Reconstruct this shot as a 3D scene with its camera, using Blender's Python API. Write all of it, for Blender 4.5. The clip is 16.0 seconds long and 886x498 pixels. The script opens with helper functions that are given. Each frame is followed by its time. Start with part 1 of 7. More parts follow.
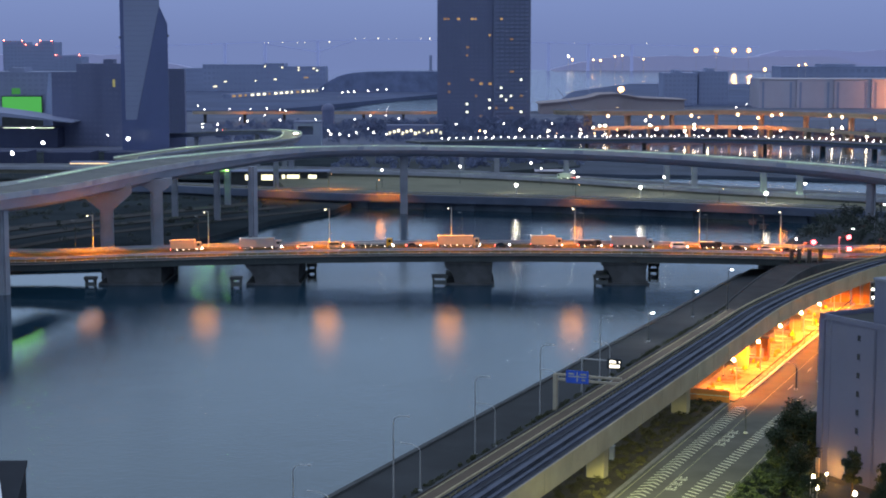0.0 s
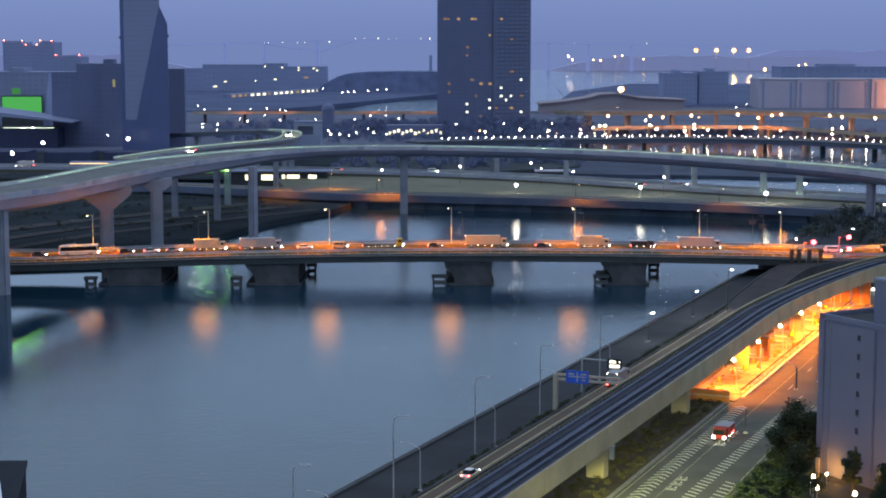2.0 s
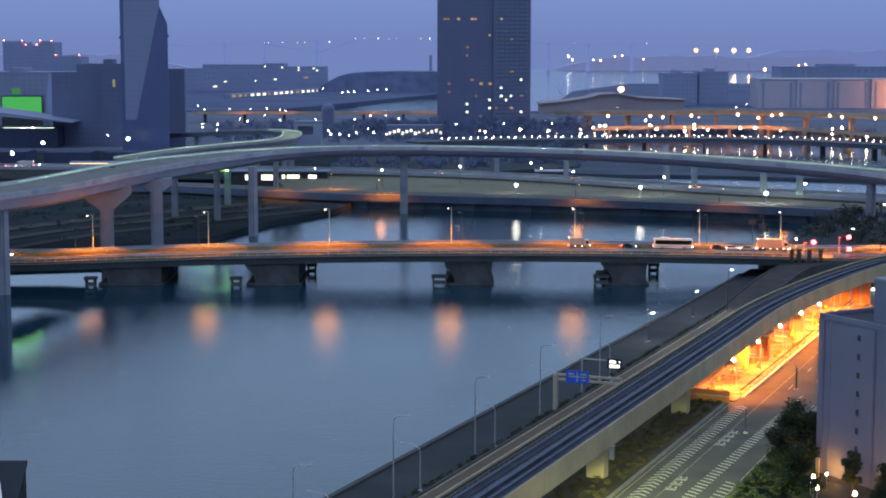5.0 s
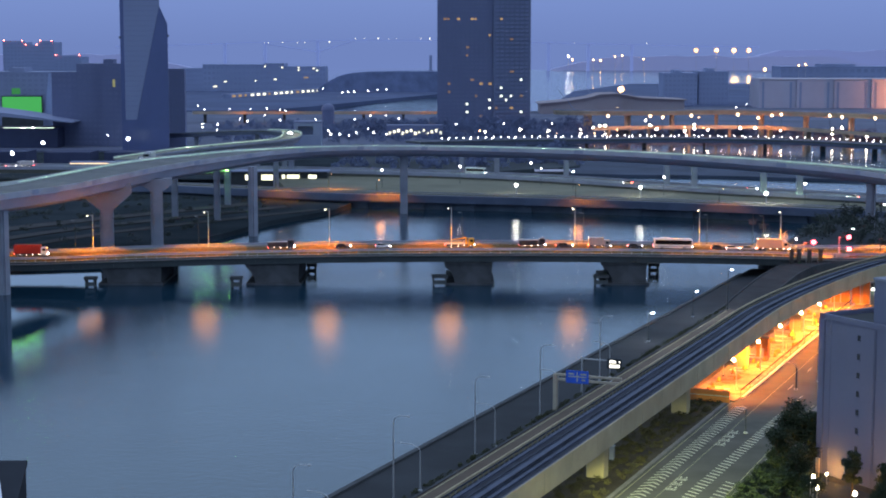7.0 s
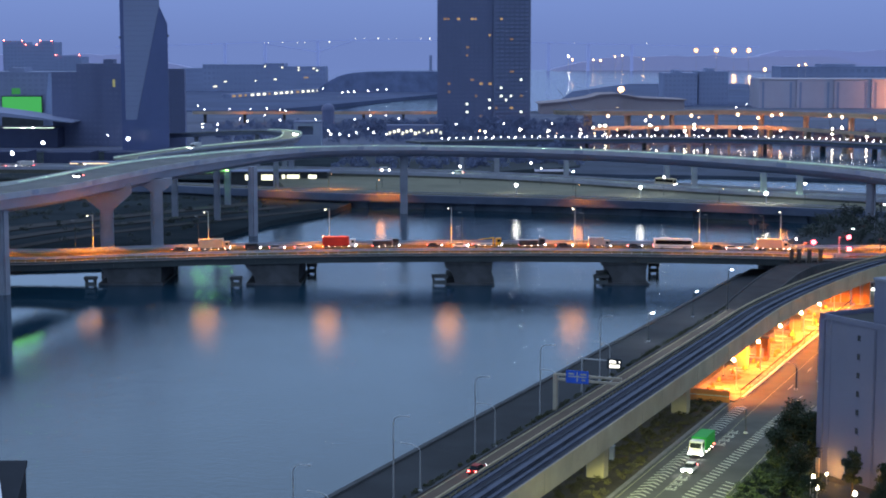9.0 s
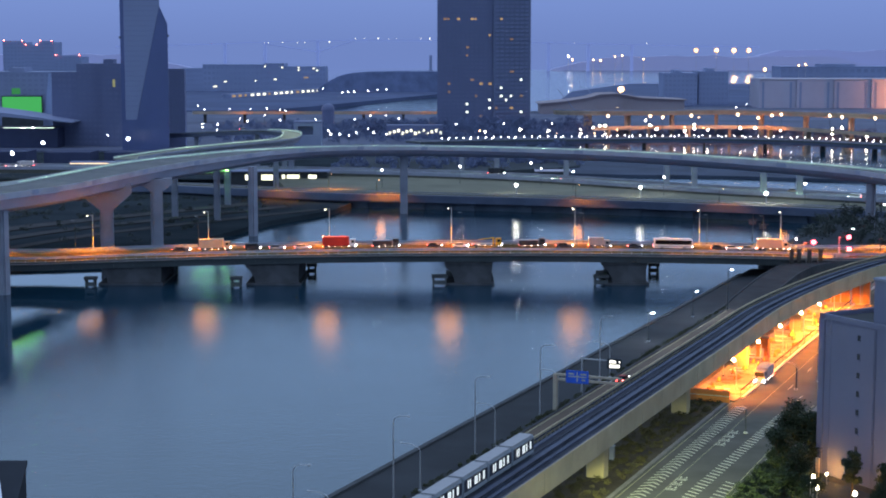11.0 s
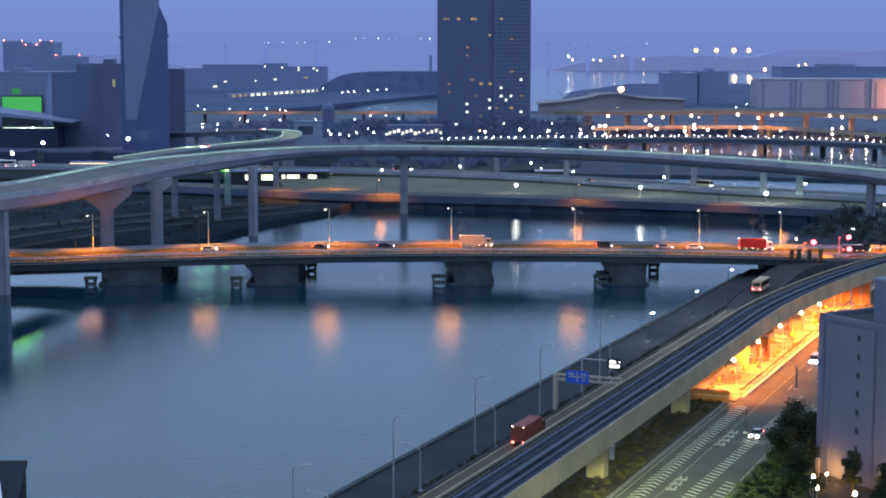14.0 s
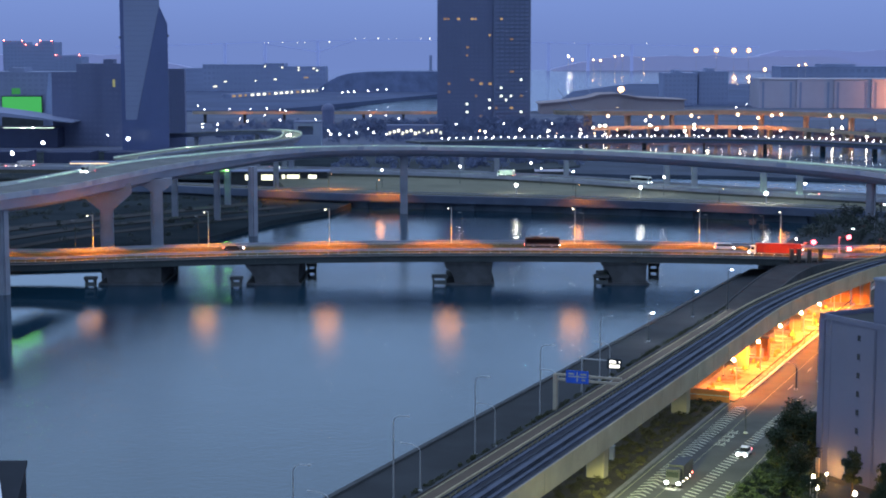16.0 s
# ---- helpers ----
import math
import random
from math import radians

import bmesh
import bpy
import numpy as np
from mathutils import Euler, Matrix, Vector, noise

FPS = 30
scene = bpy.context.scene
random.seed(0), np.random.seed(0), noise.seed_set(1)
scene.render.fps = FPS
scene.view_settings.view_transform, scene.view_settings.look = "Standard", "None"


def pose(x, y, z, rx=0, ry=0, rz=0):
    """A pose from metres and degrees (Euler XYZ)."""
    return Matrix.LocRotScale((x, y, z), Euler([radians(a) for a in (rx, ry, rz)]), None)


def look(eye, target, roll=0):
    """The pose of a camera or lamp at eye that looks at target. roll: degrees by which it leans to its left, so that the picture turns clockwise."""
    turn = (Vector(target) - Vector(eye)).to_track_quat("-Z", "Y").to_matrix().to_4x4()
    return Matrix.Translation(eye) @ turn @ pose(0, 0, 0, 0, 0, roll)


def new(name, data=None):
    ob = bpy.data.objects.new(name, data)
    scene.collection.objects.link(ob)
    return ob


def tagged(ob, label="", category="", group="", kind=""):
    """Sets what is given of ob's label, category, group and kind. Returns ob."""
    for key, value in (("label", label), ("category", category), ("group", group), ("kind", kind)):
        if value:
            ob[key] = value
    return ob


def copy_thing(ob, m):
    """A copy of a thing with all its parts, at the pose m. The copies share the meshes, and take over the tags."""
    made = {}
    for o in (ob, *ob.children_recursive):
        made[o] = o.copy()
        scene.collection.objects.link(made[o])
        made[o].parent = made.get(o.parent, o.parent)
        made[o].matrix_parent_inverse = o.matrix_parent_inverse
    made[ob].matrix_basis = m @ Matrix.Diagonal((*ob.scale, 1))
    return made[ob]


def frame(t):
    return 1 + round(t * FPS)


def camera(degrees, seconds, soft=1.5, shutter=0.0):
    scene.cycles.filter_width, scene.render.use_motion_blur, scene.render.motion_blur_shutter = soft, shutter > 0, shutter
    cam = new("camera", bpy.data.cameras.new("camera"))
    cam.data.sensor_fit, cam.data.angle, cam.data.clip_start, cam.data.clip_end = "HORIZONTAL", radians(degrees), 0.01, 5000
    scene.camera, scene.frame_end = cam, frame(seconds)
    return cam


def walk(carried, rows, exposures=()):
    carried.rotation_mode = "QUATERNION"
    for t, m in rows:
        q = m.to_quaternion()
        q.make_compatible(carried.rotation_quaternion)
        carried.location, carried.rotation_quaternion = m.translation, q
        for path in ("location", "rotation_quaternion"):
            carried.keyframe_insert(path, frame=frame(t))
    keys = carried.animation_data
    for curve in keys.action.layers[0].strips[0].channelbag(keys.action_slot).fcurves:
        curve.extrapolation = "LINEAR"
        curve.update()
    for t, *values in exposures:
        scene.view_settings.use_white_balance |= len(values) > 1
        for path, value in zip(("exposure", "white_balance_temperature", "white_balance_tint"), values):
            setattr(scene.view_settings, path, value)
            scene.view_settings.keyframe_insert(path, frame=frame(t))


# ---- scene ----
cam = camera(29.29, 16.0, soft=1.9)
EYE = (0, 0, 71)
AIM = (0, 1000, 71 - 1000 * math.tan(radians(6.8616)))
walk(cam, [(0, look(EYE, AIM)), (16, look(EYE, AIM))], exposures=[(0, 0.38, 7600, 10), (4, 0.39, 7150, 10), (9, 0.4, 6600, 10), (16, 0.46, 6500, 10)])

# ---- dusk sky ----
world = bpy.data.worlds.new("dusk_sky")
scene.world = world
world.use_nodes = True
wt = world.node_tree
wt.nodes.clear()
w_out = wt.nodes.new("ShaderNodeOutputWorld")
w_bg = wt.nodes.new("ShaderNodeBackground")
w_co = wt.nodes.new("ShaderNodeTexCoord")
w_sep = wt.nodes.new("ShaderNodeSeparateXYZ")
w_ramp = wt.nodes.new("ShaderNodeValToRGB")
wt.links.new(w_co.outputs["Generated"], w_sep.inputs[0])
wt.links.new(w_sep.outputs["Z"], w_ramp.inputs[0])
wt.links.new(w_ramp.outputs[0], w_bg.inputs[0])
wt.links.new(w_bg.outputs[0], w_out.inputs[0])
el = w_ramp.color_ramp.elements
el[0].position, el[0].color = 0.0, (0.122, 0.182, 0.415, 1)
el[1].position, el[1].color = 1.0, (0.44, 0.56, 0.86, 1)
for p, c in ((0.03, (0.146, 0.22, 0.485, 1)), (0.12, (0.275, 0.455, 0.79, 1)), (0.35, (0.41, 0.60, 0.875, 1))):
    e = el.new(p)
    e.color = c
w_bg.inputs[1].default_value = 1.0

# ---- materials ----
MATS = {}


def mat(name, base, rough=0.7, vary=0.25, scale=0.3, fine=6.0, bump=0.15, metal=0.0, alt=None, rand=0.0):
    """A rough surface with stains at a large scale and grain at a small one."""
    if name in MATS:
        return MATS[name]
    m = bpy.data.materials.new(name)
    m.use_nodes = True
    nt = m.node_tree
    b = nt.nodes["Principled BSDF"]
    co = nt.nodes.new("ShaderNodeTexCoord")
    n1 = nt.nodes.new("ShaderNodeTexNoise")
    n1.inputs["Scale"].default_value, n1.inputs["Detail"].default_value = scale, 5
    n2 = nt.nodes.new("ShaderNodeTexNoise")
    n2.inputs["Scale"].default_value, n2.inputs["Detail"].default_value = fine, 4
    mix = nt.nodes.new("ShaderNodeMix")
    mix.data_type = "RGBA"
    dark = alt or tuple(c * (1 - vary) for c in base)
    mix.inputs[6].default_value = (*dark, 1)
    mix.inputs[7].default_value = (*(min(1, c * (1 + vary * 0.5)) for c in base), 1)
    add = nt.nodes.new("ShaderNodeMath")
    add.operation = "MULTIPLY_ADD"
    add.inputs[1].default_value = 0.35
    nt.links.new(co.outputs["Object"], n1.inputs["Vector"])
    nt.links.new(co.outputs["Object"], n2.inputs["Vector"])
    ramp = nt.nodes.new("ShaderNodeMapRange")
    ramp.inputs[1].default_value, ramp.inputs[2].default_value = 0.3, 0.7
    nt.links.new(n1.outputs[0], ramp.inputs[0])
    nt.links.new(n2.outputs[0], add.inputs[0])
    sub = nt.nodes.new("ShaderNodeMath")
    sub.operation = "MULTIPLY"
    sub.inputs[1].default_value = 0.7
    nt.links.new(ramp.outputs[0], sub.inputs[0])
    nt.links.new(sub.outputs[0], add.inputs[2])
    if rand:
        oi = nt.nodes.new("ShaderNodeObjectInfo")
        ra = nt.nodes.new("ShaderNodeMath")
        ra.operation = "MULTIPLY_ADD"
        ra.inputs[1].default_value = rand
        nt.links.new(oi.outputs["Random"], ra.inputs[0])
        nt.links.new(add.outputs[0], ra.inputs[2])
        nt.links.new(ra.outputs[0], mix.inputs[0])
    else:
        nt.links.new(add.outputs[0], mix.inputs[0])
    nt.links.new(mix.outputs[2], b.inputs["Base Color"])
    b.inputs["Roughness"].default_value, b.inputs["Metallic"].default_value = rough, metal
    b.inputs["Specular IOR Level"].default_value = 0.5 if rough < 0.6 else 0.3 if rough < 0.8 else 0.1
    if bump:
        bp = nt.nodes.new("ShaderNodeBump")
        bp.inputs["Strength"].default_value = bump
        nt.links.new(n2.outputs[0], bp.inputs["Height"])
        nt.links.new(bp.outputs[0], b.inputs["Normal"])
    MATS[name] = m
    return m


def glow(name, color, strength, quiet=True, base=0.8):
    """A lamp's glowing surface."""
    if name in MATS:
        return MATS[name]
    m = bpy.data.materials.new(name)
    m.use_nodes = True
    b = m.node_tree.nodes["Principled BSDF"]
    b.inputs["Base Color"].default_value = (base, base, base, 1)
    b.inputs["Emission Color"].default_value = (*color, 1)
    b.inputs["Emission Strength"].default_value = strength
    if quiet:
        m.cycles.emission_sampling = "NONE"
    MATS[name] = m
    return m


def water_material():
    m = bpy.data.materials.new("water")
    m.use_nodes = True
    nt = m.node_tree
    b = nt.nodes["Principled BSDF"]
    b.inputs["Base Color"].default_value = (0.007, 0.030, 0.052, 1)
    b.inputs["Roughness"].default_value = 0.14
    b.inputs["IOR"].default_value = 1.33
    co = nt.nodes.new("ShaderNodeTexCoord")
    mp = nt.nodes.new("ShaderNodeMapping")
    mp.inputs["Scale"].default_value = (0.6, 0.6, 1)
    n1 = nt.nodes.new("ShaderNodeTexNoise")
    n1.inputs["Scale"].default_value, n1.inputs["Detail"].default_value = 1.0, 6
    n1.inputs["Roughness"].default_value = 0.6
    n2 = nt.nodes.new("ShaderNodeTexNoise")
    n2.inputs["Scale"].default_value, n2.inputs["Detail"].default_value = 0.045, 7
    n2.inputs["Roughness"].default_value = 0.65
    mr = nt.nodes.new("ShaderNodeMapRange")
    mr.inputs[1].default_value, mr.inputs[2].default_value = 0.35, 0.68
    mr.inputs[3].default_value, mr.inputs[4].default_value = 0.035, 0.13
    nt.links.new(co.outputs["Object"], mp.inputs[0])
    nt.links.new(mp.outputs[0], n1.inputs["Vector"])
    nt.links.new(co.outputs["Object"], n2.inputs["Vector"])
    nt.links.new(n2.outputs[0], mr.inputs[0])
    n3 = nt.nodes.new("ShaderNodeTexNoise")
    n3.inputs["Scale"].default_value, n3.inputs["Detail"].default_value = 0.16, 3
    nt.links.new(mp.outputs[0], n3.inputs["Vector"])
    ad = nt.nodes.new("ShaderNodeMath")
    ad.operation = "MULTIPLY_ADD"
    ad.inputs[1].default_value = 0.7
    nt.links.new(n3.outputs[0], ad.inputs[0])
    nt.links.new(n1.outputs[0], ad.inputs[2])
    bp = nt.nodes.new("ShaderNodeBump")
    bp.inputs["Strength"].default_value, bp.inputs["Distance"].default_value = 0.17, 0.5
    # the sheltered basins far out lie calmer
    sep = nt.nodes.new("ShaderNodeSeparateXYZ")
    calm = nt.nodes.new("ShaderNodeMapRange")
    calm.inputs[1].default_value, calm.inputs[2].default_value = 880, 1150
    calm.inputs[3].default_value, calm.inputs[4].default_value = 0.17, 0.05
    nt.links.new(co.outputs["Object"], sep.inputs[0])
    nt.links.new(sep.outputs["Y"], calm.inputs[0])
    # and the open bay beyond is choppy again
    chop = nt.nodes.new("ShaderNodeMapRange")
    chop.inputs[1].default_value, chop.inputs[2].default_value = 1650, 1900
    chop.inputs[3].default_value, chop.inputs[4].default_value = 0.0, 0.3
    nt.links.new(sep.outputs["Y"], chop.inputs[0])
    swell = nt.nodes.new("ShaderNodeMath")
    swell.operation = "ADD"
    nt.links.new(calm.outputs[0], swell.inputs[0])
    nt.links.new(chop.outputs[0], swell.inputs[1])
    # the corner in the lee of the expressway lies smooth
    lee = nt.nodes.new("ShaderNodeMapRange")
    lee.inputs[1].default_value, lee.inputs[2].default_value = -103, -80
    lee.inputs[3].default_value, lee.inputs[4].default_value = 0.16, 1.0
    shore_co = nt.nodes.new("ShaderNodeSeparateXYZ")
    nt.links.new(nt.nodes.new("ShaderNodeNewGeometry").outputs["Position"], shore_co.inputs[0])
    nt.links.new(shore_co.outputs["X"], lee.inputs[0])
    for out, sock in ((swell.outputs[0], bp.inputs["Strength"]), (mr.outputs[0], b.inputs["Roughness"])):
        still = nt.nodes.new("ShaderNodeMath")
        still.operation = "MULTIPLY"
        nt.links.new(out, still.inputs[0])
        nt.links.new(lee.outputs[0], still.inputs[1])
        nt.links.new(still.outputs[0], sock)
    nt.links.new(ad.outputs[0], bp.inputs["Height"])
    nt.links.new(bp.outputs[0], b.inputs["Normal"])
    return m


WATER = water_material()
CONCRETE = mat("concrete", (0.26, 0.275, 0.335), 0.8, 0.3, 0.12, 3.0)
CONCRETE_DARK = mat("weathered_concrete", (0.065, 0.07, 0.075), 0.85, 0.4, 0.2, 3.0)
GIRDER = mat("grey_blue_steel_paint", (0.235, 0.26, 0.355), 0.55, 0.2, 0.1, 2.0)
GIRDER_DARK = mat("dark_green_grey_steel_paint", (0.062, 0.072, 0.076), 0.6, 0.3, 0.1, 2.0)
ASPHALT = mat("asphalt", (0.055, 0.055, 0.058), 0.85, 0.3, 0.15, 8.0)
ASPHALT_PALE = mat("worn_asphalt", (0.11, 0.11, 0.095), 0.8, 0.3, 0.15, 8.0)
for m_ in (ASPHALT, ASPHALT_PALE):
    m_.node_tree.nodes["Principled BSDF"].inputs["Specular IOR Level"].default_value = 0.02
PAVING = mat("pavement_slabs", (0.2, 0.19, 0.18), 0.85, 0.3, 0.3, 4.0)
QUAY = mat("quay_concrete", (0.033, 0.037, 0.042), 0.85, 0.35, 0.12, 2.0)
SOIL = mat("dark_soil_and_scrub", (0.045, 0.055, 0.03), 0.95, 0.5, 0.15, 1.5, 0.4)
LAND = mat("dark_city_ground", (0.048, 0.058, 0.068), 0.9, 0.4, 0.02, 0.4)
# far ground colour is shifted to blue to imitate haze
FAR_LAND = mat("hazed_wooded_land", (0.082, 0.105, 0.19), 0.95, 0.3, 0.01, 0.1)
WHITE_PAINT = mat("white_road_paint", (0.5, 0.5, 0.38), 0.8, 0.45, 1.5, 12.0)
FACADE = mat("pale_render_facade", (0.165, 0.175, 0.24), 0.8, 0.12, 0.08, 2.0)
ROOF = mat("dark_roof_membrane", (0.05, 0.055, 0.06), 0.85, 0.3, 0.2, 2.0)
STEEL = mat("galvanised_steel", (0.42, 0.43, 0.44), 0.45, 0.2, 0.8, 6.0, 0.05, 0.6)
# tower colours are lifted and blued to imitate haze
TOWER_PALE = mat("hazed_tower_panel", (0.185, 0.215, 0.35), 0.55, 0.1, 0.02, 0.3)
TOWER_GLASS = mat("hazed_dark_glass", (0.075, 0.10, 0.235), 0.4, 0.2, 0.02, 0.3, 0.0)
TOWER_HAZED = mat("hazed_tower_cladding", (0.13, 0.15, 0.26), 0.6, 0.15, 0.02, 0.3)
# far facades, paled and blued in their colour to imitate mist
HAZE_BLOCK = mat("hazed_far_facade", (0.225, 0.255, 0.375), 0.8, 0.2, 0.02, 0.2)
WAREHOUSE = mat("pale_hazed_panel", (0.37, 0.35, 0.43), 0.75, 0.15, 0.02, 0.2)

# ---- mesh tools ----


def part(name, bm, material, parent=None, label="", smooth=False):
    """Links a bmesh as one mesh object, under a thing if one is given."""
    me = bpy.data.meshes.new(name)
    bmesh.ops.recalc_face_normals(bm, faces=bm.faces)
    if smooth:
        for f in bm.faces:
            f.smooth = True
    bm.to_mesh(me)
    bm.free()
    me.materials.append(material)
    ob = new(name, me)
    if parent:
        ob.parent = parent
    if label:
        ob["label"] = label
    return ob


def box(x0, y0, z0, x1, y1, z1, bm=None):
    bm = bm or bmesh.new()
    v = [bm.verts.new((x, y, z)) for z in (z0, z1) for x, y in ((x0, y0), (x1, y0), (x1, y1), (x0, y1))]
    for q in ((3, 2, 1, 0), (4, 5, 6, 7), (0, 1, 5, 4), (1, 2, 6, 5), (2, 3, 7, 6), (3, 0, 4, 7)):
        bm.faces.new([v[i] for i in q])
    return bm


def prism(pts, z0, z1, bm=None, grow=1.0):
    """An upright prism on a polygon of (x, y); the top is scaled by grow round the polygon's centre."""
    bm = bm or bmesh.new()
    cx, cy = sum(p[0] for p in pts) / len(pts), sum(p[1] for p in pts) / len(pts)
    a = [bm.verts.new((x, y, z0)) for x, y in pts]
    b = [bm.verts.new((cx + (x - cx) * grow, cy + (y - cy) * grow, z1)) for x, y in pts]
    bm.faces.new(a)
    bm.faces.new(b)
    for i in range(len(pts)):
        j = (i + 1) % len(pts)
        bm.faces.new((a[i], a[j], b[j], b[i]))
    return bm


def rod(p0, p1, r0, r1=None, seg=8, bm=None):
    """A tapered round bar from p0 to p1."""
    bm = bm or bmesh.new()
    r1 = r0 if r1 is None else r1
    p0, p1 = Vector(p0), Vector(p1)
    q = (p1 - p0).to_track_quat("Z", "Y")
    rings = []
    for p, r in ((p0, r0), (p1, r1)):
        rings.append([bm.verts.new(p + q @ Vector((r * math.cos(2 * math.pi * k / seg), r * math.sin(2 * math.pi * k / seg), 0))) for k in range(seg)])
    for k in range(seg):
        j = (k + 1) % seg
        bm.faces.new((rings[0][k], rings[0][j], rings[1][j], rings[1][k]))
    bm.faces.new(rings[0][::-1])
    bm.faces.new(rings[1])
    return bm


def ball(c, r, bm=None, u=8, v=6, sz=1.0):
    bm = bm or bmesh.new()
    bmesh.ops.create_uvsphere(bm, u_segments=u, v_segments=v, radius=r, matrix=Matrix.Translation(c) @ Matrix.Diagonal((1, 1, sz, 1)))
    return bm


def spline(pts, n=8):
    """A smooth curve through points, n steps between each two."""
    p = [Vector(q) for q in pts]
    p = [p[0] * 2 - p[1]] + p + [p[-1] * 2 - p[-2]]
    out = []
    for i in range(1, len(p) - 2):
        for k in range(n):
            t = k / n
            out.append(0.5 * ((2 * p[i]) + (p[i + 1] - p[i - 1]) * t + (2 * p[i - 1] - 5 * p[i] + 4 * p[i + 1] - p[i + 2]) * t * t + (3 * p[i] - p[i - 1] - 3 * p[i + 1] + p[i + 2]) * t ** 3))
    out.append(p[-2])
    return out


def side(path, i):
    """The level direction to the right of the path at point i."""
    d = path[min(i + 1, len(path) - 1)] - path[max(i - 1, 0)]
    return Vector((d.y, -d.x, 0)).normalized()


def sweep(path, profile, bm=None, i0=0, i1=None):
    """Sweeps a closed profile of (right, up) along a path."""
    bm = bm or bmesh.new()
    i1 = len(path) - 1 if i1 is None else i1
    rings = []
    for i in range(i0, i1 + 1):
        n = side(path, i)
        rings.append([bm.verts.new(path[i] + n * a + Vector((0, 0, b))) for a, b in profile])
    k = len(profile)
    for r, s in zip(rings, rings[1:]):
        for j in range(k):
            bm.faces.new((r[j], r[(j + 1) % k], s[(j + 1) % k], s[j]))
    bm.faces.new(rings[0])
    bm.faces.new(rings[-1])
    return bm


def at(path, s):
    """The point and heading (degrees about z of +x) at s metres along the path."""
    for a, b in zip(path, path[1:]):
        d = (b - a).length
        if s <= d or b is path[-1]:
            v = (b - a).normalized()
            return a + v * s, math.degrees(math.atan2(v.y, v.x))
        s -= d


TURN = radians(22.86)
SU = Vector((math.sin(TURN), math.cos(TURN), 0))
SN = Vector((math.cos(TURN), -math.sin(TURN), 0))
Q0 = Vector((-17.5, 251.7, 0))


def shore(s, n, z=0.0):
    """A place s metres along the quay's edge and n metres inland from it."""
    return Q0 + SU * s + SN * n + Vector((0, 0, z))


def strip(name, s0, s1, n0, n1, z0, z1, material, parent=None):
    """A slab along the quay."""
    return part(name, prism([shore(s, n)[:2] for s, n in ((s0, n0), (s0, n1), (s1, n1), (s1, n0))], z0, z1), material, parent)


def bevelled(bm, width):
    bmesh.ops.bevel(bm, geom=list(bm.edges), offset=width, segments=2, affect="EDGES", clamp_overlap=True)
    return bm


def empty(name, m=None, label="", category="", group="", kind=""):
    e = new(name)
    if m is not None:
        e.matrix_basis = m
    return tagged(e, label, category, group, kind)


# ---- water and land ----
bm = bmesh.new()
bm.faces.new([bm.verts.new((4900 * math.cos(a), 4900 * math.sin(a), 0)) for a in (2 * math.pi * k / 96 for k in range(96))])
sea = tagged(part("water", bm, WATER), "rippled blue-grey harbour water at dusk", "water", kind="structure")


def land(name, pts, z, material, label):
    return tagged(part(name, prism(pts, -3, z), material), label, "ground", kind="structure")


land("ground_quay", [shore(s, n)[:2] for s, n in ((-260, 0), (-260, 400), (290, 400), (290, 0))] , 2.5, QUAY, "dark concrete quay apron along the canal")
land("ground_east_bank", [(102, 530), (124, 590), (152, 650), (250, 640), (420, 640), (420, 520)], 5.0, LAND, "dark planted bank behind the bridge end")
land("ground_west_bank", [(-46, 712), (-68, 667), (-90, 592), (-98, 546), (-140, 536), (-330, 536), (-420, 1100), (-60, 1100), (-30, 800)], 2.0, mat("dark_bank_soil", (0.034, 0.044, 0.052), 0.9, 0.4, 0.05, 0.6), "dark reclaimed ground under the expressway")
MATS["dark_bank_soil"].node_tree.nodes["Principled BSDF"].inputs["Specular IOR Level"].default_value = 0.0
# the island's ground colour is lifted for mist
land("ground_far_island", [(-500, 1100), (-60, 1100), (20, 1180), (120, 1262), (420, 1250), (800, 1250), (800, 1900), (280, 1895), (150, 1800), (60, 1742), (-180, 1745), (-500, 1745)], 3.0, mat("hazed_city_ground", (0.115, 0.13, 0.19), 0.9, 0.4, 0.02, 0.4), "dark far island with harbour streets")

# ---- viaduct ----
VIA = spline([(-165, 395, 29), (-140, 440, 29.3), (-124, 475, 29.5), (-112, 506, 29.6), (-103.5, 545, 29.8), (-94, 588, 30), (-81, 630, 29.8), (-65, 665, 30), (-45, 692, 29.8), (-20, 706, 29.2), (8, 708, 28.8), (40, 699, 28.5), (75, 680, 28.2), (112, 646, 27.7), (140, 610, 27.2), (152, 577, 27.2), (166, 520, 27), (172, 470, 26)], 10)
viaduct = empty("elevated_expressway", label="curving elevated expressway with grey-blue box girder", category="viaduct", kind="structure")


def banked(profile, i0=0, i1=None):
    """Sweeps a profile along the expressway, which tips away from the bend's inside and has a deeper girder over its first piers."""
    bm = bmesh.new()
    rings = []
    i1 = len(VIA) - 1 if i1 is None else i1
    for i in range(i0, i1 + 1):
        u = min(1, max(0, (i - 50) / 32))
        u = u * u * (3 - 2 * u)
        n = side(VIA, i)
        rings.append([bm.verts.new(VIA[i] + n * a + Vector((0, 0, b + 1.3 * u * a / 17 - (1.7 * (1 - u) if b < -2.2 else 0)))) for a, b in profile])
    k = len(profile)
    for r, s in zip(rings, rings[1:]):
        for q in range(k):
            bm.faces.new((r[q], r[(q + 1) % k], s[(q + 1) % k], s[q]))
    bm.faces.new(rings[0])
    bm.faces.new(rings[-1])
    return bm


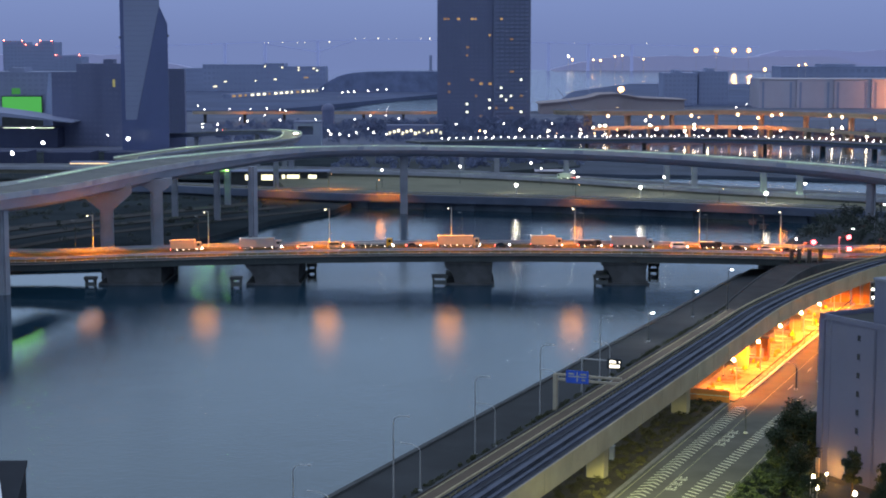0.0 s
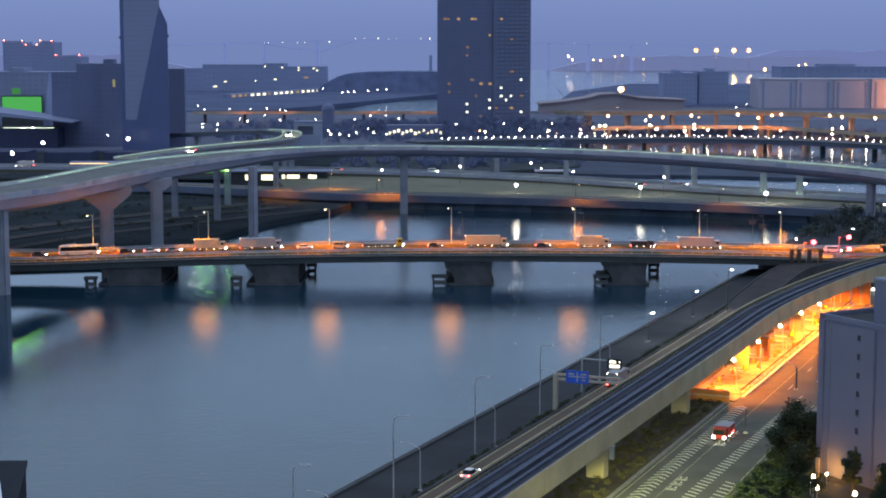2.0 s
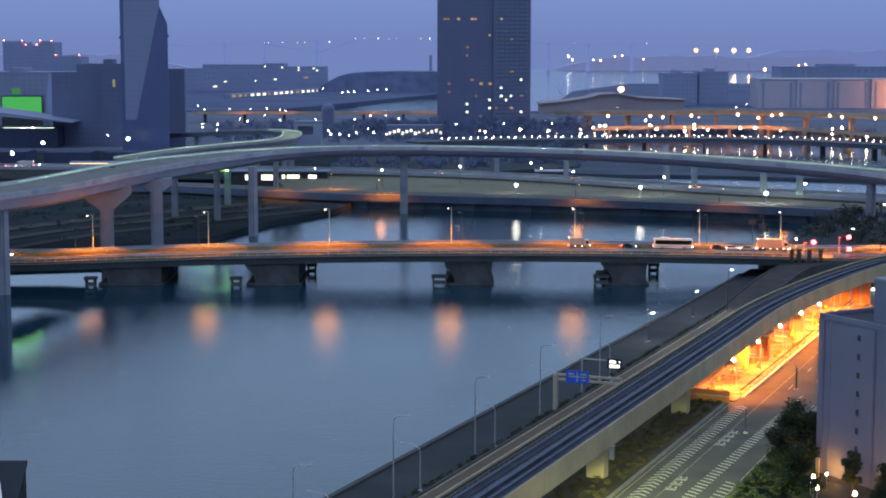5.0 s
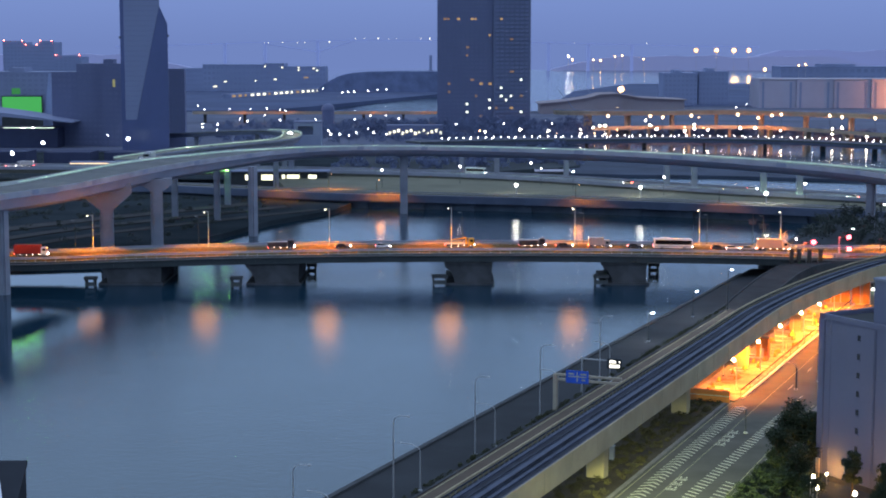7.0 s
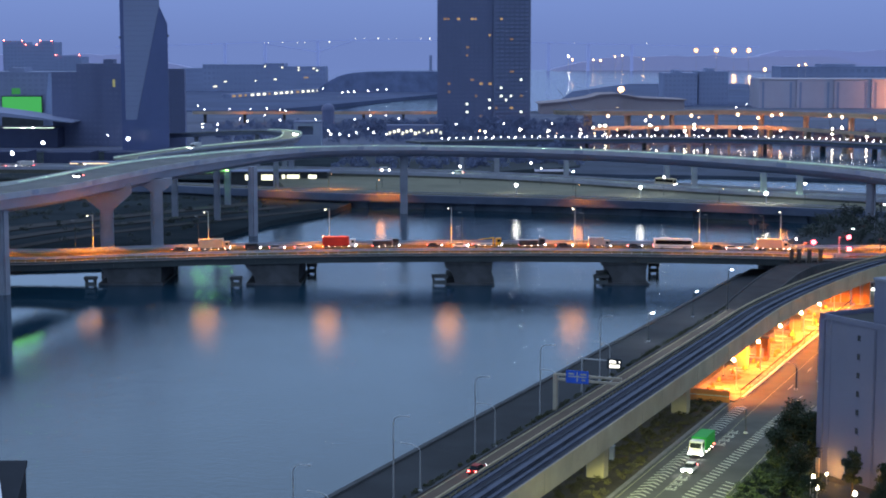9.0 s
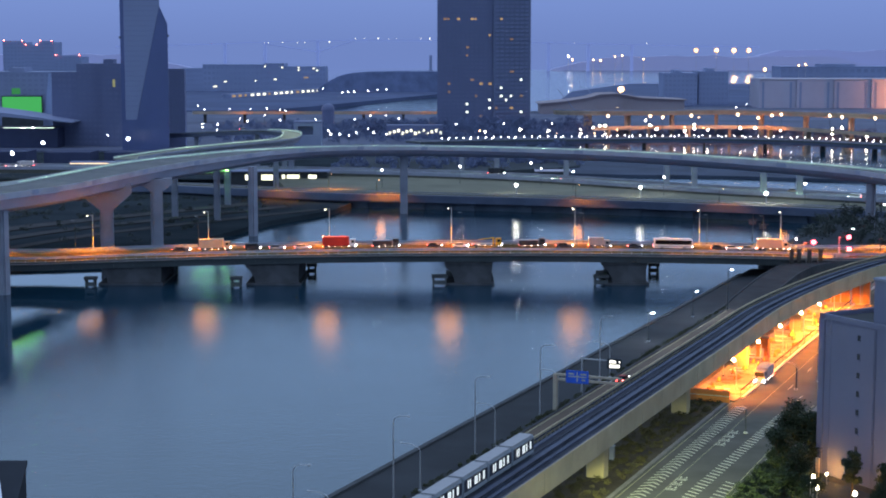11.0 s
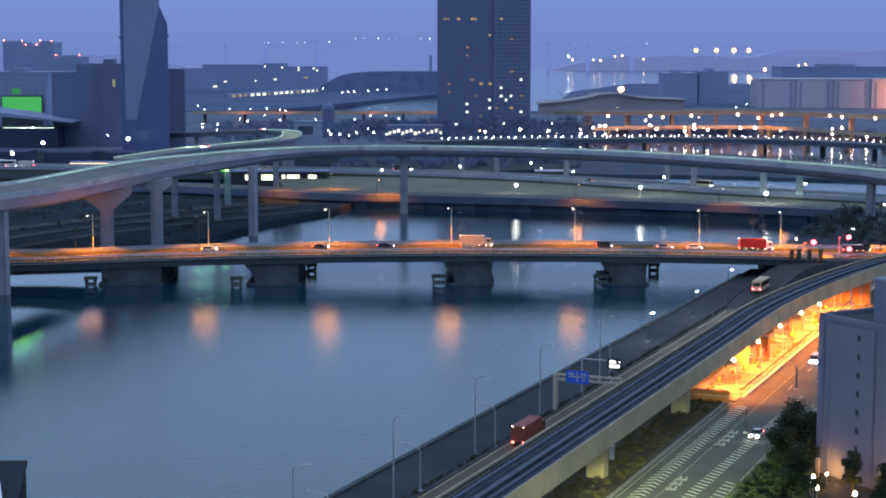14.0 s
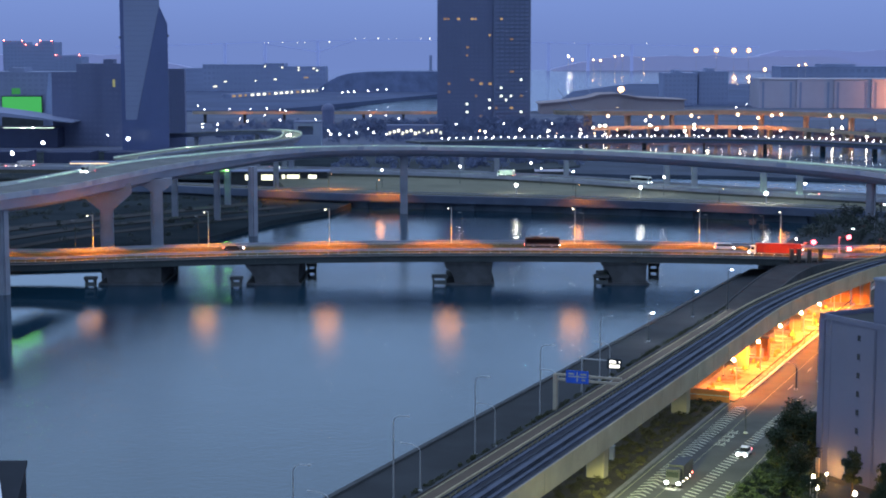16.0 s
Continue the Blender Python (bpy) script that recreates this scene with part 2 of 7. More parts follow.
VIA_CONC = mat("pale_expressway_concrete", (0.36, 0.365, 0.42), 0.8, 0.3, 0.12, 3.0)
VIA_GIRDER = mat("pale_grey_blue_girder_paint", (0.31, 0.325, 0.42), 0.55, 0.2, 0.1, 2.0)
part("deck", banked([(0, -1.15), (0, -1.5), (-17, -0.6), (-17, -0.25)][::-1]), mat("expressway_asphalt", (0.14, 0.145, 0.15), 0.85, 0.3, 0.15, 8.0), viaduct)
part("parapet", banked([(0, -1.5), (0.35, -1.5), (0.35, 0), (0, 0)]), VIA_CONC, viaduct)
part("parapet", banked([(-17.35, -0.6), (-17, -0.6), (-17, 0.9), (-17.35, 0.9)]), VIA_CONC, viaduct)
part("girder", banked([(0, -1.5), (-17, -0.6), (-15.5, -2.4), (-12.5, -3.9), (-3.5, -4.2), (-1.2, -3.0)]), VIA_GIRDER, viaduct)
# drip edge and web stiffener line under the near parapet
part("drip_edge", banked([(0.1, -1.75), (0.42, -1.75), (0.42, -1.5), (0.1, -1.5)]), VIA_GIRDER, viaduct)


def column(x, y, z0, z1, w, d, name="pier_column", material=None, cap=0.0, turn=0.0, drop=4.0):
    bm = box(-w / 2, -d / 2, 0, w / 2, d / 2, z1 - z0)
    bmesh.ops.bevel(bm, geom=[e for e in bm.edges if abs(e.verts[0].co.z - e.verts[1].co.z) > 1], offset=w * 0.18, segments=2, affect="EDGES")
    if cap:
        h = z1 - z0
        b2 = [(-w / 2, h - drop), (w / 2, h - drop), (cap / 2, h - drop * 0.42), (cap / 2, h), (-cap / 2, h), (-cap / 2, h - drop * 0.42)]
        va = [bm.verts.new((a, -d / 2 - 0.05, b)) for a, b in b2]
        vb = [bm.verts.new((a, d / 2 + 0.05, b)) for a, b in b2]
        bm.faces.new(va)
        bm.faces.new(vb)
        for i in range(6):
            j = (i + 1) % 6
            bm.faces.new((va[i], va[j], vb[j], vb[i]))
    ob = part(name, bm, material or CONCRETE)
    ob.matrix_basis = pose(x, y, z0, 0, 0, turn)
    return tagged(ob, "concrete expressway pier column with bevelled corners", "column", "expressway piers", "structure")


for x, y, z0, z1, w, d, cap, turn, drop in ((-126, 481, -2, 25.4, 3.4, 3.4, 0, 70, 4), (-110, 552, 1, 26.2, 4.2, 4.2, 16, 8, 8.6), (-97.5, 575, 1, 26.0, 4.0, 4.0, 10.5, 12, 4.4),
                                      (-71, 631, -2, 26.0, 3.0, 3.0, 0, 50, 4), (-16.6, 716, -2, 24.4, 3.2, 3.2, 0, 0, 4), (152, 600, 1, 22, 3, 3, 0, 60, 4)):
    column(x, y, z0, z1, w, d, cap=cap, turn=turn, drop=drop)

# ---- bridge ----


def bridge_z(x):
    return 9.3 - 1.8 * ((min(118, max(-122, x)) - 15) / 110) ** 2


BRI = [Vector((x, 514, bridge_z(x))) for x in range(-480, 491, 5)]
bridge = empty("road_bridge", label="long low road bridge with dark steel girder", category="bridge", kind="structure")
# the deck's asphalt colour takes in some of the sodium orange
part("deck", sweep(BRI, [(-15, -0.3), (-15, 0), (15, 0), (15, -0.3)]), mat("sodium_tinted_asphalt", (0.12, 0.085, 0.042), 0.85, 0.3, 0.15, 8.0), bridge)
MATS["sodium_tinted_asphalt"].node_tree.nodes["Principled BSDF"].inputs["Specular IOR Level"].default_value = 0.0
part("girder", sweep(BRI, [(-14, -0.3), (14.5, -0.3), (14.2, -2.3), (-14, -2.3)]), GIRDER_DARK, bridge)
part("kerb_wall", sweep(BRI, [(14.7, 0), (15, 0), (15, 0.35), (14.7, 0.35)]), CONCRETE_DARK, bridge)
part("parapet", sweep(BRI, [(-15, 0), (-14.6, 0), (-14.6, 0.9), (-15, 0.9)]), CONCRETE, bridge)
part("fascia", sweep(BRI, [(15, -0.35), (15.25, -0.35), (15.25, 0.0), (15, 0.0)]), PAVING, bridge)

# ---- interchange ground behind ----
WALL_DARK = mat("dark_canal_concrete", (0.07, 0.09, 0.125), 0.9, 0.4, 0.15, 1.0)
GREEN_GREY = mat("green_grey_worn_paving", (0.15, 0.15, 0.11), 0.85, 0.35, 0.05, 1.0)
land("ground_interchange", [(-66, 770), (-48, 757), (0, 743), (60, 725), (112, 704), (165, 677), (260, 627), (430, 540), (430, 620), (300, 670), (192, 738), (134, 782), (61, 850), (5, 888), (-52, 902), (-90, 880), (-70, 760)], 6.0, GREEN_GREY, "paved interchange ground with low roads")
LOWB = spline([(-340, 868, 9), (-200, 868, 9), (-110, 862, 8.5), (-55, 856, 8), (0, 842, 7.5), (52, 812, 7.5), (118, 752, 7.5), (172, 712, 7.5), (250, 655, 7.5), (430, 545, 7.5)], 6)
lowb = empty("lower_expressway", label="grey lower expressway lit greenish at its parapets", category="road", kind="structure")
part("deck", sweep(LOWB, [(-11, -2.5), (-11, 0), (11, 0), (11, -2.5)]), ASPHALT_PALE, lowb)
part("parapet", sweep(LOWB, [(11, -0.6), (11.35, -0.6), (11.35, 0.9), (11, 0.9)]), CONCRETE, lowb)
part("parapet", sweep(LOWB, [(-11.35, -0.6), (-11, -0.6), (-11, 0.9), (-11.35, 0.9)]), CONCRETE, lowb)
part("median", sweep(LOWB, [(-0.4, 0), (0.4, 0), (0.2, 0.7), (-0.2, 0.7)]), CONCRETE, lowb)
LOWC = spline([(-340, 800, 6.2), (-150, 796, 6.2), (-100, 780, 6.2), (-48, 752, 6.2), (0, 738, 6.2), (60, 720, 6.2), (112, 699, 6.2), (165, 672, 6.2), (260, 622, 6.2), (420, 535, 6.2)], 6)
lowc = empty("service_road", label="orange-lit service road over the canal mouth", category="road", kind="structure")
part("carriageway", sweep(LOWC, [(-7, -3.0), (-7, 0), (7, 0), (7, -3.0)]), ASPHALT_PALE, lowc)
part("kerb", sweep(LOWC, [(7, -0.3), (7.3, -0.3), (7.3, 0.2), (7, 0.2)]), CONCRETE, lowc)
part("kerb", sweep(LOWC, [(-7.3, -0.3), (-7, -0.3), (-7, 0.2), (-7.3, 0.2)]), CONCRETE, lowc)


# the service road crosses the canal mouth on an edge girder and low piers
part("edge_girder", sweep(LOWC, [(7.3, -3.1), (8.0, -3.1), (8.2, 0.0), (7.3, 0.0)]), mat("blue_grey_edge_girder", (0.10, 0.125, 0.19), 0.7, 0.3, 0.1, 1.0), lowc)
# panel added to give the shaded gap under the road a dark blue tone
part("sea_wall", sweep(LOWC, [(-6.5, -8), (5.2, -8), (5.2, -3.05), (-6.5, -3.05)]), WALL_DARK, lowc)
part("edge_rail", sweep(LOWC, [(7.7, 0.95), (7.82, 0.95), (7.82, 1.07), (7.7, 1.07)]), STEEL, lowc)
# pale green strips stand in for green gleams on the water
GLEAM = mat("green_gleam_tone", (0.17, 0.23, 0.16), 0.8, 0.4, 0.3, 2.0)
for k in range(15):
    p, a = at(LOWC, 318 + k * 24)
    ob = part("pier_block", box(-2.6 - 1.4 * (k % 3), -6.5, -8, 2.6 + 1.2 * (k % 2), -1.0, -3.05), WALL_DARK, lowc)
    ob.matrix_basis = pose(p.x, p.y, p.z, 0, 0, a)
    if k > 4:
        ob = part("water_ledge", box(6, -3.2, -8, 18, -1.5, -5.6), GLEAM, lowc)
        ob.matrix_basis = pose(p.x, p.y, p.z, 0, 0, a)
for x, y in ((9.6, 872), (27.5, 866), (60, 824), (102, 772), (113.5, 764), (138, 728), (151, 716)):
    column(x, y, 0, 18, 2.6, 2.6)
# dark low slab, added to cover a strip of the inner canal
land("ground_canal_spit", [(66, 925), (100, 914), (150, 908), (215, 880), (330, 830), (420, 800), (420, 900), (300, 960), (180, 1010), (74, 1035)], 1.4, mat("dark_cover_ground", (0.06, 0.075, 0.11), 0.9, 0.4, 0.03, 0.4), "dark low land added over part of the inner canal")
land("ground_canal_bank", [(-62, 904), (30, 930), (78, 968), (88, 1060), (60, 1130), (-62, 1100)], 2.2, LAND, "dark planted bank of the inner canal")
low = empty("canal_shed", label="low shed with a pale flat roof by the canal", category="shed")
part("shed_wall", box(47, 852, 0, 64, 862, 7.6), CONCRETE_DARK, low)
part("shed_roof", box(46.4, 851.4, 7.6, 64.6, 862.6, 8.1), WAREHOUSE, low)
RAMP = spline([(-345, 1290, 7), (-290, 1240, 8.5), (-222, 1192, 10.5), (-178.9, 1110, 13.0), (-134.1, 1035, 18.5), (-102.5, 965, 22.7), (-83.2, 905, 24.9), (-76.3, 858, 25.6), (-75.9, 802, 26.4), (-88, 750, 27.5), (-104, 690, 28.6), (-117, 625, 29.3)], 6)
ramp = empty("slip_road", label="grey hairpin slip road joining the expressway", category="viaduct", kind="structure")
# deck paled in its colour to imitate light from the parapet tubes
part("deck", sweep(RAMP, [(-5, -0.4), (-5, 0), (5, 0), (5, -0.4)]), mat("tube_lit_ramp_tone", (0.22, 0.22, 0.18), 0.85, 0.3, 0.1, 3.0), ramp)
part("girder", sweep(RAMP, [(-4.5, -0.4), (4.5, -0.4), (3.5, -2.2), (-3.5, -2.2)]), GIRDER, ramp)
for o in (-5, 4.7):
    part("parapet", sweep(RAMP, [(o, -0.4), (o + 0.3, -0.4), (o + 0.3, 0.9), (o, 0.9)]), CONCRETE, ramp)
for p in (RAMP[21], RAMP[29], RAMP[35], RAMP[44], RAMP[56]):
    column(p.x, p.y, 1, p.z - 2.0, 2.6, 2.6)
for x, y, z1 in ((-108.6, 684, 25), (-89.2, 667, 25), (-79, 800, 24)):
    column(x, y, 0, z1, 2.4, 2.4)

portal = empty("portal_beam", label="grey cross beam with green tube light under the slip road", category="beam", kind="structure")
part("beam", box(-110, 719, 18.3, -88, 721, 19.6), GIRDER, portal)
part("light_tube", box(-107, 718.6, 18.0, -91, 718.9, 18.25), glow("green_tube_light", (0.25, 1.0, 0.12), 20.0, quiet=False), portal, "green tube light")

part("tube_beam", rod((-103.4, 663, 20.5), (-89.4, 694, 20.5), 0.3, 0.3, 6), GIRDER, portal)
part("light_tube", rod((-103.4, 662.7, 20.0), (-89.4, 693.7, 20.0), 0.24, 0.24, 6), glow("low_green_tube_light", (0.25, 1.0, 0.12), 0.6, quiet=False), portal, "green tube light")
for x, y in ((-103.2, 663.5), (-96.4, 678.5), (-89.6, 693.5)):
    part("hanger", box(x - 0.15, y - 0.15, 20.5, x + 0.15, y + 0.15, 25.8), GIRDER, portal)

# unseen slab beside the expressway, added to darken the lee corner's reflection
slip = empty("lower_carriageway", label="unseen grey slab added to darken the water's reflection", category="viaduct", kind="structure")
part("deck", prism([(-138, 525), (-131, 545), (-124, 585), (-127, 606), (-143, 596), (-150, 566), (-200, 560), (-200, 525)], 23.2, 23.8), GIRDER_DARK, slip)
for x in (-165, -192):
    part("pier", bevelled(box(x - 1.5, 541, 0, x + 1.5, 544, 23.2), 0.3), CONCRETE, slip)

for y in (527, 552):
    part("light_bracket", box(-137, y - 0.3, 22.3, -118, y + 0.3, 22.9), GIRDER, viaduct)
    part("hanger", box(-119.5, y - 0.3, 22.3, -118.9, y + 0.3, 27.6), GIRDER, viaduct)
part("green_light_tube", rod((-135.2, 513, 22.1), (-128.5, 537, 22.1), 0.14, 0.14, 6), glow("dim_green_tube_light", (0.22, 1.0, 0.12), 9.0, quiet=False), viaduct, "green tube light under the expressway")

# low lighting tubes inside the expressway parapets
TUBE = glow("greenish_white_tube", (0.58, 1.0, 0.48), 34.0, quiet=False)
SODIUM = glow("sodium_lamp", (1.0, 0.42, 0.1), 10.0)
WHITE = glow("white_lamp", (0.9, 0.95, 1.0), 60.0)
WARM = glow("warm_lamp", (1.0, 0.72, 0.4), 30.0)
part("lighting_tube", banked([(-0.16, -0.45), (-0.06, -0.45), (-0.06, -0.3), (-0.16, -0.3)], i0=8, i1=160), TUBE, viaduct, "greenish lighting tube")
part("lighting_tube", banked([(-16.98, 0.25), (-16.86, 0.25), (-16.86, 0.5), (-16.98, 0.5)], i0=30, i1=150), glow("far_parapet_tube", (0.3, 1.0, 0.36), 0.16, quiet=False), viaduct, "green lighting tube")
part("lighting_tube", sweep(RAMP, [(4.5, 0.45), (4.62, 0.45), (4.62, 0.6), (4.5, 0.6)]), glow("dim_parapet_tube", (0.5, 1.0, 0.4), 0.42, quiet=False), ramp, "greenish lighting tube")
part("lighting_tube", sweep(RAMP, [(-4.62, 0.45), (-4.5, 0.45), (-4.5, 0.6), (-4.62, 0.6)]), MATS["dim_parapet_tube"], ramp, "greenish lighting tube")
part("lighting_tube", sweep(LOWB, [(10.85, 0.5), (10.95, 0.5), (10.95, 0.65), (10.85, 0.65)], i0=6), TUBE, lowb, "greenish lighting tube")

# deck joints and web stiffeners of the expressway
for k in range(24, len(VIA) - 16, 10):
    part("joint_rib", sweep(VIA[k:k + 2], [(0.34, -1.6), (0.38, -1.6), (0.38, 0.02), (0.34, 0.02)]), GIRDER, viaduct)

# ---- bridge details ----
part("footway", sweep(BRI, [(11.8, 0), (14.6, 0), (14.6, 0.2), (11.8, 0.2)]), PAVING, bridge)
part("footway", sweep(BRI, [(-14.6, 0), (-11.8, 0), (-11.8, 0.2), (-14.6, 0.2)]), PAVING, bridge)
# hidden glowing strip, added to warm the deck and the vehicles' near sides
part("rail_light", sweep([p for p in BRI if -160 < p.x < 116], [(14.56, 0.21), (14.68, 0.21), (14.68, 0.33), (14.56, 0.33)]), glow("added_sodium_strip", (1.0, 0.25, 0.0), 80.0, quiet=False), bridge, "unseen orange strip added inside the railing")
part("median", sweep(BRI, [(2.6, 0), (3.4, 0), (3.3, 0.5), (2.7, 0.5)]), CONCRETE, bridge)
part("handrail", sweep(BRI, [(14.75, 1.25), (14.9, 1.25), (14.9, 1.38), (14.75, 1.38)]), STEEL, bridge)
part("lane_line", sweep(BRI, [(-11.2, 0), (-11.0, 0), (-11.0, 0.006), (-11.2, 0.006)]), WHITE_PAINT, bridge)
part("lane_line", sweep(BRI, [(11.0, 0), (11.2, 0), (11.2, 0.006), (11.0, 0.006)]), WHITE_PAINT, bridge)
me = None
for k in range(-130, 118, 3):
    if me is None:
        ob = part("rail_post", box(-0.06, -0.06, 0, 0.06, 0.06, 1.0), STEEL, bridge)
        me = ob.data
    else:
        ob = new("rail_post", me)
        ob.parent = bridge
    ob.location = (k, 514 - 14.82, bridge_z(k) + 0.3)
# web stiffeners and splice plates on the near girder
me = None
for k in range(-128, 100, 6):
    if me is None:
        ob = part("web_stiffener", box(-0.09, -0.16, -2.2, 0.09, 0.05, -0.4), GIRDER_DARK, bridge)
        me = ob.data
    else:
        ob = new("web_stiffener", me)
        ob.parent = bridge
    ob.location = (k, 514 - 14.4, bridge_z(k))


PIER_STONE = mat("stained_pier_concrete", (0.075, 0.078, 0.085), 0.9, 0.45, 0.25, 2.5, 0.4)


def bridge_pier(x, w):
    e = empty("bridge_pier", pose(x, 514, 0), "dark curved concrete bridge pier standing in water", "pier", "bridge piers", "structure")
    prof = [(-w / 2 + 2.2, -2), (w / 2, -2), (w / 2, 4.4), (w / 2 + 0.4, 6.8), (-w / 2 - 1.2, 6.8), (-w / 2 - 0.8, 5.4), (-w / 2 + 0.8, 4.0), (-w / 2 + 1.8, 2.0)]
    bm = bmesh.new()
    a = [bm.verts.new((p, -13.5, q)) for p, q in prof]
    b = [bm.verts.new((p, 13.5, q)) for p, q in prof]
    bm.faces.new(a)
    bm.faces.new(b)
    for i in range(len(prof)):
        j = (i + 1) % len(prof)
        bm.faces.new((a[i], a[j], b[j], b[i]))
    part("pier_body", bm, PIER_STONE, e)
    part("bearing_shelf", box(-w / 2 - 0.6, -14, 6.2, w / 2, 14, 6.5), PIER_STONE, e)
    part("footing", box(-w / 2 - 0.5, -14.6, -2, w / 2 + 0.8, 14.6, 0.7), PIER_STONE, e)
    return e


for x, w in ((-93, 18), (-50.5, 15), (8, 13), (54.5, 12)):
    bridge_pier(x, w)


def fender(x, y, w):
    e = empty("pier_fender", pose(x, y, 0), "dark square timber fender frame standing in water", "fender", "pier fenders")
    for a in (-w / 2, w / 2 - 0.5):
        for b in (-1.2, 0.8):
            part("timber_post", box(a, b, -2, a + 0.5, b + 0.4, 2.6), CONCRETE_DARK, e)
    part("cap_beam", box(-w / 2 - 0.3, -1.5, 2.3, w / 2 + 0.3, 1.5, 3.1), CONCRETE_DARK, e)
    part("rubbing_board", box(-w / 2, -1.45, 0.4, w / 2, -1.2, 1.6), GIRDER_DARK, e)


for x, y, w in ((-1, 500, 4.2), (-61, 496, 3.0), (-41, 526, 2.6), (47, 500, 4.0), (-84, 524, 2.6), (66, 527, 3.0), (-104, 496, 3.0)):
    fender(x, y, w)


def point(name, x, y, z, power, color, radius=0.3, cone=0, soft_edge=0.5):
    """A lamp's light; with a cone it is shielded and shines down."""
    d = bpy.data.lights.new(name, "SPOT" if cone else "POINT")
    d.energy, d.color, d.shadow_soft_size = power, color, radius
    if cone:
        d.spot_size, d.spot_blend = radians(cone), soft_edge
    ob = new(name, d)
    ob.location = (x, y, z)
    return ob


# point lights added to brighten the bend of the ramp, without fittings
for k in range(34, 62, 5):
    point("ramp_fill_light", RAMP[k].x, RAMP[k].y, RAMP[k].z + 1.6, 1500, (0.8, 1.0, 0.55), 0.5)

ORANGE = (1.0, 0.25, 0.008)
SODIUM_DEEP = (1.0, 0.26, 0.0)
COOL = (0.85, 0.93, 1.0)


def street_lamp(m, h, arm, bulb, label, group, size=0.35, curve=False, paint=None):
    """A tapered steel post with an arm towards its own +x and a lamp head at the arm's end."""
    e = empty("street_lamp", m, label, "street lamp", group)
    part("post", rod((0, 0, 0), (0, 0, h), 0.15, 0.09), paint or STEEL, e)
    part("base_plate", box(-0.3, -0.3, 0, 0.3, 0.3, 0.25), STEEL, e)
    bm = bmesh.new()
    pts = [(0, 0, h), (arm * 0.12, 0, h + 0.55), (arm * 0.45, 0, h + 0.95), (arm, 0, h + 1.0)] if curve else [(0, 0, h - 0.1), (arm, 0, h + 0.15)]
    for a, b in zip(pts, pts[1:]):
        rod(a, b, 0.07, 0.06, 6, bm)
    part("arm", bm, STEEL, e)
    zh = pts[-1][2]
    head = part("lamp_head", ball((arm + size * 0.4, 0, zh), size, sz=0.45), STEEL, e, smooth=True)
    if bulb:
        part("bulb", ball((arm + size * 0.4, 0, zh - size * 0.3), size * 0.85, sz=0.5), bulb, head)
    return e


BRIDGE_LAMPS = (-144.0, -109.4, -73.3, -35.5, 2.6, 41.2, 80.1, 105.5, 142.0)
BRIDGE_BULB = glow("pale_sodium_bulb", (1.0, 0.8, 0.5), 9.0)
# the arm reaches over the carriageway, towards the water
lamp_turn = -106
first = street_lamp(pose(BRIDGE_LAMPS[0], 526.5, bridge_z(BRIDGE_LAMPS[0]), 0, 0, lamp_turn), 11.4, 3.2, BRIDGE_BULB, "pale steel bridge lamp with sodium light", "bridge lamps", 0.38, paint=mat("pale_lamp_paint", (0.5, 0.49, 0.46), 0.5, 0.15, 0.5, 5.0))
for x in BRIDGE_LAMPS[1:]:
    copy_thing(first, pose(x, 526.5, bridge_z(x), 0, 0, lamp_turn))
for x in BRIDGE_LAMPS:
    point("bridge_light", x - 1.2, 521.0, bridge_z(x) + 11.0, 26000 if x < 100 else 44000, SODIUM_DEEP, 0.4, 116, 0.2).rotation_euler = (radians(-9), 0, 0)
    # second wide spot per lamp, added to draw its streak on the water
    point("bridge_streak_spot", x - 0.9, 523.2, bridge_z(x) + 10.9, 2200, (1.0, 0.35, 0.0), 4.0, 76, 0.3).rotation_euler = (radians(-45), 0, 0)
# short unlit lamps along the footway behind
back = street_lamp(pose(-115.3, 528.3, bridge_z(-115), 0, 0, 200), 9.6, 1.0, None, "slender unlit lamp behind the bridge rail", "footway lamps", 0.2, paint=GIRDER_DARK)
for x in (-76.7, 6.0, 44.0, 82.8, 100.3):
    copy_thing(back, pose(x, 528.3, bridge_z(x), 0, 0, 200))

# ---- east approach, crossing and signals ----
tagged(part("ground_east_approach", prism([(99, 499.5), (430, 499.5), (430, 528.5), (99, 528.5)], -3, bridge_z(118) - 0.35), CONCRETE_DARK), "concrete abutment and approach of the bridge", "ground", kind="structure")
tagged(part("ground_west_approach", prism([(-430, 500), (-142, 500), (-142, 528), (-430, 528)], -3, bridge_z(-122) - 0.35), CONCRETE_DARK), "concrete abutment at the bridge's far end", "ground", kind="structure")


def signal(x, y, z, h, color, facing):
    e = empty("traffic_signal", pose(x, y, z, 0, 0, facing), "traffic signal on a grey steel post", "traffic signal", "crossing signals")
    part("post", rod((0, 0, 0), (0, 0, h), 0.13, 0.1), STEEL, e)
    part("arm", rod((0, 0, h - 0.4), (0, -2.2, h - 0.2), 0.06, 0.05, 6), STEEL, e)
    head = part("signal_head", box(-0.18, -3.2, h - 0.5, 0.18, -1.6, h + 0.05), GIRDER_DARK, e)
    # the lit lens is made far too large, to imitate its red halo
    for k in range(3):
        part("lens", ball((-0.16, -2.9 + k * 0.5, h - 0.22), 0.75 if k == 0 else 0.2, sz=0.85), color if k == 0 else ROOF, head)
    return e


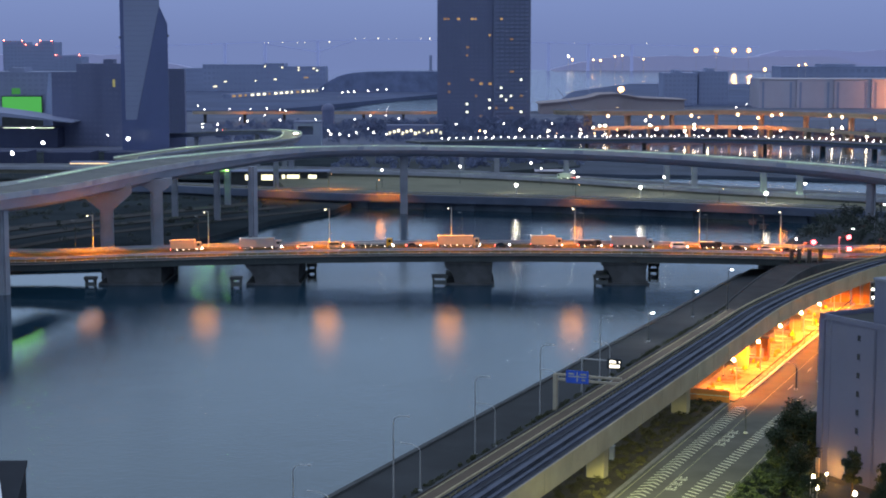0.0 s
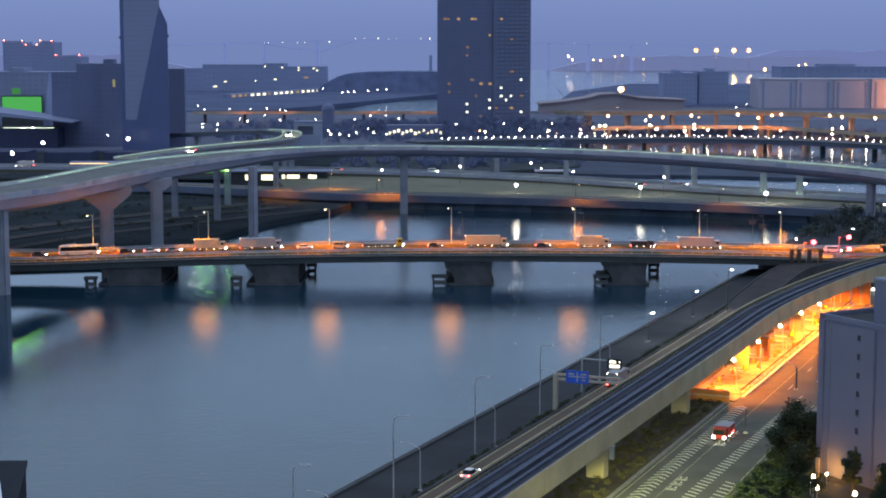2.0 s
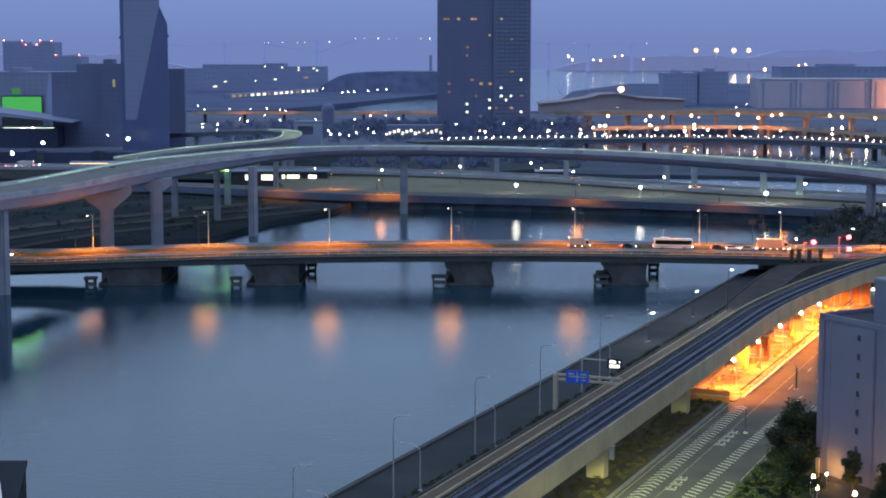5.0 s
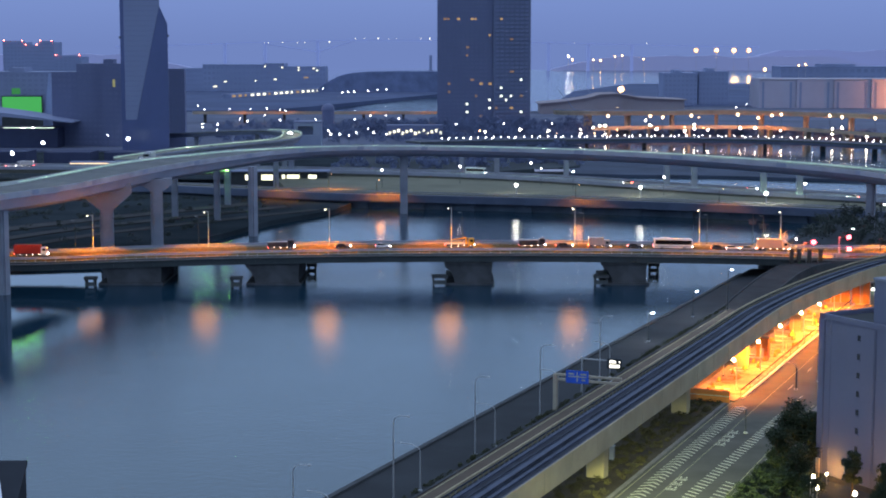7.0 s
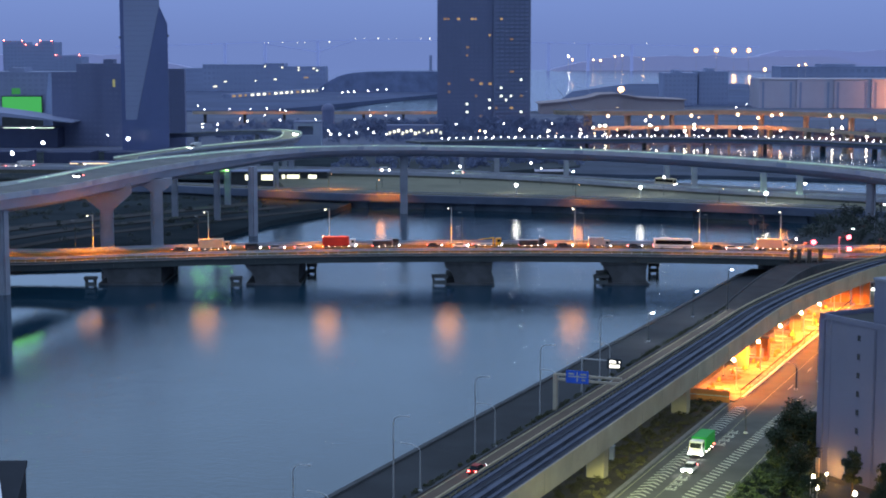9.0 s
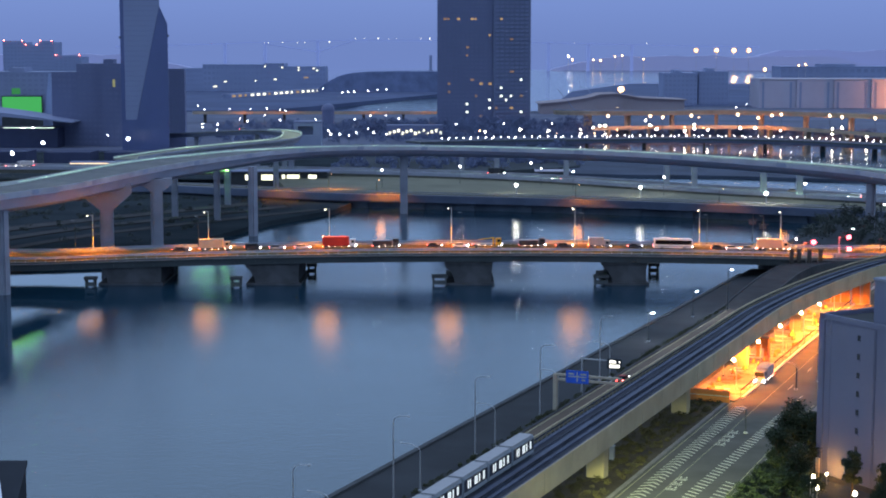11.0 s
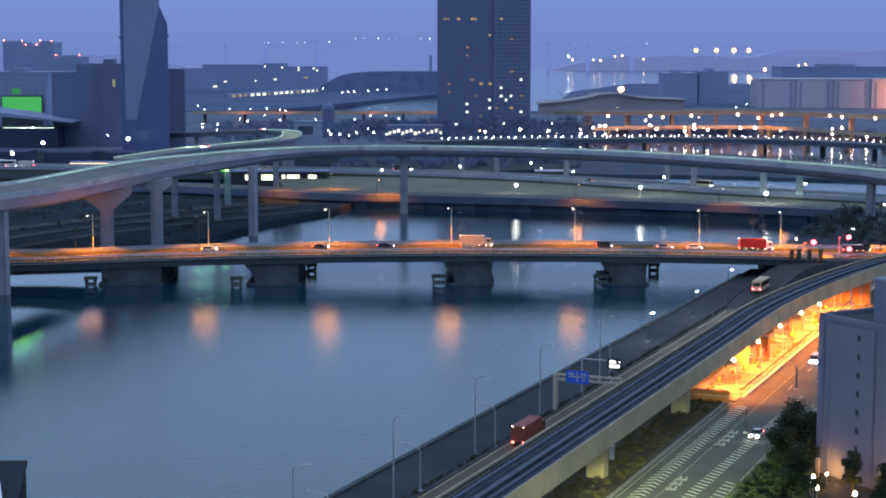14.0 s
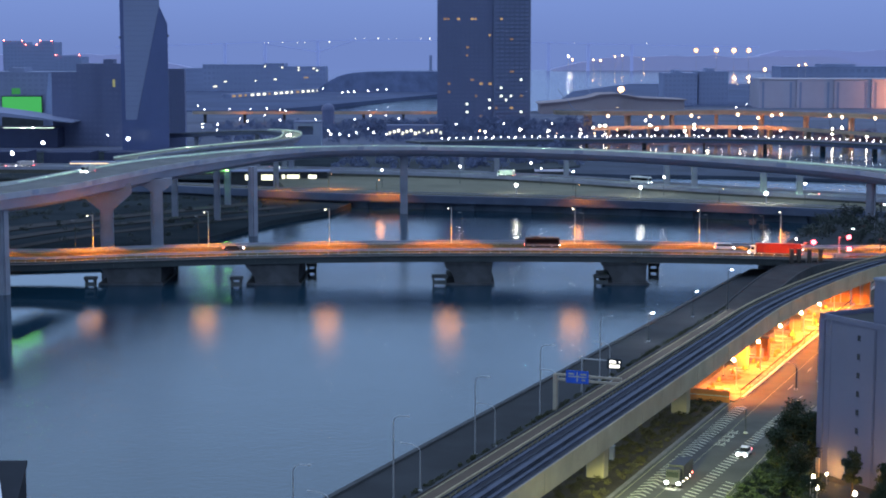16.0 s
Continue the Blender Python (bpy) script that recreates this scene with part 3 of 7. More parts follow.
RED = glow("red_signal_light", (1.0, 0.05, 0.07), 16.0)
for x, h in ((108.5, 4.7), (119.0, 6.2), (119.2, 2.6)):
    signal(x, 506, bridge_z(118), h, RED, 90)
    point("signal_light", x, 504.6, bridge_z(118) + h, 900, (1.0, 0.04, 0.02), 0.3)
for x, y, h in ((97, 528, 10.5), (100.5, 529, 9.0)):
    e = empty("sign_gantry", pose(x, y, bridge_z(x)), "slender grey sign post with cross bars", "sign post", "crossing posts")
    part("post", rod((0, 0, 0), (0, 0, h), 0.14, 0.1), GIRDER_DARK, e)
    part("cross_bar", box(-1.6, -0.08, h - 2.2, 1.6, 0.08, h - 2.0), GIRDER_DARK, e)
    part("panel", box(-1.2, 0.09, h - 3.6, 1.0, 0.14, h - 2.4), GIRDER_DARK, e)
for x, y, h in ((108.1, 520, 4.7), (125.6, 520, 7.8), (123.7, 520, 1.6), (135.1, 520, 15.4)):
    street_lamp(pose(x, y, 6.9), h, 0.8, WHITE, "white street lamp by the crossing", "crossing lamps", 0.45, paint=GIRDER_DARK)
    point("crossing_light", x + 0.9, y, 6.9 + h, 600, COOL, 0.35)

BLUE_PILLAR = mat("brown_grey_pillar_paint", (0.06, 0.05, 0.045), 0.6, 0.25, 0.4, 4.0)
PALE_PANEL = mat("cream_barrier_panel", (0.5, 0.42, 0.34), 0.7, 0.25, 0.5, 5.0)
pillar = None
for x in (103.3, 105.5, 108.6, 111.9):
    if pillar:
        copy_thing(pillar, pose(x, 498.6, 4.5))
    else:
        pillar = empty("bridge_pillar", pose(x, 498.6, 4.5), "square brown-grey pillar at the end of the bridge", "pillar", "bridge pillars")
        part("shaft", bevelled(box(-0.55, -0.55, -2.2, 0.55, 0.55, 6.2), 0.08), BLUE_PILLAR, pillar)
        part("cap", bevelled(box(-0.7, -0.7, 6.2, 0.7, 0.7, 6.5), 0.06), BLUE_PILLAR, pillar)
for x, y, w, turn in ((106.9, 498.9, 2.0, 0), (110.2, 498.9, 2.1, 0), (114.6, 500.2, 3.6, 12), (119.2, 502.0, 4.6, 20)):
    e = empty("crossing_barrier", pose(x, y, 6.2, 0, 0, turn), "cream barrier panel beside the crossing", "barrier", "crossing barriers")
    part("panel", bevelled(box(-w / 2, -0.08, 2.0, w / 2, 0.08, 2.9), 0.03), PALE_PANEL, e)
    for q in (-w / 2 + 0.15, w / 2 - 0.15):
        part("post", box(q - 0.07, -0.07, -2.0, q + 0.07, 0.07, 2.0), STEEL, e)
BANK = spline([(-160, 545, 2.25), (-147, 576, 2.25), (-128, 615, 2.25), (-104.5, 648, 2.25), (-82, 676, 2.25), (-53, 711, 2.25)], 5)
tagged(part("road_bank", sweep(BANK, [(-3, -1), (3, -1), (3, 0), (-3, 0)]), ASPHALT), "narrow paved track along the far bank", "road", kind="structure")
for o, w in ((-19, 3.5), (-40, 5.0)):
    tagged(part("road_bank_upper", sweep(BANK, [(o - w, -1), (o + w, -1), (o + w, 0.15), (o - w, 0.15)]), ASPHALT), "paved service track on the dark bank", "road", kind="structure")
# ---- quay, roads and verges ----
def quay_strip(name, s0, s1, n0, n1, z0, z1, material, label, category):
    return tagged(strip(name, s0, s1, n0, n1, z0, z1, material), label, category, kind="structure")


quay_strip("quay_edge", -250, 275, -0.25, 0.7, -2, 2.85, CONCRETE_DARK, "concrete coping along the water", "quay edge")
quay_strip("road_quay", -250, 240, 12.6, 26.5, 2.4, 2.75, mat("reddish_worn_asphalt", (0.105, 0.08, 0.06), 0.8, 0.3, 0.15, 8.0), "worn reddish asphalt road beside the quay", "road")
quay_strip("road_inland", -250, 285, 40.0, 56.5, 2.4, 2.75, ASPHALT_PALE, "grey asphalt road with hatched paint markings", "road")
quay_strip("ground_verge", -250, 275, 27.4, 39.4, 2.4, 2.95, mat("brown_scrub_soil", (0.07, 0.058, 0.04), 0.95, 0.55, 0.2, 1.5, 0.4), "scrubby planted strip under the guideway", "verge")
quay_strip("kerb_quay", -250, 240, 12.2, 12.6, 2.4, 2.92, CONCRETE_DARK, "low concrete kerb of the quay road", "kerb")
quay_strip("kerb_inland", -250, 275, 39.4, 40.0, 2.4, 2.95, PAVING, "concrete kerb of the inland road", "kerb")
quay_strip("kerb_far", -250, 275, 56.5, 57.0, 2.4, 2.92, PAVING, "concrete kerb of the inland road", "kerb")
quay_strip("pavement", -250, 275, 57.0, 61.0, 2.4, 2.88, PAVING, "slab pavement beside the inland road", "pavement")
quay_strip("ground_garden", -60, 62, 61.0, 130, 2.4, 2.7, SOIL, "dark planted ground under the street trees", "garden")
markings = empty("road_markings", label="worn white road paint", category="road marking", kind="structure")
for s0, s1, n, w in ((-250, 240, 13.0, 0.22), (-250, 285, 40.5, 0.18), (-20, 285, 46.0, 0.12), (-250, 95, 55.6, 0.18)):
    strip("edge_line", s0, s1, n, n + w, 2.74, 2.757, mat("yellowed_road_paint", (0.34, 0.32, 0.2), 0.85, 0.5, 0.8, 9.0), markings)


def shared(name, me, parent, m):
    ob = new(name, me)
    ob.parent = parent
    ob.matrix_basis = m
    return ob


def along(s, n, z, turn=0.0):
    p = shore(s, n, z)
    return pose(p.x, p.y, p.z, 0, 0, 90 - 22.86 + turn)


# a chevron's two legs meet towards its own +x
bm = bmesh.new()
for sg in (1, -1):
    v = [bm.verts.new(p) for p in ((0.0, sg * 1.25, 0), (0.5, sg * 1.25, 0), (1.5, 0, 0), (1.0, 0, 0))]
    w = [bm.verts.new((*q.co[:2], 0.01)) for q in v]
    bm.faces.new(w)
    for i in range(4):
        bm.faces.new((v[i], v[(i + 1) % 4], w[(i + 1) % 4], w[i]))
ob = part("chevron", bm, WHITE_PAINT, markings)
ob.matrix_basis = along(4, 43.3, 2.75)
for k in range(1, 46):
    shared("chevron", ob.data, markings, along(4 + k * 1.85, 43.3, 2.75))
bm = prism([(0, -0.95), (0.5, -0.95), (1.5, 0.95), (1.0, 0.95)], 0, 0.01)
ob = part("hatch_bar", bm, WHITE_PAINT, markings)
ob_hatch = ob.data
ob.matrix_basis = along(4, 50.6, 2.75)
for k in range(1, 48):
    shared("hatch_bar", ob.data, markings, along(4 + k * 1.75, 50.2 + 0.04 * k, 2.75))
for s in (24, 27.2, 30.4, 56, 59.2, 62.4, 65.6):
    for a, b, c, d in ((0, -0.9, 0.35, 0.9), (0.7, -0.9, 1.05, 0.9), (1.4, -0.6, 2.3, -0.3), (1.4, 0.3, 2.3, 0.6)):
        ob = part("painted_bar", box(a, b, 0, c, d, 0.008), WHITE_PAINT, markings)
        ob.matrix_basis = along(s, 46.9, 2.75)
for k in range(9):
    shared("hatch_bar", ob_hatch, markings, along(15 + k * 2.0, 54.6, 2.75))
bm = None
for k in range(16):
    ob = part("lane_dash", box(0, -0.08, 0, 5, 0.08, 0.008), WHITE_PAINT, markings) if bm is None else shared("lane_dash", bm, markings, pose(0, 0, 0))
    bm = ob.data
    ob.matrix_basis = along(98 + k * 10, 48.2 if k % 2 else 52.0, 2.75)
for k in range(20):
    shared("lane_dash", bm, markings, along(-20 + k * 12, 19.4, 2.75))

# lamps along the quay road
dark_lamp = street_lamp(along(1, 10.5, 2.5, -90), 12.6, 2.3, None, "unlit grey steel street lamp with curved arm", "quay lamps", 0.3, True)
for s in (34, 66.5, 103):
    copy_thing(dark_lamp, along(s, 10.5, 2.5, -90))
back_lamp = street_lamp(along(9, 11.4, 2.5, 90), 6.4, 3.2, None, "unlit low lamp with long curved arm", "promenade lamps", 0.22, True)
for s in (41, 74, 107, -22):
    copy_thing(back_lamp, along(s, 11.4, 2.5, 90))
copy_thing(dark_lamp, along(-31, 10.5, 2.5, -90))
for s, n, h in ((152, 6.8, 6.8), (191, 7.2, 6.6), (203, 13.3, 11.0)):
    street_lamp(along(s, n, 2.5, -90), h, 0.8, WHITE, "lit white street lamp on the quay", "lit quay lamps", 0.42, paint=GIRDER_DARK)
    p = shore(s, n + 0.9, h + 2.2)
    point("quay_light", *p, 1500, COOL, 0.3)

# sign gantry and message board
WARM_STEEL = mat("cream_gantry_paint", (0.4, 0.35, 0.27), 0.6, 0.2, 0.5, 5.0)
gan = empty("sign_gantry", along(72.5, 11.4, 2.5), "pale steel road sign gantry with blue direction sign", "sign gantry")
part("post", box(-0.35, -0.35, 0, 0.35, 0.35, 7.0), WARM_STEEL, gan)
part("post", box(-0.3, -13.3, 0, 0.3, -12.7, 6.6), WARM_STEEL, gan)
for z in (6.1, 7.0):
    part("beam", box(-0.2, -13, z - 0.2, 0.2, 0.2, z + 0.2), WARM_STEEL, gan)
for k in range(7):
    part("strut", rod((0, -k * 2.1, 6.1), (0, -k * 2.1 - 1.0, 7.0), 0.07, seg=6), STEEL, gan)
BLUE_SIGN = mat("blue_sign_sheet", (0.02, 0.10, 0.55), 0.35, 0.1, 1.0, 8.0, 0.0)
sign = part("direction_sign", box(-0.3, -6.6, 5.6, -0.2, -2.2, 8.0), BLUE_SIGN, gan, "blue direction sign")
for a, b, c, d in ((-6.2, 6.75, -2.6, 6.95), (-4.5, 5.9, -4.3, 7.7), (-6.2, 7.2, -5.0, 7.5), (-3.8, 7.2, -2.7, 7.5), (-6.0, 6.1, -5.2, 6.4)):
    part("sign_bar", box(-0.315, a, b, -0.3, c, d), WHITE_PAINT, sign)
brd = empty("message_board", along(88.5, 11.4, 2.5), "dark overhead message board with glowing white text rows", "message board")
part("post", rod((0, 0, 0), (0, 0, 7.6), 0.22, 0.18), STEEL, brd)
part("arm", rod((0, 0, 7.2), (0, -8, 7.2), 0.14, 0.1), STEEL, brd)
case = part("board_case", box(-0.4, -8.1, 5.7, 0.1, -5.2, 7.7), ROOF, brd)
BOARD = glow("message_board_text", (1.0, 0.95, 0.8), 2.2)
for a, b, c, d in ((-7.8, 5.95, -5.8, 6.5), (-7.0, 6.85, -5.8, 7.3), (-7.9, 6.95, -7.7, 7.25)):
    part("text_row", box(-0.43, a, b, -0.4, c, d), BOARD, case)

# ---- guideway ----
GW = spline([tuple(shore(s, 34.2, 12)) for s in (-200, -100, 0, 60, 110, 150)] + [(89.5, 410, 12), (108, 441, 12), (126, 465, 12), (155, 490, 12), (200, 518, 12), (420, 600, 12)], 6)
TRACK = mat("dark_track_concrete", (0.04, 0.045, 0.06), 0.85, 0.4, 0.3, 4.0)
WALK = mat("blue_grey_walkway", (0.07, 0.085, 0.13), 0.75, 0.3, 0.3, 4.0)
WALL = mat("beige_wall_concrete", (0.37, 0.31, 0.2), 0.8, 0.3, 0.15, 2.0)
guideway = empty("transit_guideway", label="elevated twin-track people-mover guideway of beige concrete", category="guideway", kind="structure")
part("deck", sweep(GW, [(-3.9, -0.3), (-3.9, 0), (3.9, 0), (3.9, -0.3)]), TRACK, guideway)
part("girder", sweep(GW, [(-3.9, -0.3), (3.9, -0.3), (3.0, -2.2), (-3.0, -2.2)]), WALL, guideway)
part("side_wall", sweep(GW, [(3.9, -2.5), (4.15, -2.5), (4.15, 0.95), (3.9, 0.95)]), WALL, guideway)
part("side_wall", sweep(GW, [(-4.15, -1.0), (-3.9, -1.0), (-3.9, 1.0), (-4.15, 1.0)]), WALL, guideway)
for o in (-3.0, -1.3, 1.3, 3.0):
    part("running_strip", sweep(GW, [(o - 0.3, 0), (o + 0.3, 0), (o + 0.3, 0.22), (o - 0.3, 0.22)]), WALK, guideway)
for o in (-3.7, -0.75, 0.75, 3.7):
    part("guide_rail", sweep(GW, [(o - 0.08, 0.55), (o + 0.08, 0.55), (o + 0.08, 0.75), (o - 0.08, 0.75)]), TRACK, guideway)
part("walkway", sweep(GW, [(-0.45, 0), (0.45, 0), (0.45, 0.5), (-0.45, 0.5)]), WALK, guideway)
bm = box(-0.06, -0.06, 0, 0.06, 0.06, 0.6)
ob = part("rail_bracket", bm, STEEL, guideway)
for k in range(150):
    p, a = at(GW, 175 + k * 2.0)
    for o in (-3.7, 3.7):
        q = p + Vector((math.sin(radians(a)), -math.cos(radians(a)), 0)) * o
        shared("rail_bracket", ob.data, guideway, pose(q.x, q.y, q.z, 0, 0, a))
ob.matrix_basis = pose(*shore(-40, 33, 12))


ob = part("wall_joint", box(-0.02, -0.02, 0, 0.02, 0.02, 3.3), mat("stained_wall_joint", (0.28, 0.25, 0.18), 0.85, 0.3, 0.3, 3.0), guideway)
for k in range(23):
    p, a = at(GW, 190 + k * 12.0)
    q = p + Vector((math.sin(radians(a)), -math.cos(radians(a)), 0)) * 4.16
    m = pose(q.x, q.y, q.z - 2.45, 0, 0, a)
    if k:
        shared("wall_joint", ob.data, guideway, m)
    else:
        ob.matrix_basis = m


def gw_pier(s):
    p, a = at(GW, s)
    e = empty("guideway_pier", pose(p.x, p.y, 2.5, 0, 0, a), "pale square concrete guideway pier", "pier", "guideway piers", "structure")
    bm = box(-1.3, -1.5, 0, 1.3, 1.5, 6.2)
    bmesh.ops.bevel(bm, geom=[q for q in bm.edges if abs(q.verts[0].co.z - q.verts[1].co.z) > 1], offset=0.2, segments=1, affect="EDGES")
    part("shaft", bm, WALL, e)
    bm = bmesh.new()
    prof = [(-1.5, 5.4), (1.5, 5.4), (3.0, 6.6), (3.0, 7.3), (-3.0, 7.3), (-3.0, 6.6)]
    a1 = [bm.verts.new((-1.25, p_, q_)) for p_, q_ in prof]
    b1 = [bm.verts.new((1.25, p_, q_)) for p_, q_ in prof]
    bm.faces.new(a1)
    bm.faces.new(b1)
    for i in range(6):
        bm.faces.new((a1[i], a1[(i + 1) % 6], b1[(i + 1) % 6], b1[i]))
    part("cross_head", bm, WALL, e)


for s in (177, 227, 278, 328, 378, 428):
    gw_pier(s)
e = empty("electrical_cabinet", along(37.8, 33.3, 2.95), "grey electrical cabinet on concrete pad", "cabinet")
part("cabinet_body", box(-0.4, -0.38, 0.2, 0.4, 0.38, 2.4), CONCRETE, e)
part("pad", box(-0.6, -0.55, 0, 0.6, 0.55, 0.2), CONCRETE_DARK, e)
part("cabinet_roof", box(-0.48, -0.46, 2.4, 0.48, 0.46, 2.5), STEEL, e)

# ---- lit works yard under the guideway ----
YARD = mat("pale_yard_concrete", (0.22, 0.2, 0.16), 0.8, 0.65, 0.3, 2.0)
quay_strip("ground_yard", 92, 270, 31.5, 41.2, 2.4, 3.02, YARD, "pale concrete works yard lit by sodium lamps", "yard")
ORANGE_BOARD = mat("orange_board_and_lamplight", (0.55, 0.2, 0.05), 0.6, 0.3, 0.4, 4.0)
e = empty("site_hoarding", along(90, 36, 2.9), "low orange and pale site hoarding", "hoarding")
part("lower_board", box(-0.1, -4.6, 0, 0.1, 3.6, 1.2), ORANGE_BOARD, e)
part("upper_board", box(-0.12, -4.6, 1.35, 0.12, 3.6, 2.3), ORANGE_BOARD, e)
part("reflector_strip", box(-0.14, -4.6, 1.2, 0.0, 3.6, 1.35), WHITE_PAINT, e)
for k in range(6):
    part("stake", box(0.12, -4.5 + k * 1.6, 0, 0.25, -4.35 + k * 1.6, 2.4), STEEL, e)
quay_strip("kerb_yard", 96, 268, 41.5, 41.95, 2.4, 3.06, mat("pale_kerb_concrete", (0.6, 0.58, 0.52), 0.8, 0.25, 0.5, 5.0), "pale concrete kerb along the works yard", "kerb")
BLACK_RAIL = mat("black_rail_paint", (0.008, 0.008, 0.009), 0.8, 0.2, 1.0, 6.0, 0.0)
fence = empty("yard_fence", along(96, 41.4, 2.95), "dark mesh fence along the works yard", "fence")
part("top_rail", box(0, -0.06, 1.3, 170, 0.06, 1.55), BLACK_RAIL, fence)
ob = part("fence_post", box(-0.03, -0.03, 0, 0.03, 0.03, 1.4), BLACK_RAIL, fence)
for k in range(1, 22):
    shared("fence_post", ob.data, fence, pose(k * 8, 0, 0))
YARD_GLOW = glow("yard_sodium_lamp", (1.0, 0.62, 0.25), 30.0)
YARD_LAMPS = ((102.8, 38.9), (125.2, 38.9), (147.2, 39.0), (167.5, 39.7), (183.2, 41.0), (199.0, 41.2), (214.0, 43.0))
yard_lamp = street_lamp(along(*YARD_LAMPS[0], 3.0, 90), 5.7, 0.5, None, "yard lamp post with bright sodium globe", "yard lamps", 0.3)
part("globe", ball((0.6, 0, 5.95), 0.38), YARD_GLOW, yard_lamp, "glowing sodium globe")
for s, n in YARD_LAMPS[1:]:
    copy_thing(yard_lamp, along(s, n, 3.0, 90))
for s, n in YARD_LAMPS:
    p = shore(s, n - 0.6, 8.3)
    point("yard_light", *p, 33000, (1.0, 0.25, 0.018), 0.35, 158, 0.28)
PLATE = mat("pale_steel_road_plate", (0.5, 0.46, 0.38), 0.6, 0.5, 0.8, 5.0)
PLATE_DARK = mat("rusty_steel_road_plate", (0.15, 0.08, 0.045), 0.7, 0.5, 0.8, 5.0)
plate = {}
rng = random.Random(8)
for k in range(34):
    dark = rng.random() < 0.45
    m = along(95.5 + k * 3.3 + rng.uniform(-0.8, 0.8), rng.uniform(33.6, 39.6), 3.02 + (k % 3) * 0.045, rng.uniform(-6, 6))
    if dark in plate:
        copy_thing(plate[dark], m)
        continue
    e = plate[dark] = empty("road_plate", m, ("rusty" if dark else "pale worn") + " steel road plate lying in the works yard", "steel plate", "yard plates")
    part("plate", bevelled(box(-0.75, -1.5, 0, 0.75, 1.5, 0.04), 0.012), PLATE_DARK if dark else PLATE, e)
    part("lifting_eye", rod((0.5, 0, 0.03), (0.5, 0, 0.1), 0.09, 0.06, 6), STEEL, e)
post = None
for s, n in ((115.7, 33.2), (127, 33.4), (140.1, 33.2), (140.7, 37.6), (141.7, 40.9), (160, 34.5), (175.2, 35.8), (186.0, 38.4)):
    if post:
        copy_thing(post, along(s, n, 3.02))
    else:
        post = empty("marker_pole", along(s, n, 3.02), "white marker pole standing in the works yard", "pole", "yard poles")
        part("pole", rod((0, 0, 0), (0, 0, 3.0), 0.09, 0.08), WHITE_PAINT, post)
        part("foot", rod((0, 0, 0), (0, 0, 0.14), 0.35, 0.3), ROOF, post)
# added board whose orange imitates lamplight at the yard's end
scrn = empty("site_screen", along(226, 33, 3.0), "added orange board imitating the lamplit yard end", "screen")
part("screen_sheet", box(0, -13, 0.2, 0.12, 0, 6.2), ORANGE_BOARD, scrn)
for k in range(6):
    part("screen_post", box(-0.2, -13 + k * 2.56, 0, 0.0, -12.8 + k * 2.56, 6.4), STEEL, scrn)
# box in place of a guideway column, its lamplight painted as orange
column_box = empty("site_cabin", along(141, 36, 3.0), "orange box standing for a lamplit guideway column", "cabin")
part("cabin_wall", box(-1.2, -1.3, 0, 1.2, 1.3, 4.2), ORANGE_BOARD, column_box)
part("cabin_roof", box(-1.4, -1.5, 4.2, 1.4, 1.5, 4.45), WALL, column_box)
part("cabin_door", box(-1.24, -0.4, 0, -1.2, 0.5, 2.0), STEEL, column_box)
ob = empty("water_barrier", along(98, 37, 3.02), "pale plastic road barrier in the yard", "barrier", "yard barriers")
bm = bmesh.new()
a1 = [bm.verts.new((-1.0, p_, q_)) for p_, q_ in ((-0.3, 0), (0.3, 0), (0.12, 0.9), (-0.12, 0.9))]
b1 = [bm.verts.new((1.0, p_, q_)) for p_, q_ in ((-0.3, 0), (0.3, 0), (0.12, 0.9), (-0.12, 0.9))]
bm.faces.new(a1)
bm.faces.new(b1)
for i in range(4):
    bm.faces.new((a1[i], a1[(i + 1) % 4], b1[(i + 1) % 4], b1[i]))
part("barrier_body", bm, ORANGE_BOARD, ob)
part("foot", box(-1.05, -0.38, 0, 1.05, 0.38, 0.12), ROOF, ob)
random.seed(4)
for k in range(26):
    copy_thing(ob, along(100 + k * 4.6 + random.uniform(-1, 1), random.choice((34.0, 36.2, 38.2, 39.8)) + random.uniform(-0.5, 0.5), 3.02, random.uniform(-25, 25)))

# ---- apartment block by the inland road ----
fd = Vector((0.488, -0.873))
turn_f = math.degrees(math.atan2(fd.y, fd.x))
apt = empty("apartment_block", pose(59.6, 263.9, 2.5, 0, 0, turn_f), "pale grey apartment block with small square windows", "building")
# its own +x runs along the face, +y is into the block
part("wall", box(0, 0, 0, 29, 23.7, 25.8), FACADE, apt)
part("corner_pilaster", box(-0.2, -0.2, 0, 1.0, 0.8, 26.5), FACADE, apt)
part("parapet", box(-0.2, -0.2, 25.8, 29, 0.3, 26.64), FACADE, apt)
part("parapet", box(-0.2, 0.3, 25.8, 0.3, 23.7, 26.64), FACADE, apt)
part("roof", box(0.3, 0.3, 25.8, 29, 23.7, 25.95), ROOF, apt)
part("plinth", box(-0.26, -0.26, 0, 29, 0.0, 1.1), CONCRETE_DARK, apt)
for k in range(8):
    for x in (8.3, 17.3):
        w = part("window", box(x, -0.04, 3.1 + k * 2.9, x + 0.62, 0.1, 4.0 + k * 2.9), ROOF, apt)
        part("sill", box(x - 0.1, -0.16, 2.97 + k * 2.9, x + 0.72, 0.02, 3.1 + k * 2.9), FACADE, w)
part("penthouse", box(8.75, 2.73, 25.9, 21.85, 16.4, 32.74), FACADE, apt)
part("penthouse_coping", box(8.6, 2.55, 32.74, 22.0, 16.6, 33.1), CONCRETE, apt)
part("stair_tower", box(13.5, 5.46, 32.9, 25.5, 18.2, 46.2), FACADE, apt)
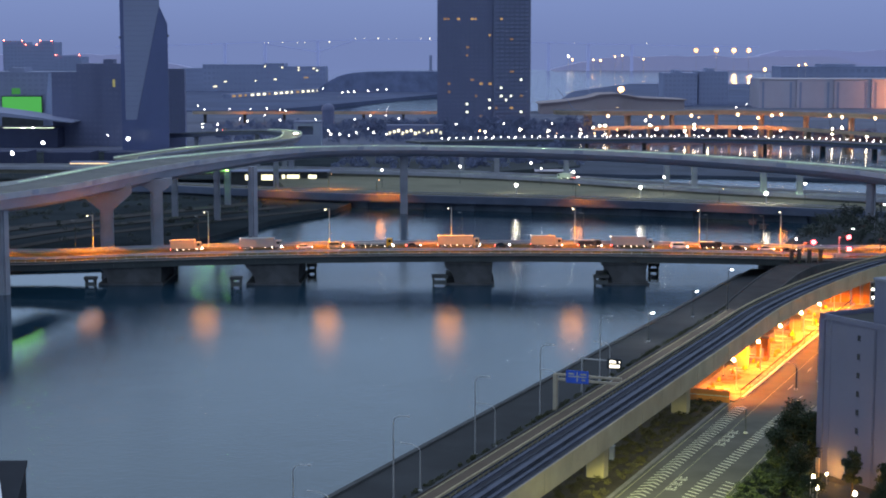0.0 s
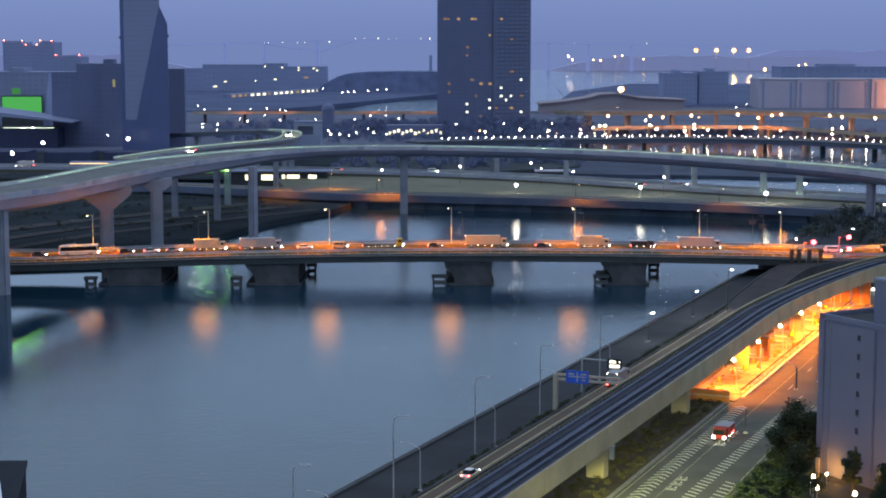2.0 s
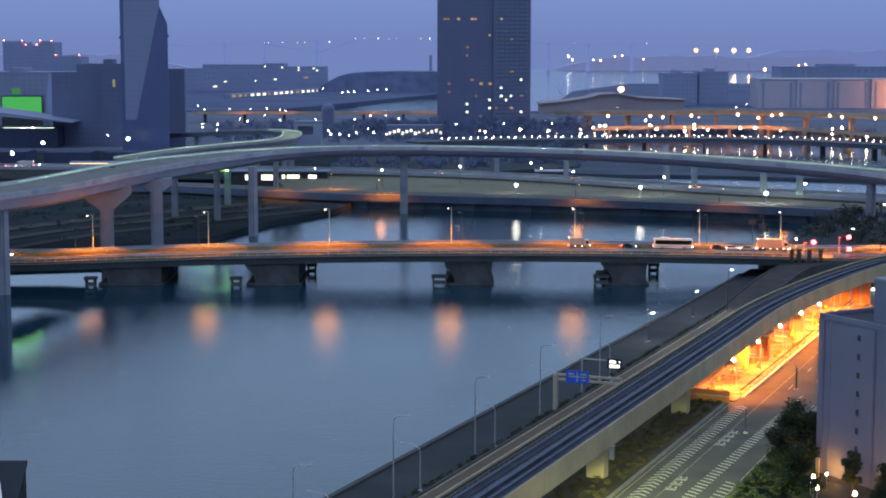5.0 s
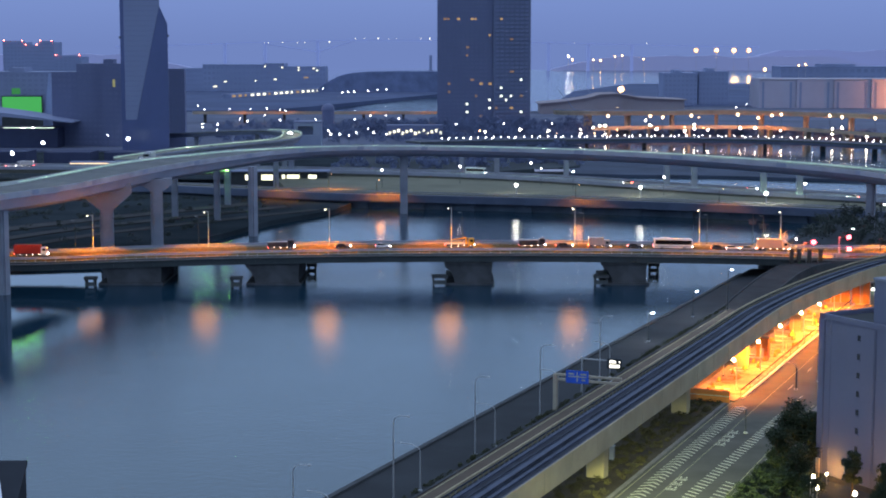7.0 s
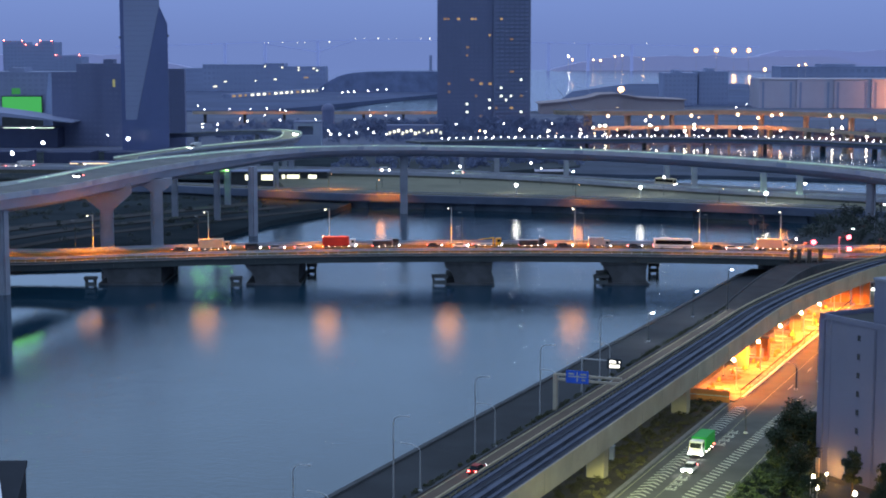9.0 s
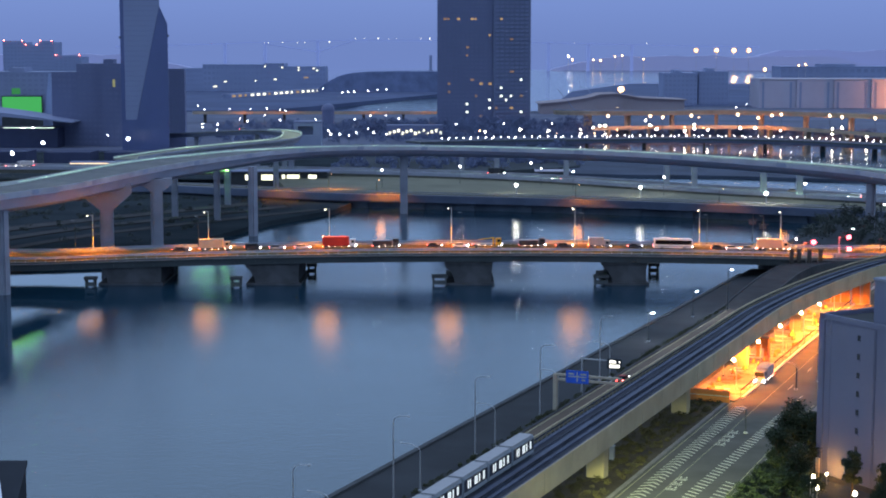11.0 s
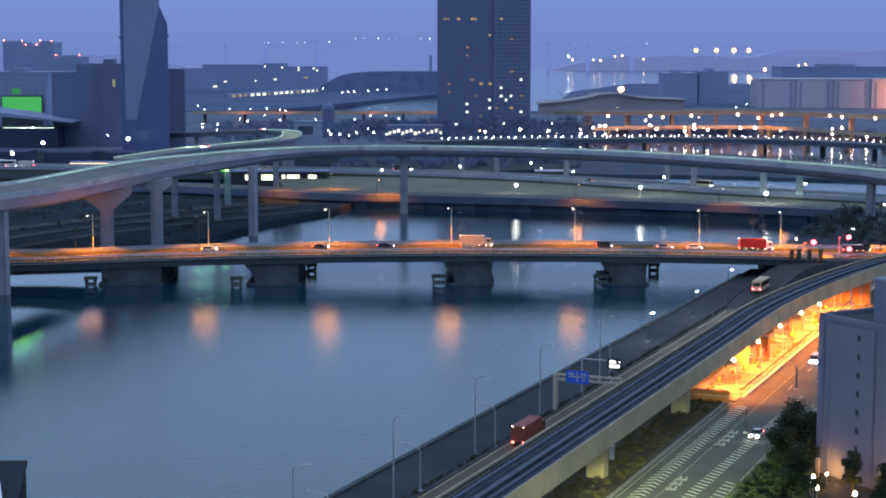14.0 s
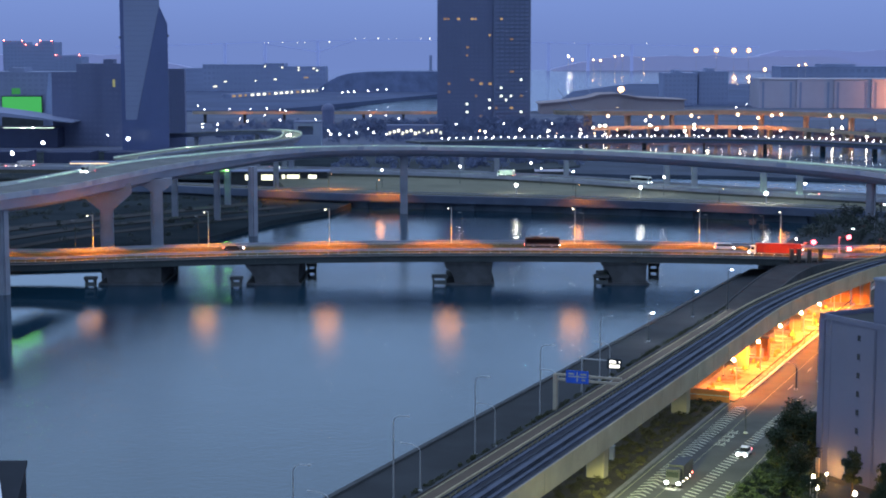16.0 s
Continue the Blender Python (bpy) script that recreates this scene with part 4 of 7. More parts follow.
part("wall_joint", box(11.7, -0.06, 1.1, 11.95, 0.0, 25.8), FACADE, apt)
part("wall_joint", box(2.3, -0.05, 1.1, 2.42, 0.0, 25.8), FACADE, apt)
part("rain_pipe", rod((12.3, -0.12, 0.2), (12.3, -0.12, 25.7), 0.08), FACADE, apt)
entrance = part("entrance_panel", box(0.15, -0.5, 0, 0.85, -0.22, 3.4), mat("pale_door_panel", (0.55, 0.45, 0.33), 0.6, 0.2, 1.0, 6.0), apt, "pale panel beside the entrance")

# corner of the near roof
roofc = empty("near_roof", pose(0, 0, 0), "dark roof parapet with pale metal flashing", "roof")
part("parapet", prism([(-14, 37.5), (-9.75, 37.5), (-10.6, 42.1), (-14, 42.1)], 40, 60.4), mat("dark_blue_roof_metal", (0.018, 0.022, 0.03), 0.85, 0.3, 0.5, 4.0), roofc)
part("coping", prism([(-14, 37.4), (-9.7, 37.4), (-10.58, 42.2), (-14, 42.2)], 60.4, 60.5), MATS["dark_blue_roof_metal"], roofc)
part("flashing", prism([(-14, 37.4), (-9.92, 37.4), (-10.2, 38.25), (-10.66, 39.85), (-11.4, 41.4), (-14, 41.6)], 60.5, 60.56), mat("pale_metal_flashing", (0.6, 0.62, 0.66), 0.8, 0.2, 1.0, 6.0), roofc)

# ---- planting ----
LEAF = mat("broad_leaf_foliage", (0.026, 0.042, 0.018), 0.6, 0.5, 1.2, 6.0, 0.0)
LEAF_DARK = mat("dark_foliage", (0.042, 0.055, 0.05), 0.7, 0.5, 0.4, 3.0, 0.0)
BARK = mat("bark", (0.08, 0.06, 0.045), 0.9, 0.4, 2.0, 10.0, 0.3)


def leaves(clumps, per, size, seed):
    """Many small leaf blades in clumps of (x, y, z, radius)."""
    rng = np.random.default_rng(seed)
    verts, faces = [], []
    for cx, cy, cz, r in clumps:
        v = rng.normal(size=(per, 3))
        v /= np.linalg.norm(v, axis=1)[:, None]
        pos = np.array((cx, cy, cz)) + v * r * (rng.uniform(0.3, 1.12, (per, 1))) * np.array((1, 1, 0.8))
        for p in pos:
            a = rng.normal(size=3)
            a /= np.linalg.norm(a)
            b = np.cross(a, rng.normal(size=3))
            b /= np.linalg.norm(b)
            s = size * rng.uniform(0.6, 1.3)
            i = len(verts)
            verts += [tuple(p - a * s), tuple(p + b * s * 0.5), tuple(p + a * s), tuple(p - b * s * 0.5)]
            faces.append((i, i + 1, i + 2, i + 3))
    return verts, faces


def foliage(name, clumps, per, size, seed, material, parent=None):
    me = bpy.data.meshes.new(name)
    v, f = leaves(clumps, per, size, seed)
    me.from_pydata(v, [], f)
    me.materials.append(material)
    ob = new(name, me)
    if parent:
        ob.parent = parent
    return ob


def tree(x, y, z, h, r, seed, label="leafy dark green street tree", material=None):
    rng = random.Random(seed)
    e = empty("tree", pose(x, y, z), label, "tree", "street trees")
    bm = rod((0, 0, 0), (rng.uniform(-0.2, 0.2), rng.uniform(-0.2, 0.2), h * 0.55), 0.24, 0.13)
    clumps = []
    for k in range(9):
        a = k * 2.4 + rng.uniform(-0.4, 0.4)
        zz = h * rng.uniform(0.42, 0.9)
        rr = r * rng.uniform(0.35, 0.85) * (1.15 - zz / h * 0.6)
        q = (rr * math.cos(a), rr * math.sin(a), zz)
        rod((0, 0, h * rng.uniform(0.3, 0.5)), q, 0.09, 0.03, 5, bm)
        clumps.append((*q, r * rng.uniform(0.3, 0.6)))
        clumps.append((q[0] * 0.6, q[1] * 0.6, q[2] * rng.uniform(0.85, 1.05), r * rng.uniform(0.25, 0.4)))
    clumps.append((0, 0, h * 0.9, r * 0.45))
    clumps.append((0, 0, h * 0.65, r * 0.6))
    part("trunk", bm, BARK, e)
    foliage("crown", clumps, 430, 0.17, seed, material or LEAF, e)
    return e


for k, (x, y, h, r) in enumerate(((56.3, 268, 12.0, 3.6), (53.2, 263, 8.5, 3.0), (58.8, 266, 10.0, 3.2), (55.0, 257, 7.0, 3.0), (52.0, 252, 4.2, 2.4), (55.5, 250, 4.4, 2.6), (62.0, 251.0, 7.6, 1.9), (66.3, 247.0, 6.5, 1.9), (64.5, 242, 4.5, 2.2), (61.0, 274, 8.0, 2.6))):
    tree(x, y, 2.5, h, r, 20 + k)
rng = random.Random(9)
cl = []
for k in range(460):
    p = shore(rng.uniform(-8, 90), rng.uniform(28.2, 38.8), 3.1)
    cl.append((p.x, p.y, 3.1, rng.uniform(0.4, 0.9)))
tagged(foliage("shrubs", cl, 60, 0.16, 3, mat("dry_scrub", (0.07, 0.064, 0.034), 0.8, 0.5, 0.8, 5.0, 0.0)), "low dry scrub under the guideway", "shrubs", kind="stuff")
cl = []
for k in range(330):
    p = shore(rng.uniform(-10, 235), rng.uniform(10.9, 12.0), 2.8)
    cl.append((p.x, p.y, 2.85, rng.uniform(0.3, 0.55)))
tagged(foliage("hedge", cl, 40, 0.14, 5, mat("dark_hedge_leaf", (0.05, 0.055, 0.025), 0.7, 0.5, 1.0, 5.0, 0.0)), "low clipped hedge beside the quay road", "hedge", kind="stuff")
cl = []
for k in range(230):
    x, y = rng.uniform(117, 230), rng.uniform(535, 640)
    if x > 102 + (y - 530) * 0.42 + 3:
        cl.append((x, y, rng.uniform(5.5, 11.5), rng.uniform(1.6, 3.2)))
tagged(foliage("bank_trees", cl, 150, 0.4, 6, LEAF_DARK), "dark trees on the bank behind the crossing", "trees", kind="stuff")
cl = []
for k in range(420):
    x, y = rng.uniform(-330, -60), rng.uniform(575, 780)
    if x < -60 - (712 - y) * 0.25 - 8 and not (-150 < x < -80 and y < 640 and rng.random() < 0.6):
        cl.append((x, y, rng.uniform(1.8, 2.8), rng.uniform(1.2, 2.4)))
tagged(foliage("west_scrub", cl, 150, 0.26, 7, LEAF_DARK), "dark scrub and trees on the far bank", "trees", kind="stuff")
cl = []
for k in range(330):
    p = shore(rng.uniform(-10, 52), rng.uniform(57.6, 63.5), 2.8)
    cl.append((p.x, p.y, rng.uniform(2.9, 4.6), rng.uniform(0.6, 1.2)))
for k in range(260):
    p = shore(rng.uniform(-12, 52), rng.uniform(58.0, 78), 2.7)
    if p.x < 55.5:
        cl.append((p.x, p.y, rng.uniform(2.9, 4.0), rng.uniform(0.6, 1.3)))
tagged(foliage("garden_shrubs", cl, 150, 0.17, 15, LEAF), "dense dark shrubs under the street trees", "shrubs", kind="stuff")
# lamps among the trees
GARDEN_GLOW = glow("garden_white_globe", (1.0, 0.9, 0.75), 14.0)
for x, y, z, p, r in ((55.7, 249.0, 6.5, 160, 0.3), (55.3, 249.0, 5.4, 100, 0.26), (56.3, 249.0, 4.9, 200, 0.36), (60.0, 258.9, 4.4, 700, 0.22), (61.5, 246.9, 4.5, 800, 0.36), (60.3, 274.0, 4.3, 500, 0.22), (55.4, 264.9, 4.2, 260, 0.15)):
    e = empty("garden_lamp", pose(x, y, 2.5), "small warm globe lamp among the trees", "lamp", "garden lamps")
    part("post", rod((0, 0, 0), (0, 0, z - 2.6), 0.06, 0.05), STEEL, e)
    part("globe", ball((0, 0, z - 2.5), r), GARDEN_GLOW, e)
    point("garden_light", x, y, z + r + 0.15, p, (1.0, 0.45, 0.08), 0.25)
quay_strip("pavement_forecourt", 14, 60, 64.5, 92, 2.4, 2.76, CONCRETE_DARK, "paved forecourt of the apartment block", "pavement")
for s, n in ((66.7, 49.0), (108.4, 49.7)):
    street_lamp(along(s, n, 2.75, 90), 4.4, 1.6, None, "unlit slender lamp on the road's island", "inland lamps", 0.2, s > 100, GIRDER_DARK)
# lamps out of view, added to brighten the road and the guideway wall
for s in (-34, -62):
    street_lamp(along(s, 57.4, 2.8, 90), 10.0, 1.8, WARM, "unseen street lamp added to light the inland road", "inland lamps", 0.4, True)
    p = shore(s, 55.0, 13.2)
    # its beam is thrown along the road
    point("road_light", *p, 270000, (0.93, 1.0, 0.36), 0.4, 52, 0.4).rotation_euler = (radians(62), 0, radians(-22.86 + 4))

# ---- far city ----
# window tone set near the walls' tone, as haze would leave it
FARWIN = mat("hazed_city_window", (0.136, 0.156, 0.262), 0.6, 0.15, 0.05, 0.5, 0.0)

def building(name, x0, x1, y, depth, z0, z1, material, label, floors=0, bays=0, roof=True, glass=None):
    """A block of storeys with window bands and a roof upstand."""
    e = empty(name, pose(0, 0, 0), label, "building", "far buildings")
    part("wall", box(x0, y, z0, x1, y + depth, z1), material, e)
    if roof:
        part("roof_upstand", box(x0 - 0.4, y - 0.4, z1, x1 + 0.4, y + depth, z1 + 1.2), material, e)
        part("plant_room", box(x0 + (x1 - x0) * 0.3, y + 2, z1 + 1.2, x0 + (x1 - x0) * 0.55, y + depth * 0.7, z1 + 4.5), material, e)
    if floors:
        h = (z1 - z0) / floors
        w = (x1 - x0) / bays
        bm = bmesh.new()
        for i in range(floors):
            for j in range(bays):
                box(x0 + (j + 0.2) * w, y - 0.12, z0 + (i + 0.3) * h, x0 + (j + 0.8) * w, y + 0.1, z0 + (i + 0.8) * h, bm)
        ob = part("glazing", bm, glass or FARWIN, e)
        tagged(ob, kind="stuff")
    return e


LIT = glow("lit_warm_window", (1.0, 0.6, 0.2), 0.36, base=0.1)
LIT_DIM = glow("dim_warm_window", (1.0, 0.5, 0.2), 0.17, base=0.1)
LIT_WHITE = glow("lit_white_window", (1.0, 0.98, 0.72), 1.6, base=0.2)
AVIATION = glow("red_obstruction_light", (1.0, 0.12, 0.08), 12.0)

# office tower with the slanting facet
tow = empty("office_tower", pose(1.8, 0, 0), label="grey office tower with slanting dark glass facet", category="tower")
def slab(pts, y, d):
    """An upright panel of thickness d whose outline is in x and z."""
    bm = bmesh.new()
    f = [bm.verts.new((x, y, z)) for x, z in pts]
    g = [bm.verts.new((x, y + d, z)) for x, z in pts]
    bm.faces.new(f)
    bm.faces.new(g)
    for i in range(len(pts)):
        j = (i + 1) % len(pts)
        bm.faces.new((f[i], f[j], g[j], g[i]))
    return bm


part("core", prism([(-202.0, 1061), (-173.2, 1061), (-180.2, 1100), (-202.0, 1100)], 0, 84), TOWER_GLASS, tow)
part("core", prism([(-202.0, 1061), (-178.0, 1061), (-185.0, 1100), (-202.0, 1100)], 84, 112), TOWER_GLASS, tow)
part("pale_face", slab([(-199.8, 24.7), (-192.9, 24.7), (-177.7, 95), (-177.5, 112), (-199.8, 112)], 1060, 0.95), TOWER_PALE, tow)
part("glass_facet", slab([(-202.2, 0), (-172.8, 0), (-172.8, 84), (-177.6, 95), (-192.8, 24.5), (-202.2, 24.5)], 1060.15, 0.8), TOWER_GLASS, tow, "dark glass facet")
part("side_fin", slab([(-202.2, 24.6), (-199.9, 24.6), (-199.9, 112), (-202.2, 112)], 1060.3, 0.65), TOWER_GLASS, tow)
for k in range(26):
    part("floor_joint", box(-199.7, 1059.95, 30 + k * 3.1, -193.0 + (5.3 + k * 3.1) * 0.2, 1060.0, 30.15 + k * 3.1), TOWER_HAZED, tow)
for x, z in ((-172.6, 76), (-202.4, 75)):
    part("edge_fixture", box(x - 0.5, 1060.2, z, x + 0.5, 1061.2, z + 1.4), ROOF, tow)

# residential high-rise: a cladded wing and a glazed wing
res = empty("residential_tower", label="dark brown-grey high-rise tower with few lit windows", category="tower")
wing = part("cladded_wing", box(-4.5, 1356, 0, 40, 1400, 124), TOWER_HAZED, res)
wing2 = part("glazed_wing", prism([(40.05, 1353), (70, 1362), (70, 1400), (40.05, 1400)], 0, 124), mat("hazed_glass_wing", (0.115, 0.14, 0.235), 0.35, 0.15, 0.02, 0.3, 0.0), res, "hazy glazed wing")
ob = part("rib", box(-0.3, -0.5, 0, 0.3, 0, 124), TOWER_HAZED, wing)
ob.location = (-4.0, 1356, 0)
for k in range(1, 13):
    shared("rib", ob.data, wing, pose(-4.0 + k * 3.6, 1356, 0))
ob = part("floor_band", box(-4.5, -0.12, 0, 40, 0, 1.1), TOWER_HAZED, wing)
ob.location = (0, 1356, 3)
for k in range(1, 38):
    shared("floor_band", ob.data, wing, pose(0, 1356, 3 + k * 3.2))
bm = bmesh.new()
for i in range(37):
    for j in range(12):
        box(-3.3 + j * 3.6, 1355.9, 4.3 + i * 3.2, -0.9 + j * 3.6, 1356.1, 6.0 + i * 3.2, bm)
tagged(part("glazing", bm, FARWIN, wing), kind="stuff")
bm = bmesh.new()
for i in range(37):
    for j in range(7):
        x = 41.5 + j * 4
        box(x, 1352.75 + (x - 40) * 0.3, 4.3 + i * 3.2, x + 3.0, 1353.6 + (x - 40) * 0.3 + 0.9, 6.2 + i * 3.2, bm)
tagged(part("glazing", bm, FARWIN, wing2), kind="stuff")
LIT_COOL = glow("lit_cool_window", (0.9, 1.0, 0.9), 1.5, base=0.2)
# storey and bay of the lit windows in either wing
for i, j, glowing, w in ((27, 4, LIT, 2.4), (27, 7, LIT, 4.6), (27, 1, LIT_DIM, 5.0), (23, 11, LIT, 1.6), (20, 6, LIT_DIM, 2.4), (12, 7, LIT_DIM, 3.0), (11, 9, LIT, 2.4), (11, 11, LIT, 2.4), (11, 2, LIT_DIM, 2.0), (9, 2, LIT_DIM, 2.0), (6, 6, LIT_COOL, 1.6), (4, 6, LIT_COOL, 1.8), (8, 8, LIT_DIM, 1.6), (5, 11, LIT_COOL, 1.6), (7, 11, LIT_COOL, 1.6), (3, 9, LIT_DIM, 2.0), (18, 6, LIT_DIM, 1.6)):
    part("lit_window", box(-3.3 + j * 3.6, 1355.7, 4.3 + i * 3.2, -3.3 + w + j * 3.6, 1355.85, 6.0 + i * 3.2), glowing, wing)
for i, j, glowing, w in ((27, 1, LIT, 1.8), (14, 3, LIT_DIM, 3.0), (12, 5, LIT_COOL, 1.7), (10, 1, LIT_COOL, 1.6), (8, 1, LIT_COOL, 1.8), (7, 2, LIT_COOL, 1.5), (5, 3, LIT, 2.4), (5, 0, LIT_DIM, 1.8), (4, 5, LIT_COOL, 1.8), (8, 3, LIT_COOL, 1.3), (22, 3, LIT_DIM, 2.2), (8, 5, LIT_DIM, 2.2)):
    x = 41.5 + j * 4
    part("lit_window", box(x, 1352.55 + (x - 40) * 0.3, 4.3 + i * 3.2, x + w, 1352.7 + (x - 40) * 0.3, 6.0 + i * 3.2), glowing, wing2)

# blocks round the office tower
building("slab_block", -264.6, -247.4, 1151, 30, 0, 53, TOWER_HAZED, "lower dark wing of the slab office block", 14, 5, False)
building("slab_block", -247.3, -230.6, 1150, 30, 0, 58.6, TOWER_HAZED, "dark slab office block with few lights", 16, 5, False)
blk = building("slab_block", -230.2, -214, 1146, 30, 0, 58.5, TOWER_HAZED, "hazy office block beside the tower", 16, 4, False)
part("plant_room", box(-228.5, 1147, 58.5, -222, 1160, 61.5), TOWER_HAZED, blk)
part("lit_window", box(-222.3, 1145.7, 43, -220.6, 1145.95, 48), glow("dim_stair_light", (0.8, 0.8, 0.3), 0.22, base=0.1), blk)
building("slab_block", -181, -170, 1120, 6, 0, 55.5, TOWER_HAZED, "narrow dark office block behind the tower", 15, 3, False)
# facade and glass colours hold the haze, so windows fade into walls
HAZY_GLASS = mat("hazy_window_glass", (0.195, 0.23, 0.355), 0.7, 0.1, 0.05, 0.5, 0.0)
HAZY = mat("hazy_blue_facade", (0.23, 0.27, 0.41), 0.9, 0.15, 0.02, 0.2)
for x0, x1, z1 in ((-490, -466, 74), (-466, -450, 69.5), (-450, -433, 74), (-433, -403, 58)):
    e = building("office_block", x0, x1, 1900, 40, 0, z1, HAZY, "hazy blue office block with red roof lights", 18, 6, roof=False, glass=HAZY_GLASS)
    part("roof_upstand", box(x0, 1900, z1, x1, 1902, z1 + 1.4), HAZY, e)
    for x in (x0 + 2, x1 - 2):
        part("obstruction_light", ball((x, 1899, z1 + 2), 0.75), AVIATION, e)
building("office_block", -372, -322, 1400, 40, 0, 48, HAZE_BLOCK, "hazy office block with a green screen", 12, 10, glass=mat("hazed_far_glass", (0.19, 0.22, 0.33), 0.7, 0.1, 0.05, 0.5, 0.0))
scr = empty("green_screen", label="large green illuminated screen on a facade", category="screen")
part("screen_panel", box(-360, 1388.8, 14, -328, 1389.2, 29), glow("green_screen_light", (0.06, 0.5, 0.1), 0.62, base=0.02), scr, "glowing green panel")
part("screen_frame", box(-360.8, 1389.2, 0, -327.2, 1390.4, 29.8), ROOF, scr)
part("top_panel", box(-352, 1388.9, 31, -345, 1389.3, 36), glow("green_sign_light", (0.06, 0.5, 0.1), 0.3, base=0.02), scr)
part("glass_fin", slab([(-322.6, 48.0), (-320.3, 48.0), (-320.8, 14.8), (-326.3, 14.8)], 1393, 1.0), mat("pale_blue_fin_glass", (0.26, 0.32, 0.5), 0.4, 0.15, 0.05, 0.5, 0.0), scr, "pale glass fin")
hall = empty("hall_canopy", Matrix.Translation((0, 0, 71)) @ Matrix.Scale(0.93, 4) @ Matrix.Translation((0, 0, -71)), "dark hall with a pale curved canopy roof", "hall")
bm = bmesh.new()
pts = [(-360 + k * 9.6, 26.5 - 10.2 * (k / 10) ** 1.5, 1.0 - 0.93 * k / 10) for k in range(11)]
loops = [[bm.verts.new((x, y, z + dz)) for y, dz in ((1205, -4.6 * w), (1205, 0.3), (1250, 2.2 * w), (1250, 1.4 * w - 0.6))] for x, z, w in pts]
for a, b in zip(loops, loops[1:]):
    for i in range(4):
        bm.faces.new((a[i], b[i], b[(i + 1) % 4], a[(i + 1) % 4]))
bm.faces.new(loops[0])
bm.faces.new(loops[-1])
part("canopy_roof", bm, HAZE_BLOCK, hall)
part("hall_wall", box(-358, 1215, -5, -276, 1248, 12), mat("dark_blue_low_facade", (0.05, 0.06, 0.115), 0.8, 0.3, 0.03, 0.3), hall)
part("strip_light", box(-312, 1204, 12.4, -276, 1204.3, 12.9), glow("pale_canopy_strip", (0.8, 1.0, 0.7), 0.8), hall, "pale strip light under the canopy")
for x in (-298, -291):
    part("canopy_light", ball((x, 1204, 12.5), 0.42), WHITE, hall)
for x0, x1, y, z1 in ((-300, -262, 930, 14), (-258, -236, 960, 11), (-232, -205, 985, 9), (-330, -304, 900, 17), (-200, -176, 1000, 8)):
    building("low_block", x0, x1, y, 24, 0, z1, MATS["dark_blue_low_facade"], "low dark building among street lights", 3, 8, False, MATS["dark_blue_low_facade"])

# lit low shed and depot lights behind the low road
shed = empty("depot_shed", label="low depot with bright white lit bays", category="shed")
part("shed_wall", box(-104, 830, 1, -57, 838, 9.2), ROOF, shed)
part("shed_roof", box(-105, 828.5, 9.2, -56, 839, 9.8), HAZE_BLOCK, shed)
for x0, x1 in ((-97, -95), (-89, -83.5), (-79, -77.5), (-76.5, -70.5), (-66, -62)):
    part("lit_bay", box(x0, 829.7, 5.2, x1, 829.95, 7.8), LIT_WHITE, shed, "bright lit bay")

can = empty("lit_canopy", label="low canopy with warm lit edge on the far bank", category="canopy")
part("canopy_roof", box(-198, 898, 8.8, -173, 906, 9.4), HAZE_BLOCK, can)
part("lit_edge", box(-198, 897.8, 8.3, -173, 898.0, 8.75), glow("canopy_strip_light", (1.0, 0.6, 0.3), 2.5), can, "warm strip light")
for x in (-197, -185, -174):
    part("canopy_post", box(x - 0.2, 900, 1, x + 0.2, 900.4, 8.8), STEEL, can)

# far road bridge with a double row of lamps
PROM = spline([(-20, 1132, 7), (-7, 1140, 7), (45, 1161, 7), (104, 1169, 7), (164, 1180, 7), (237, 1156, 7), (279, 1112, 7), (330, 1050, 7), (400, 960, 7)], 6)
prom = empty("lamp_lined_bridge", label="low dark bridge lined with white lamps", category="bridge", kind="structure")
part("deck", sweep(PROM, [(-9, -1.2), (-9, 0), (9, 0), (9, -1.2)]), GIRDER_DARK, prom)
part("girder", sweep(PROM, [(8.0, -3.0), (8.9, -3.0), (8.9, -1.0), (8.0, -1.0)]), mat("hazy_dark_girder", (0.07, 0.085, 0.14), 0.7, 0.3, 0.05, 0.5), prom)
part("parapet", sweep(PROM, [(8.7, 0), (9, 0), (9, 1), (8.7, 1)]), CONCRETE, prom)
for k in range(3, 11):
    p, a = at(PROM, k * 42)
    ob = part("pier", box(-0.7, -2.2, -9, 0.7, 2.2, -1.2), CONCRETE_DARK, prom)
    ob.matrix_basis = pose(p.x, p.y, p.z, 0, 0, a)


def far_lamp(name, h, bulb, r, label, group):
    e = empty(name, pose(0, 900, -60), label, "street lamp", group)
    part("post", rod((0, 0, 0), (0, 0, h), 0.12, 0.08, 5), GIRDER_DARK, e)
    part("bulb", ball((0, 0, h), r, u=8, v=5), bulb, e)
    return e


# dim orange balls behind far lamps imitate their halo
HALO = glow("warm_lamp_halo", (1.0, 0.5, 0.22), 0.7, base=0.2)
WHITE_DIM = glow("dim_far_white_lamp", (0.95, 0.95, 1.0), 9.0)
WHITE_FAR = glow("far_white_lamp", (0.92, 0.95, 1.0), 26.0)
ORANGE_DIM = glow("dim_far_orange_lamp", (1.0, 0.5, 0.2), 8.0)
ORANGE_FAR = glow("far_orange_lamp", (1.0, 0.55, 0.2), 13.0)
prom_lamp = far_lamp("street_lamp", 2.0, WHITE_DIM, 0.36, "white globe lamp on the far bridge", "far bridge lamps")
spots = [at(PROM, 22 + k * 5.45)[0] for k in range(80)]
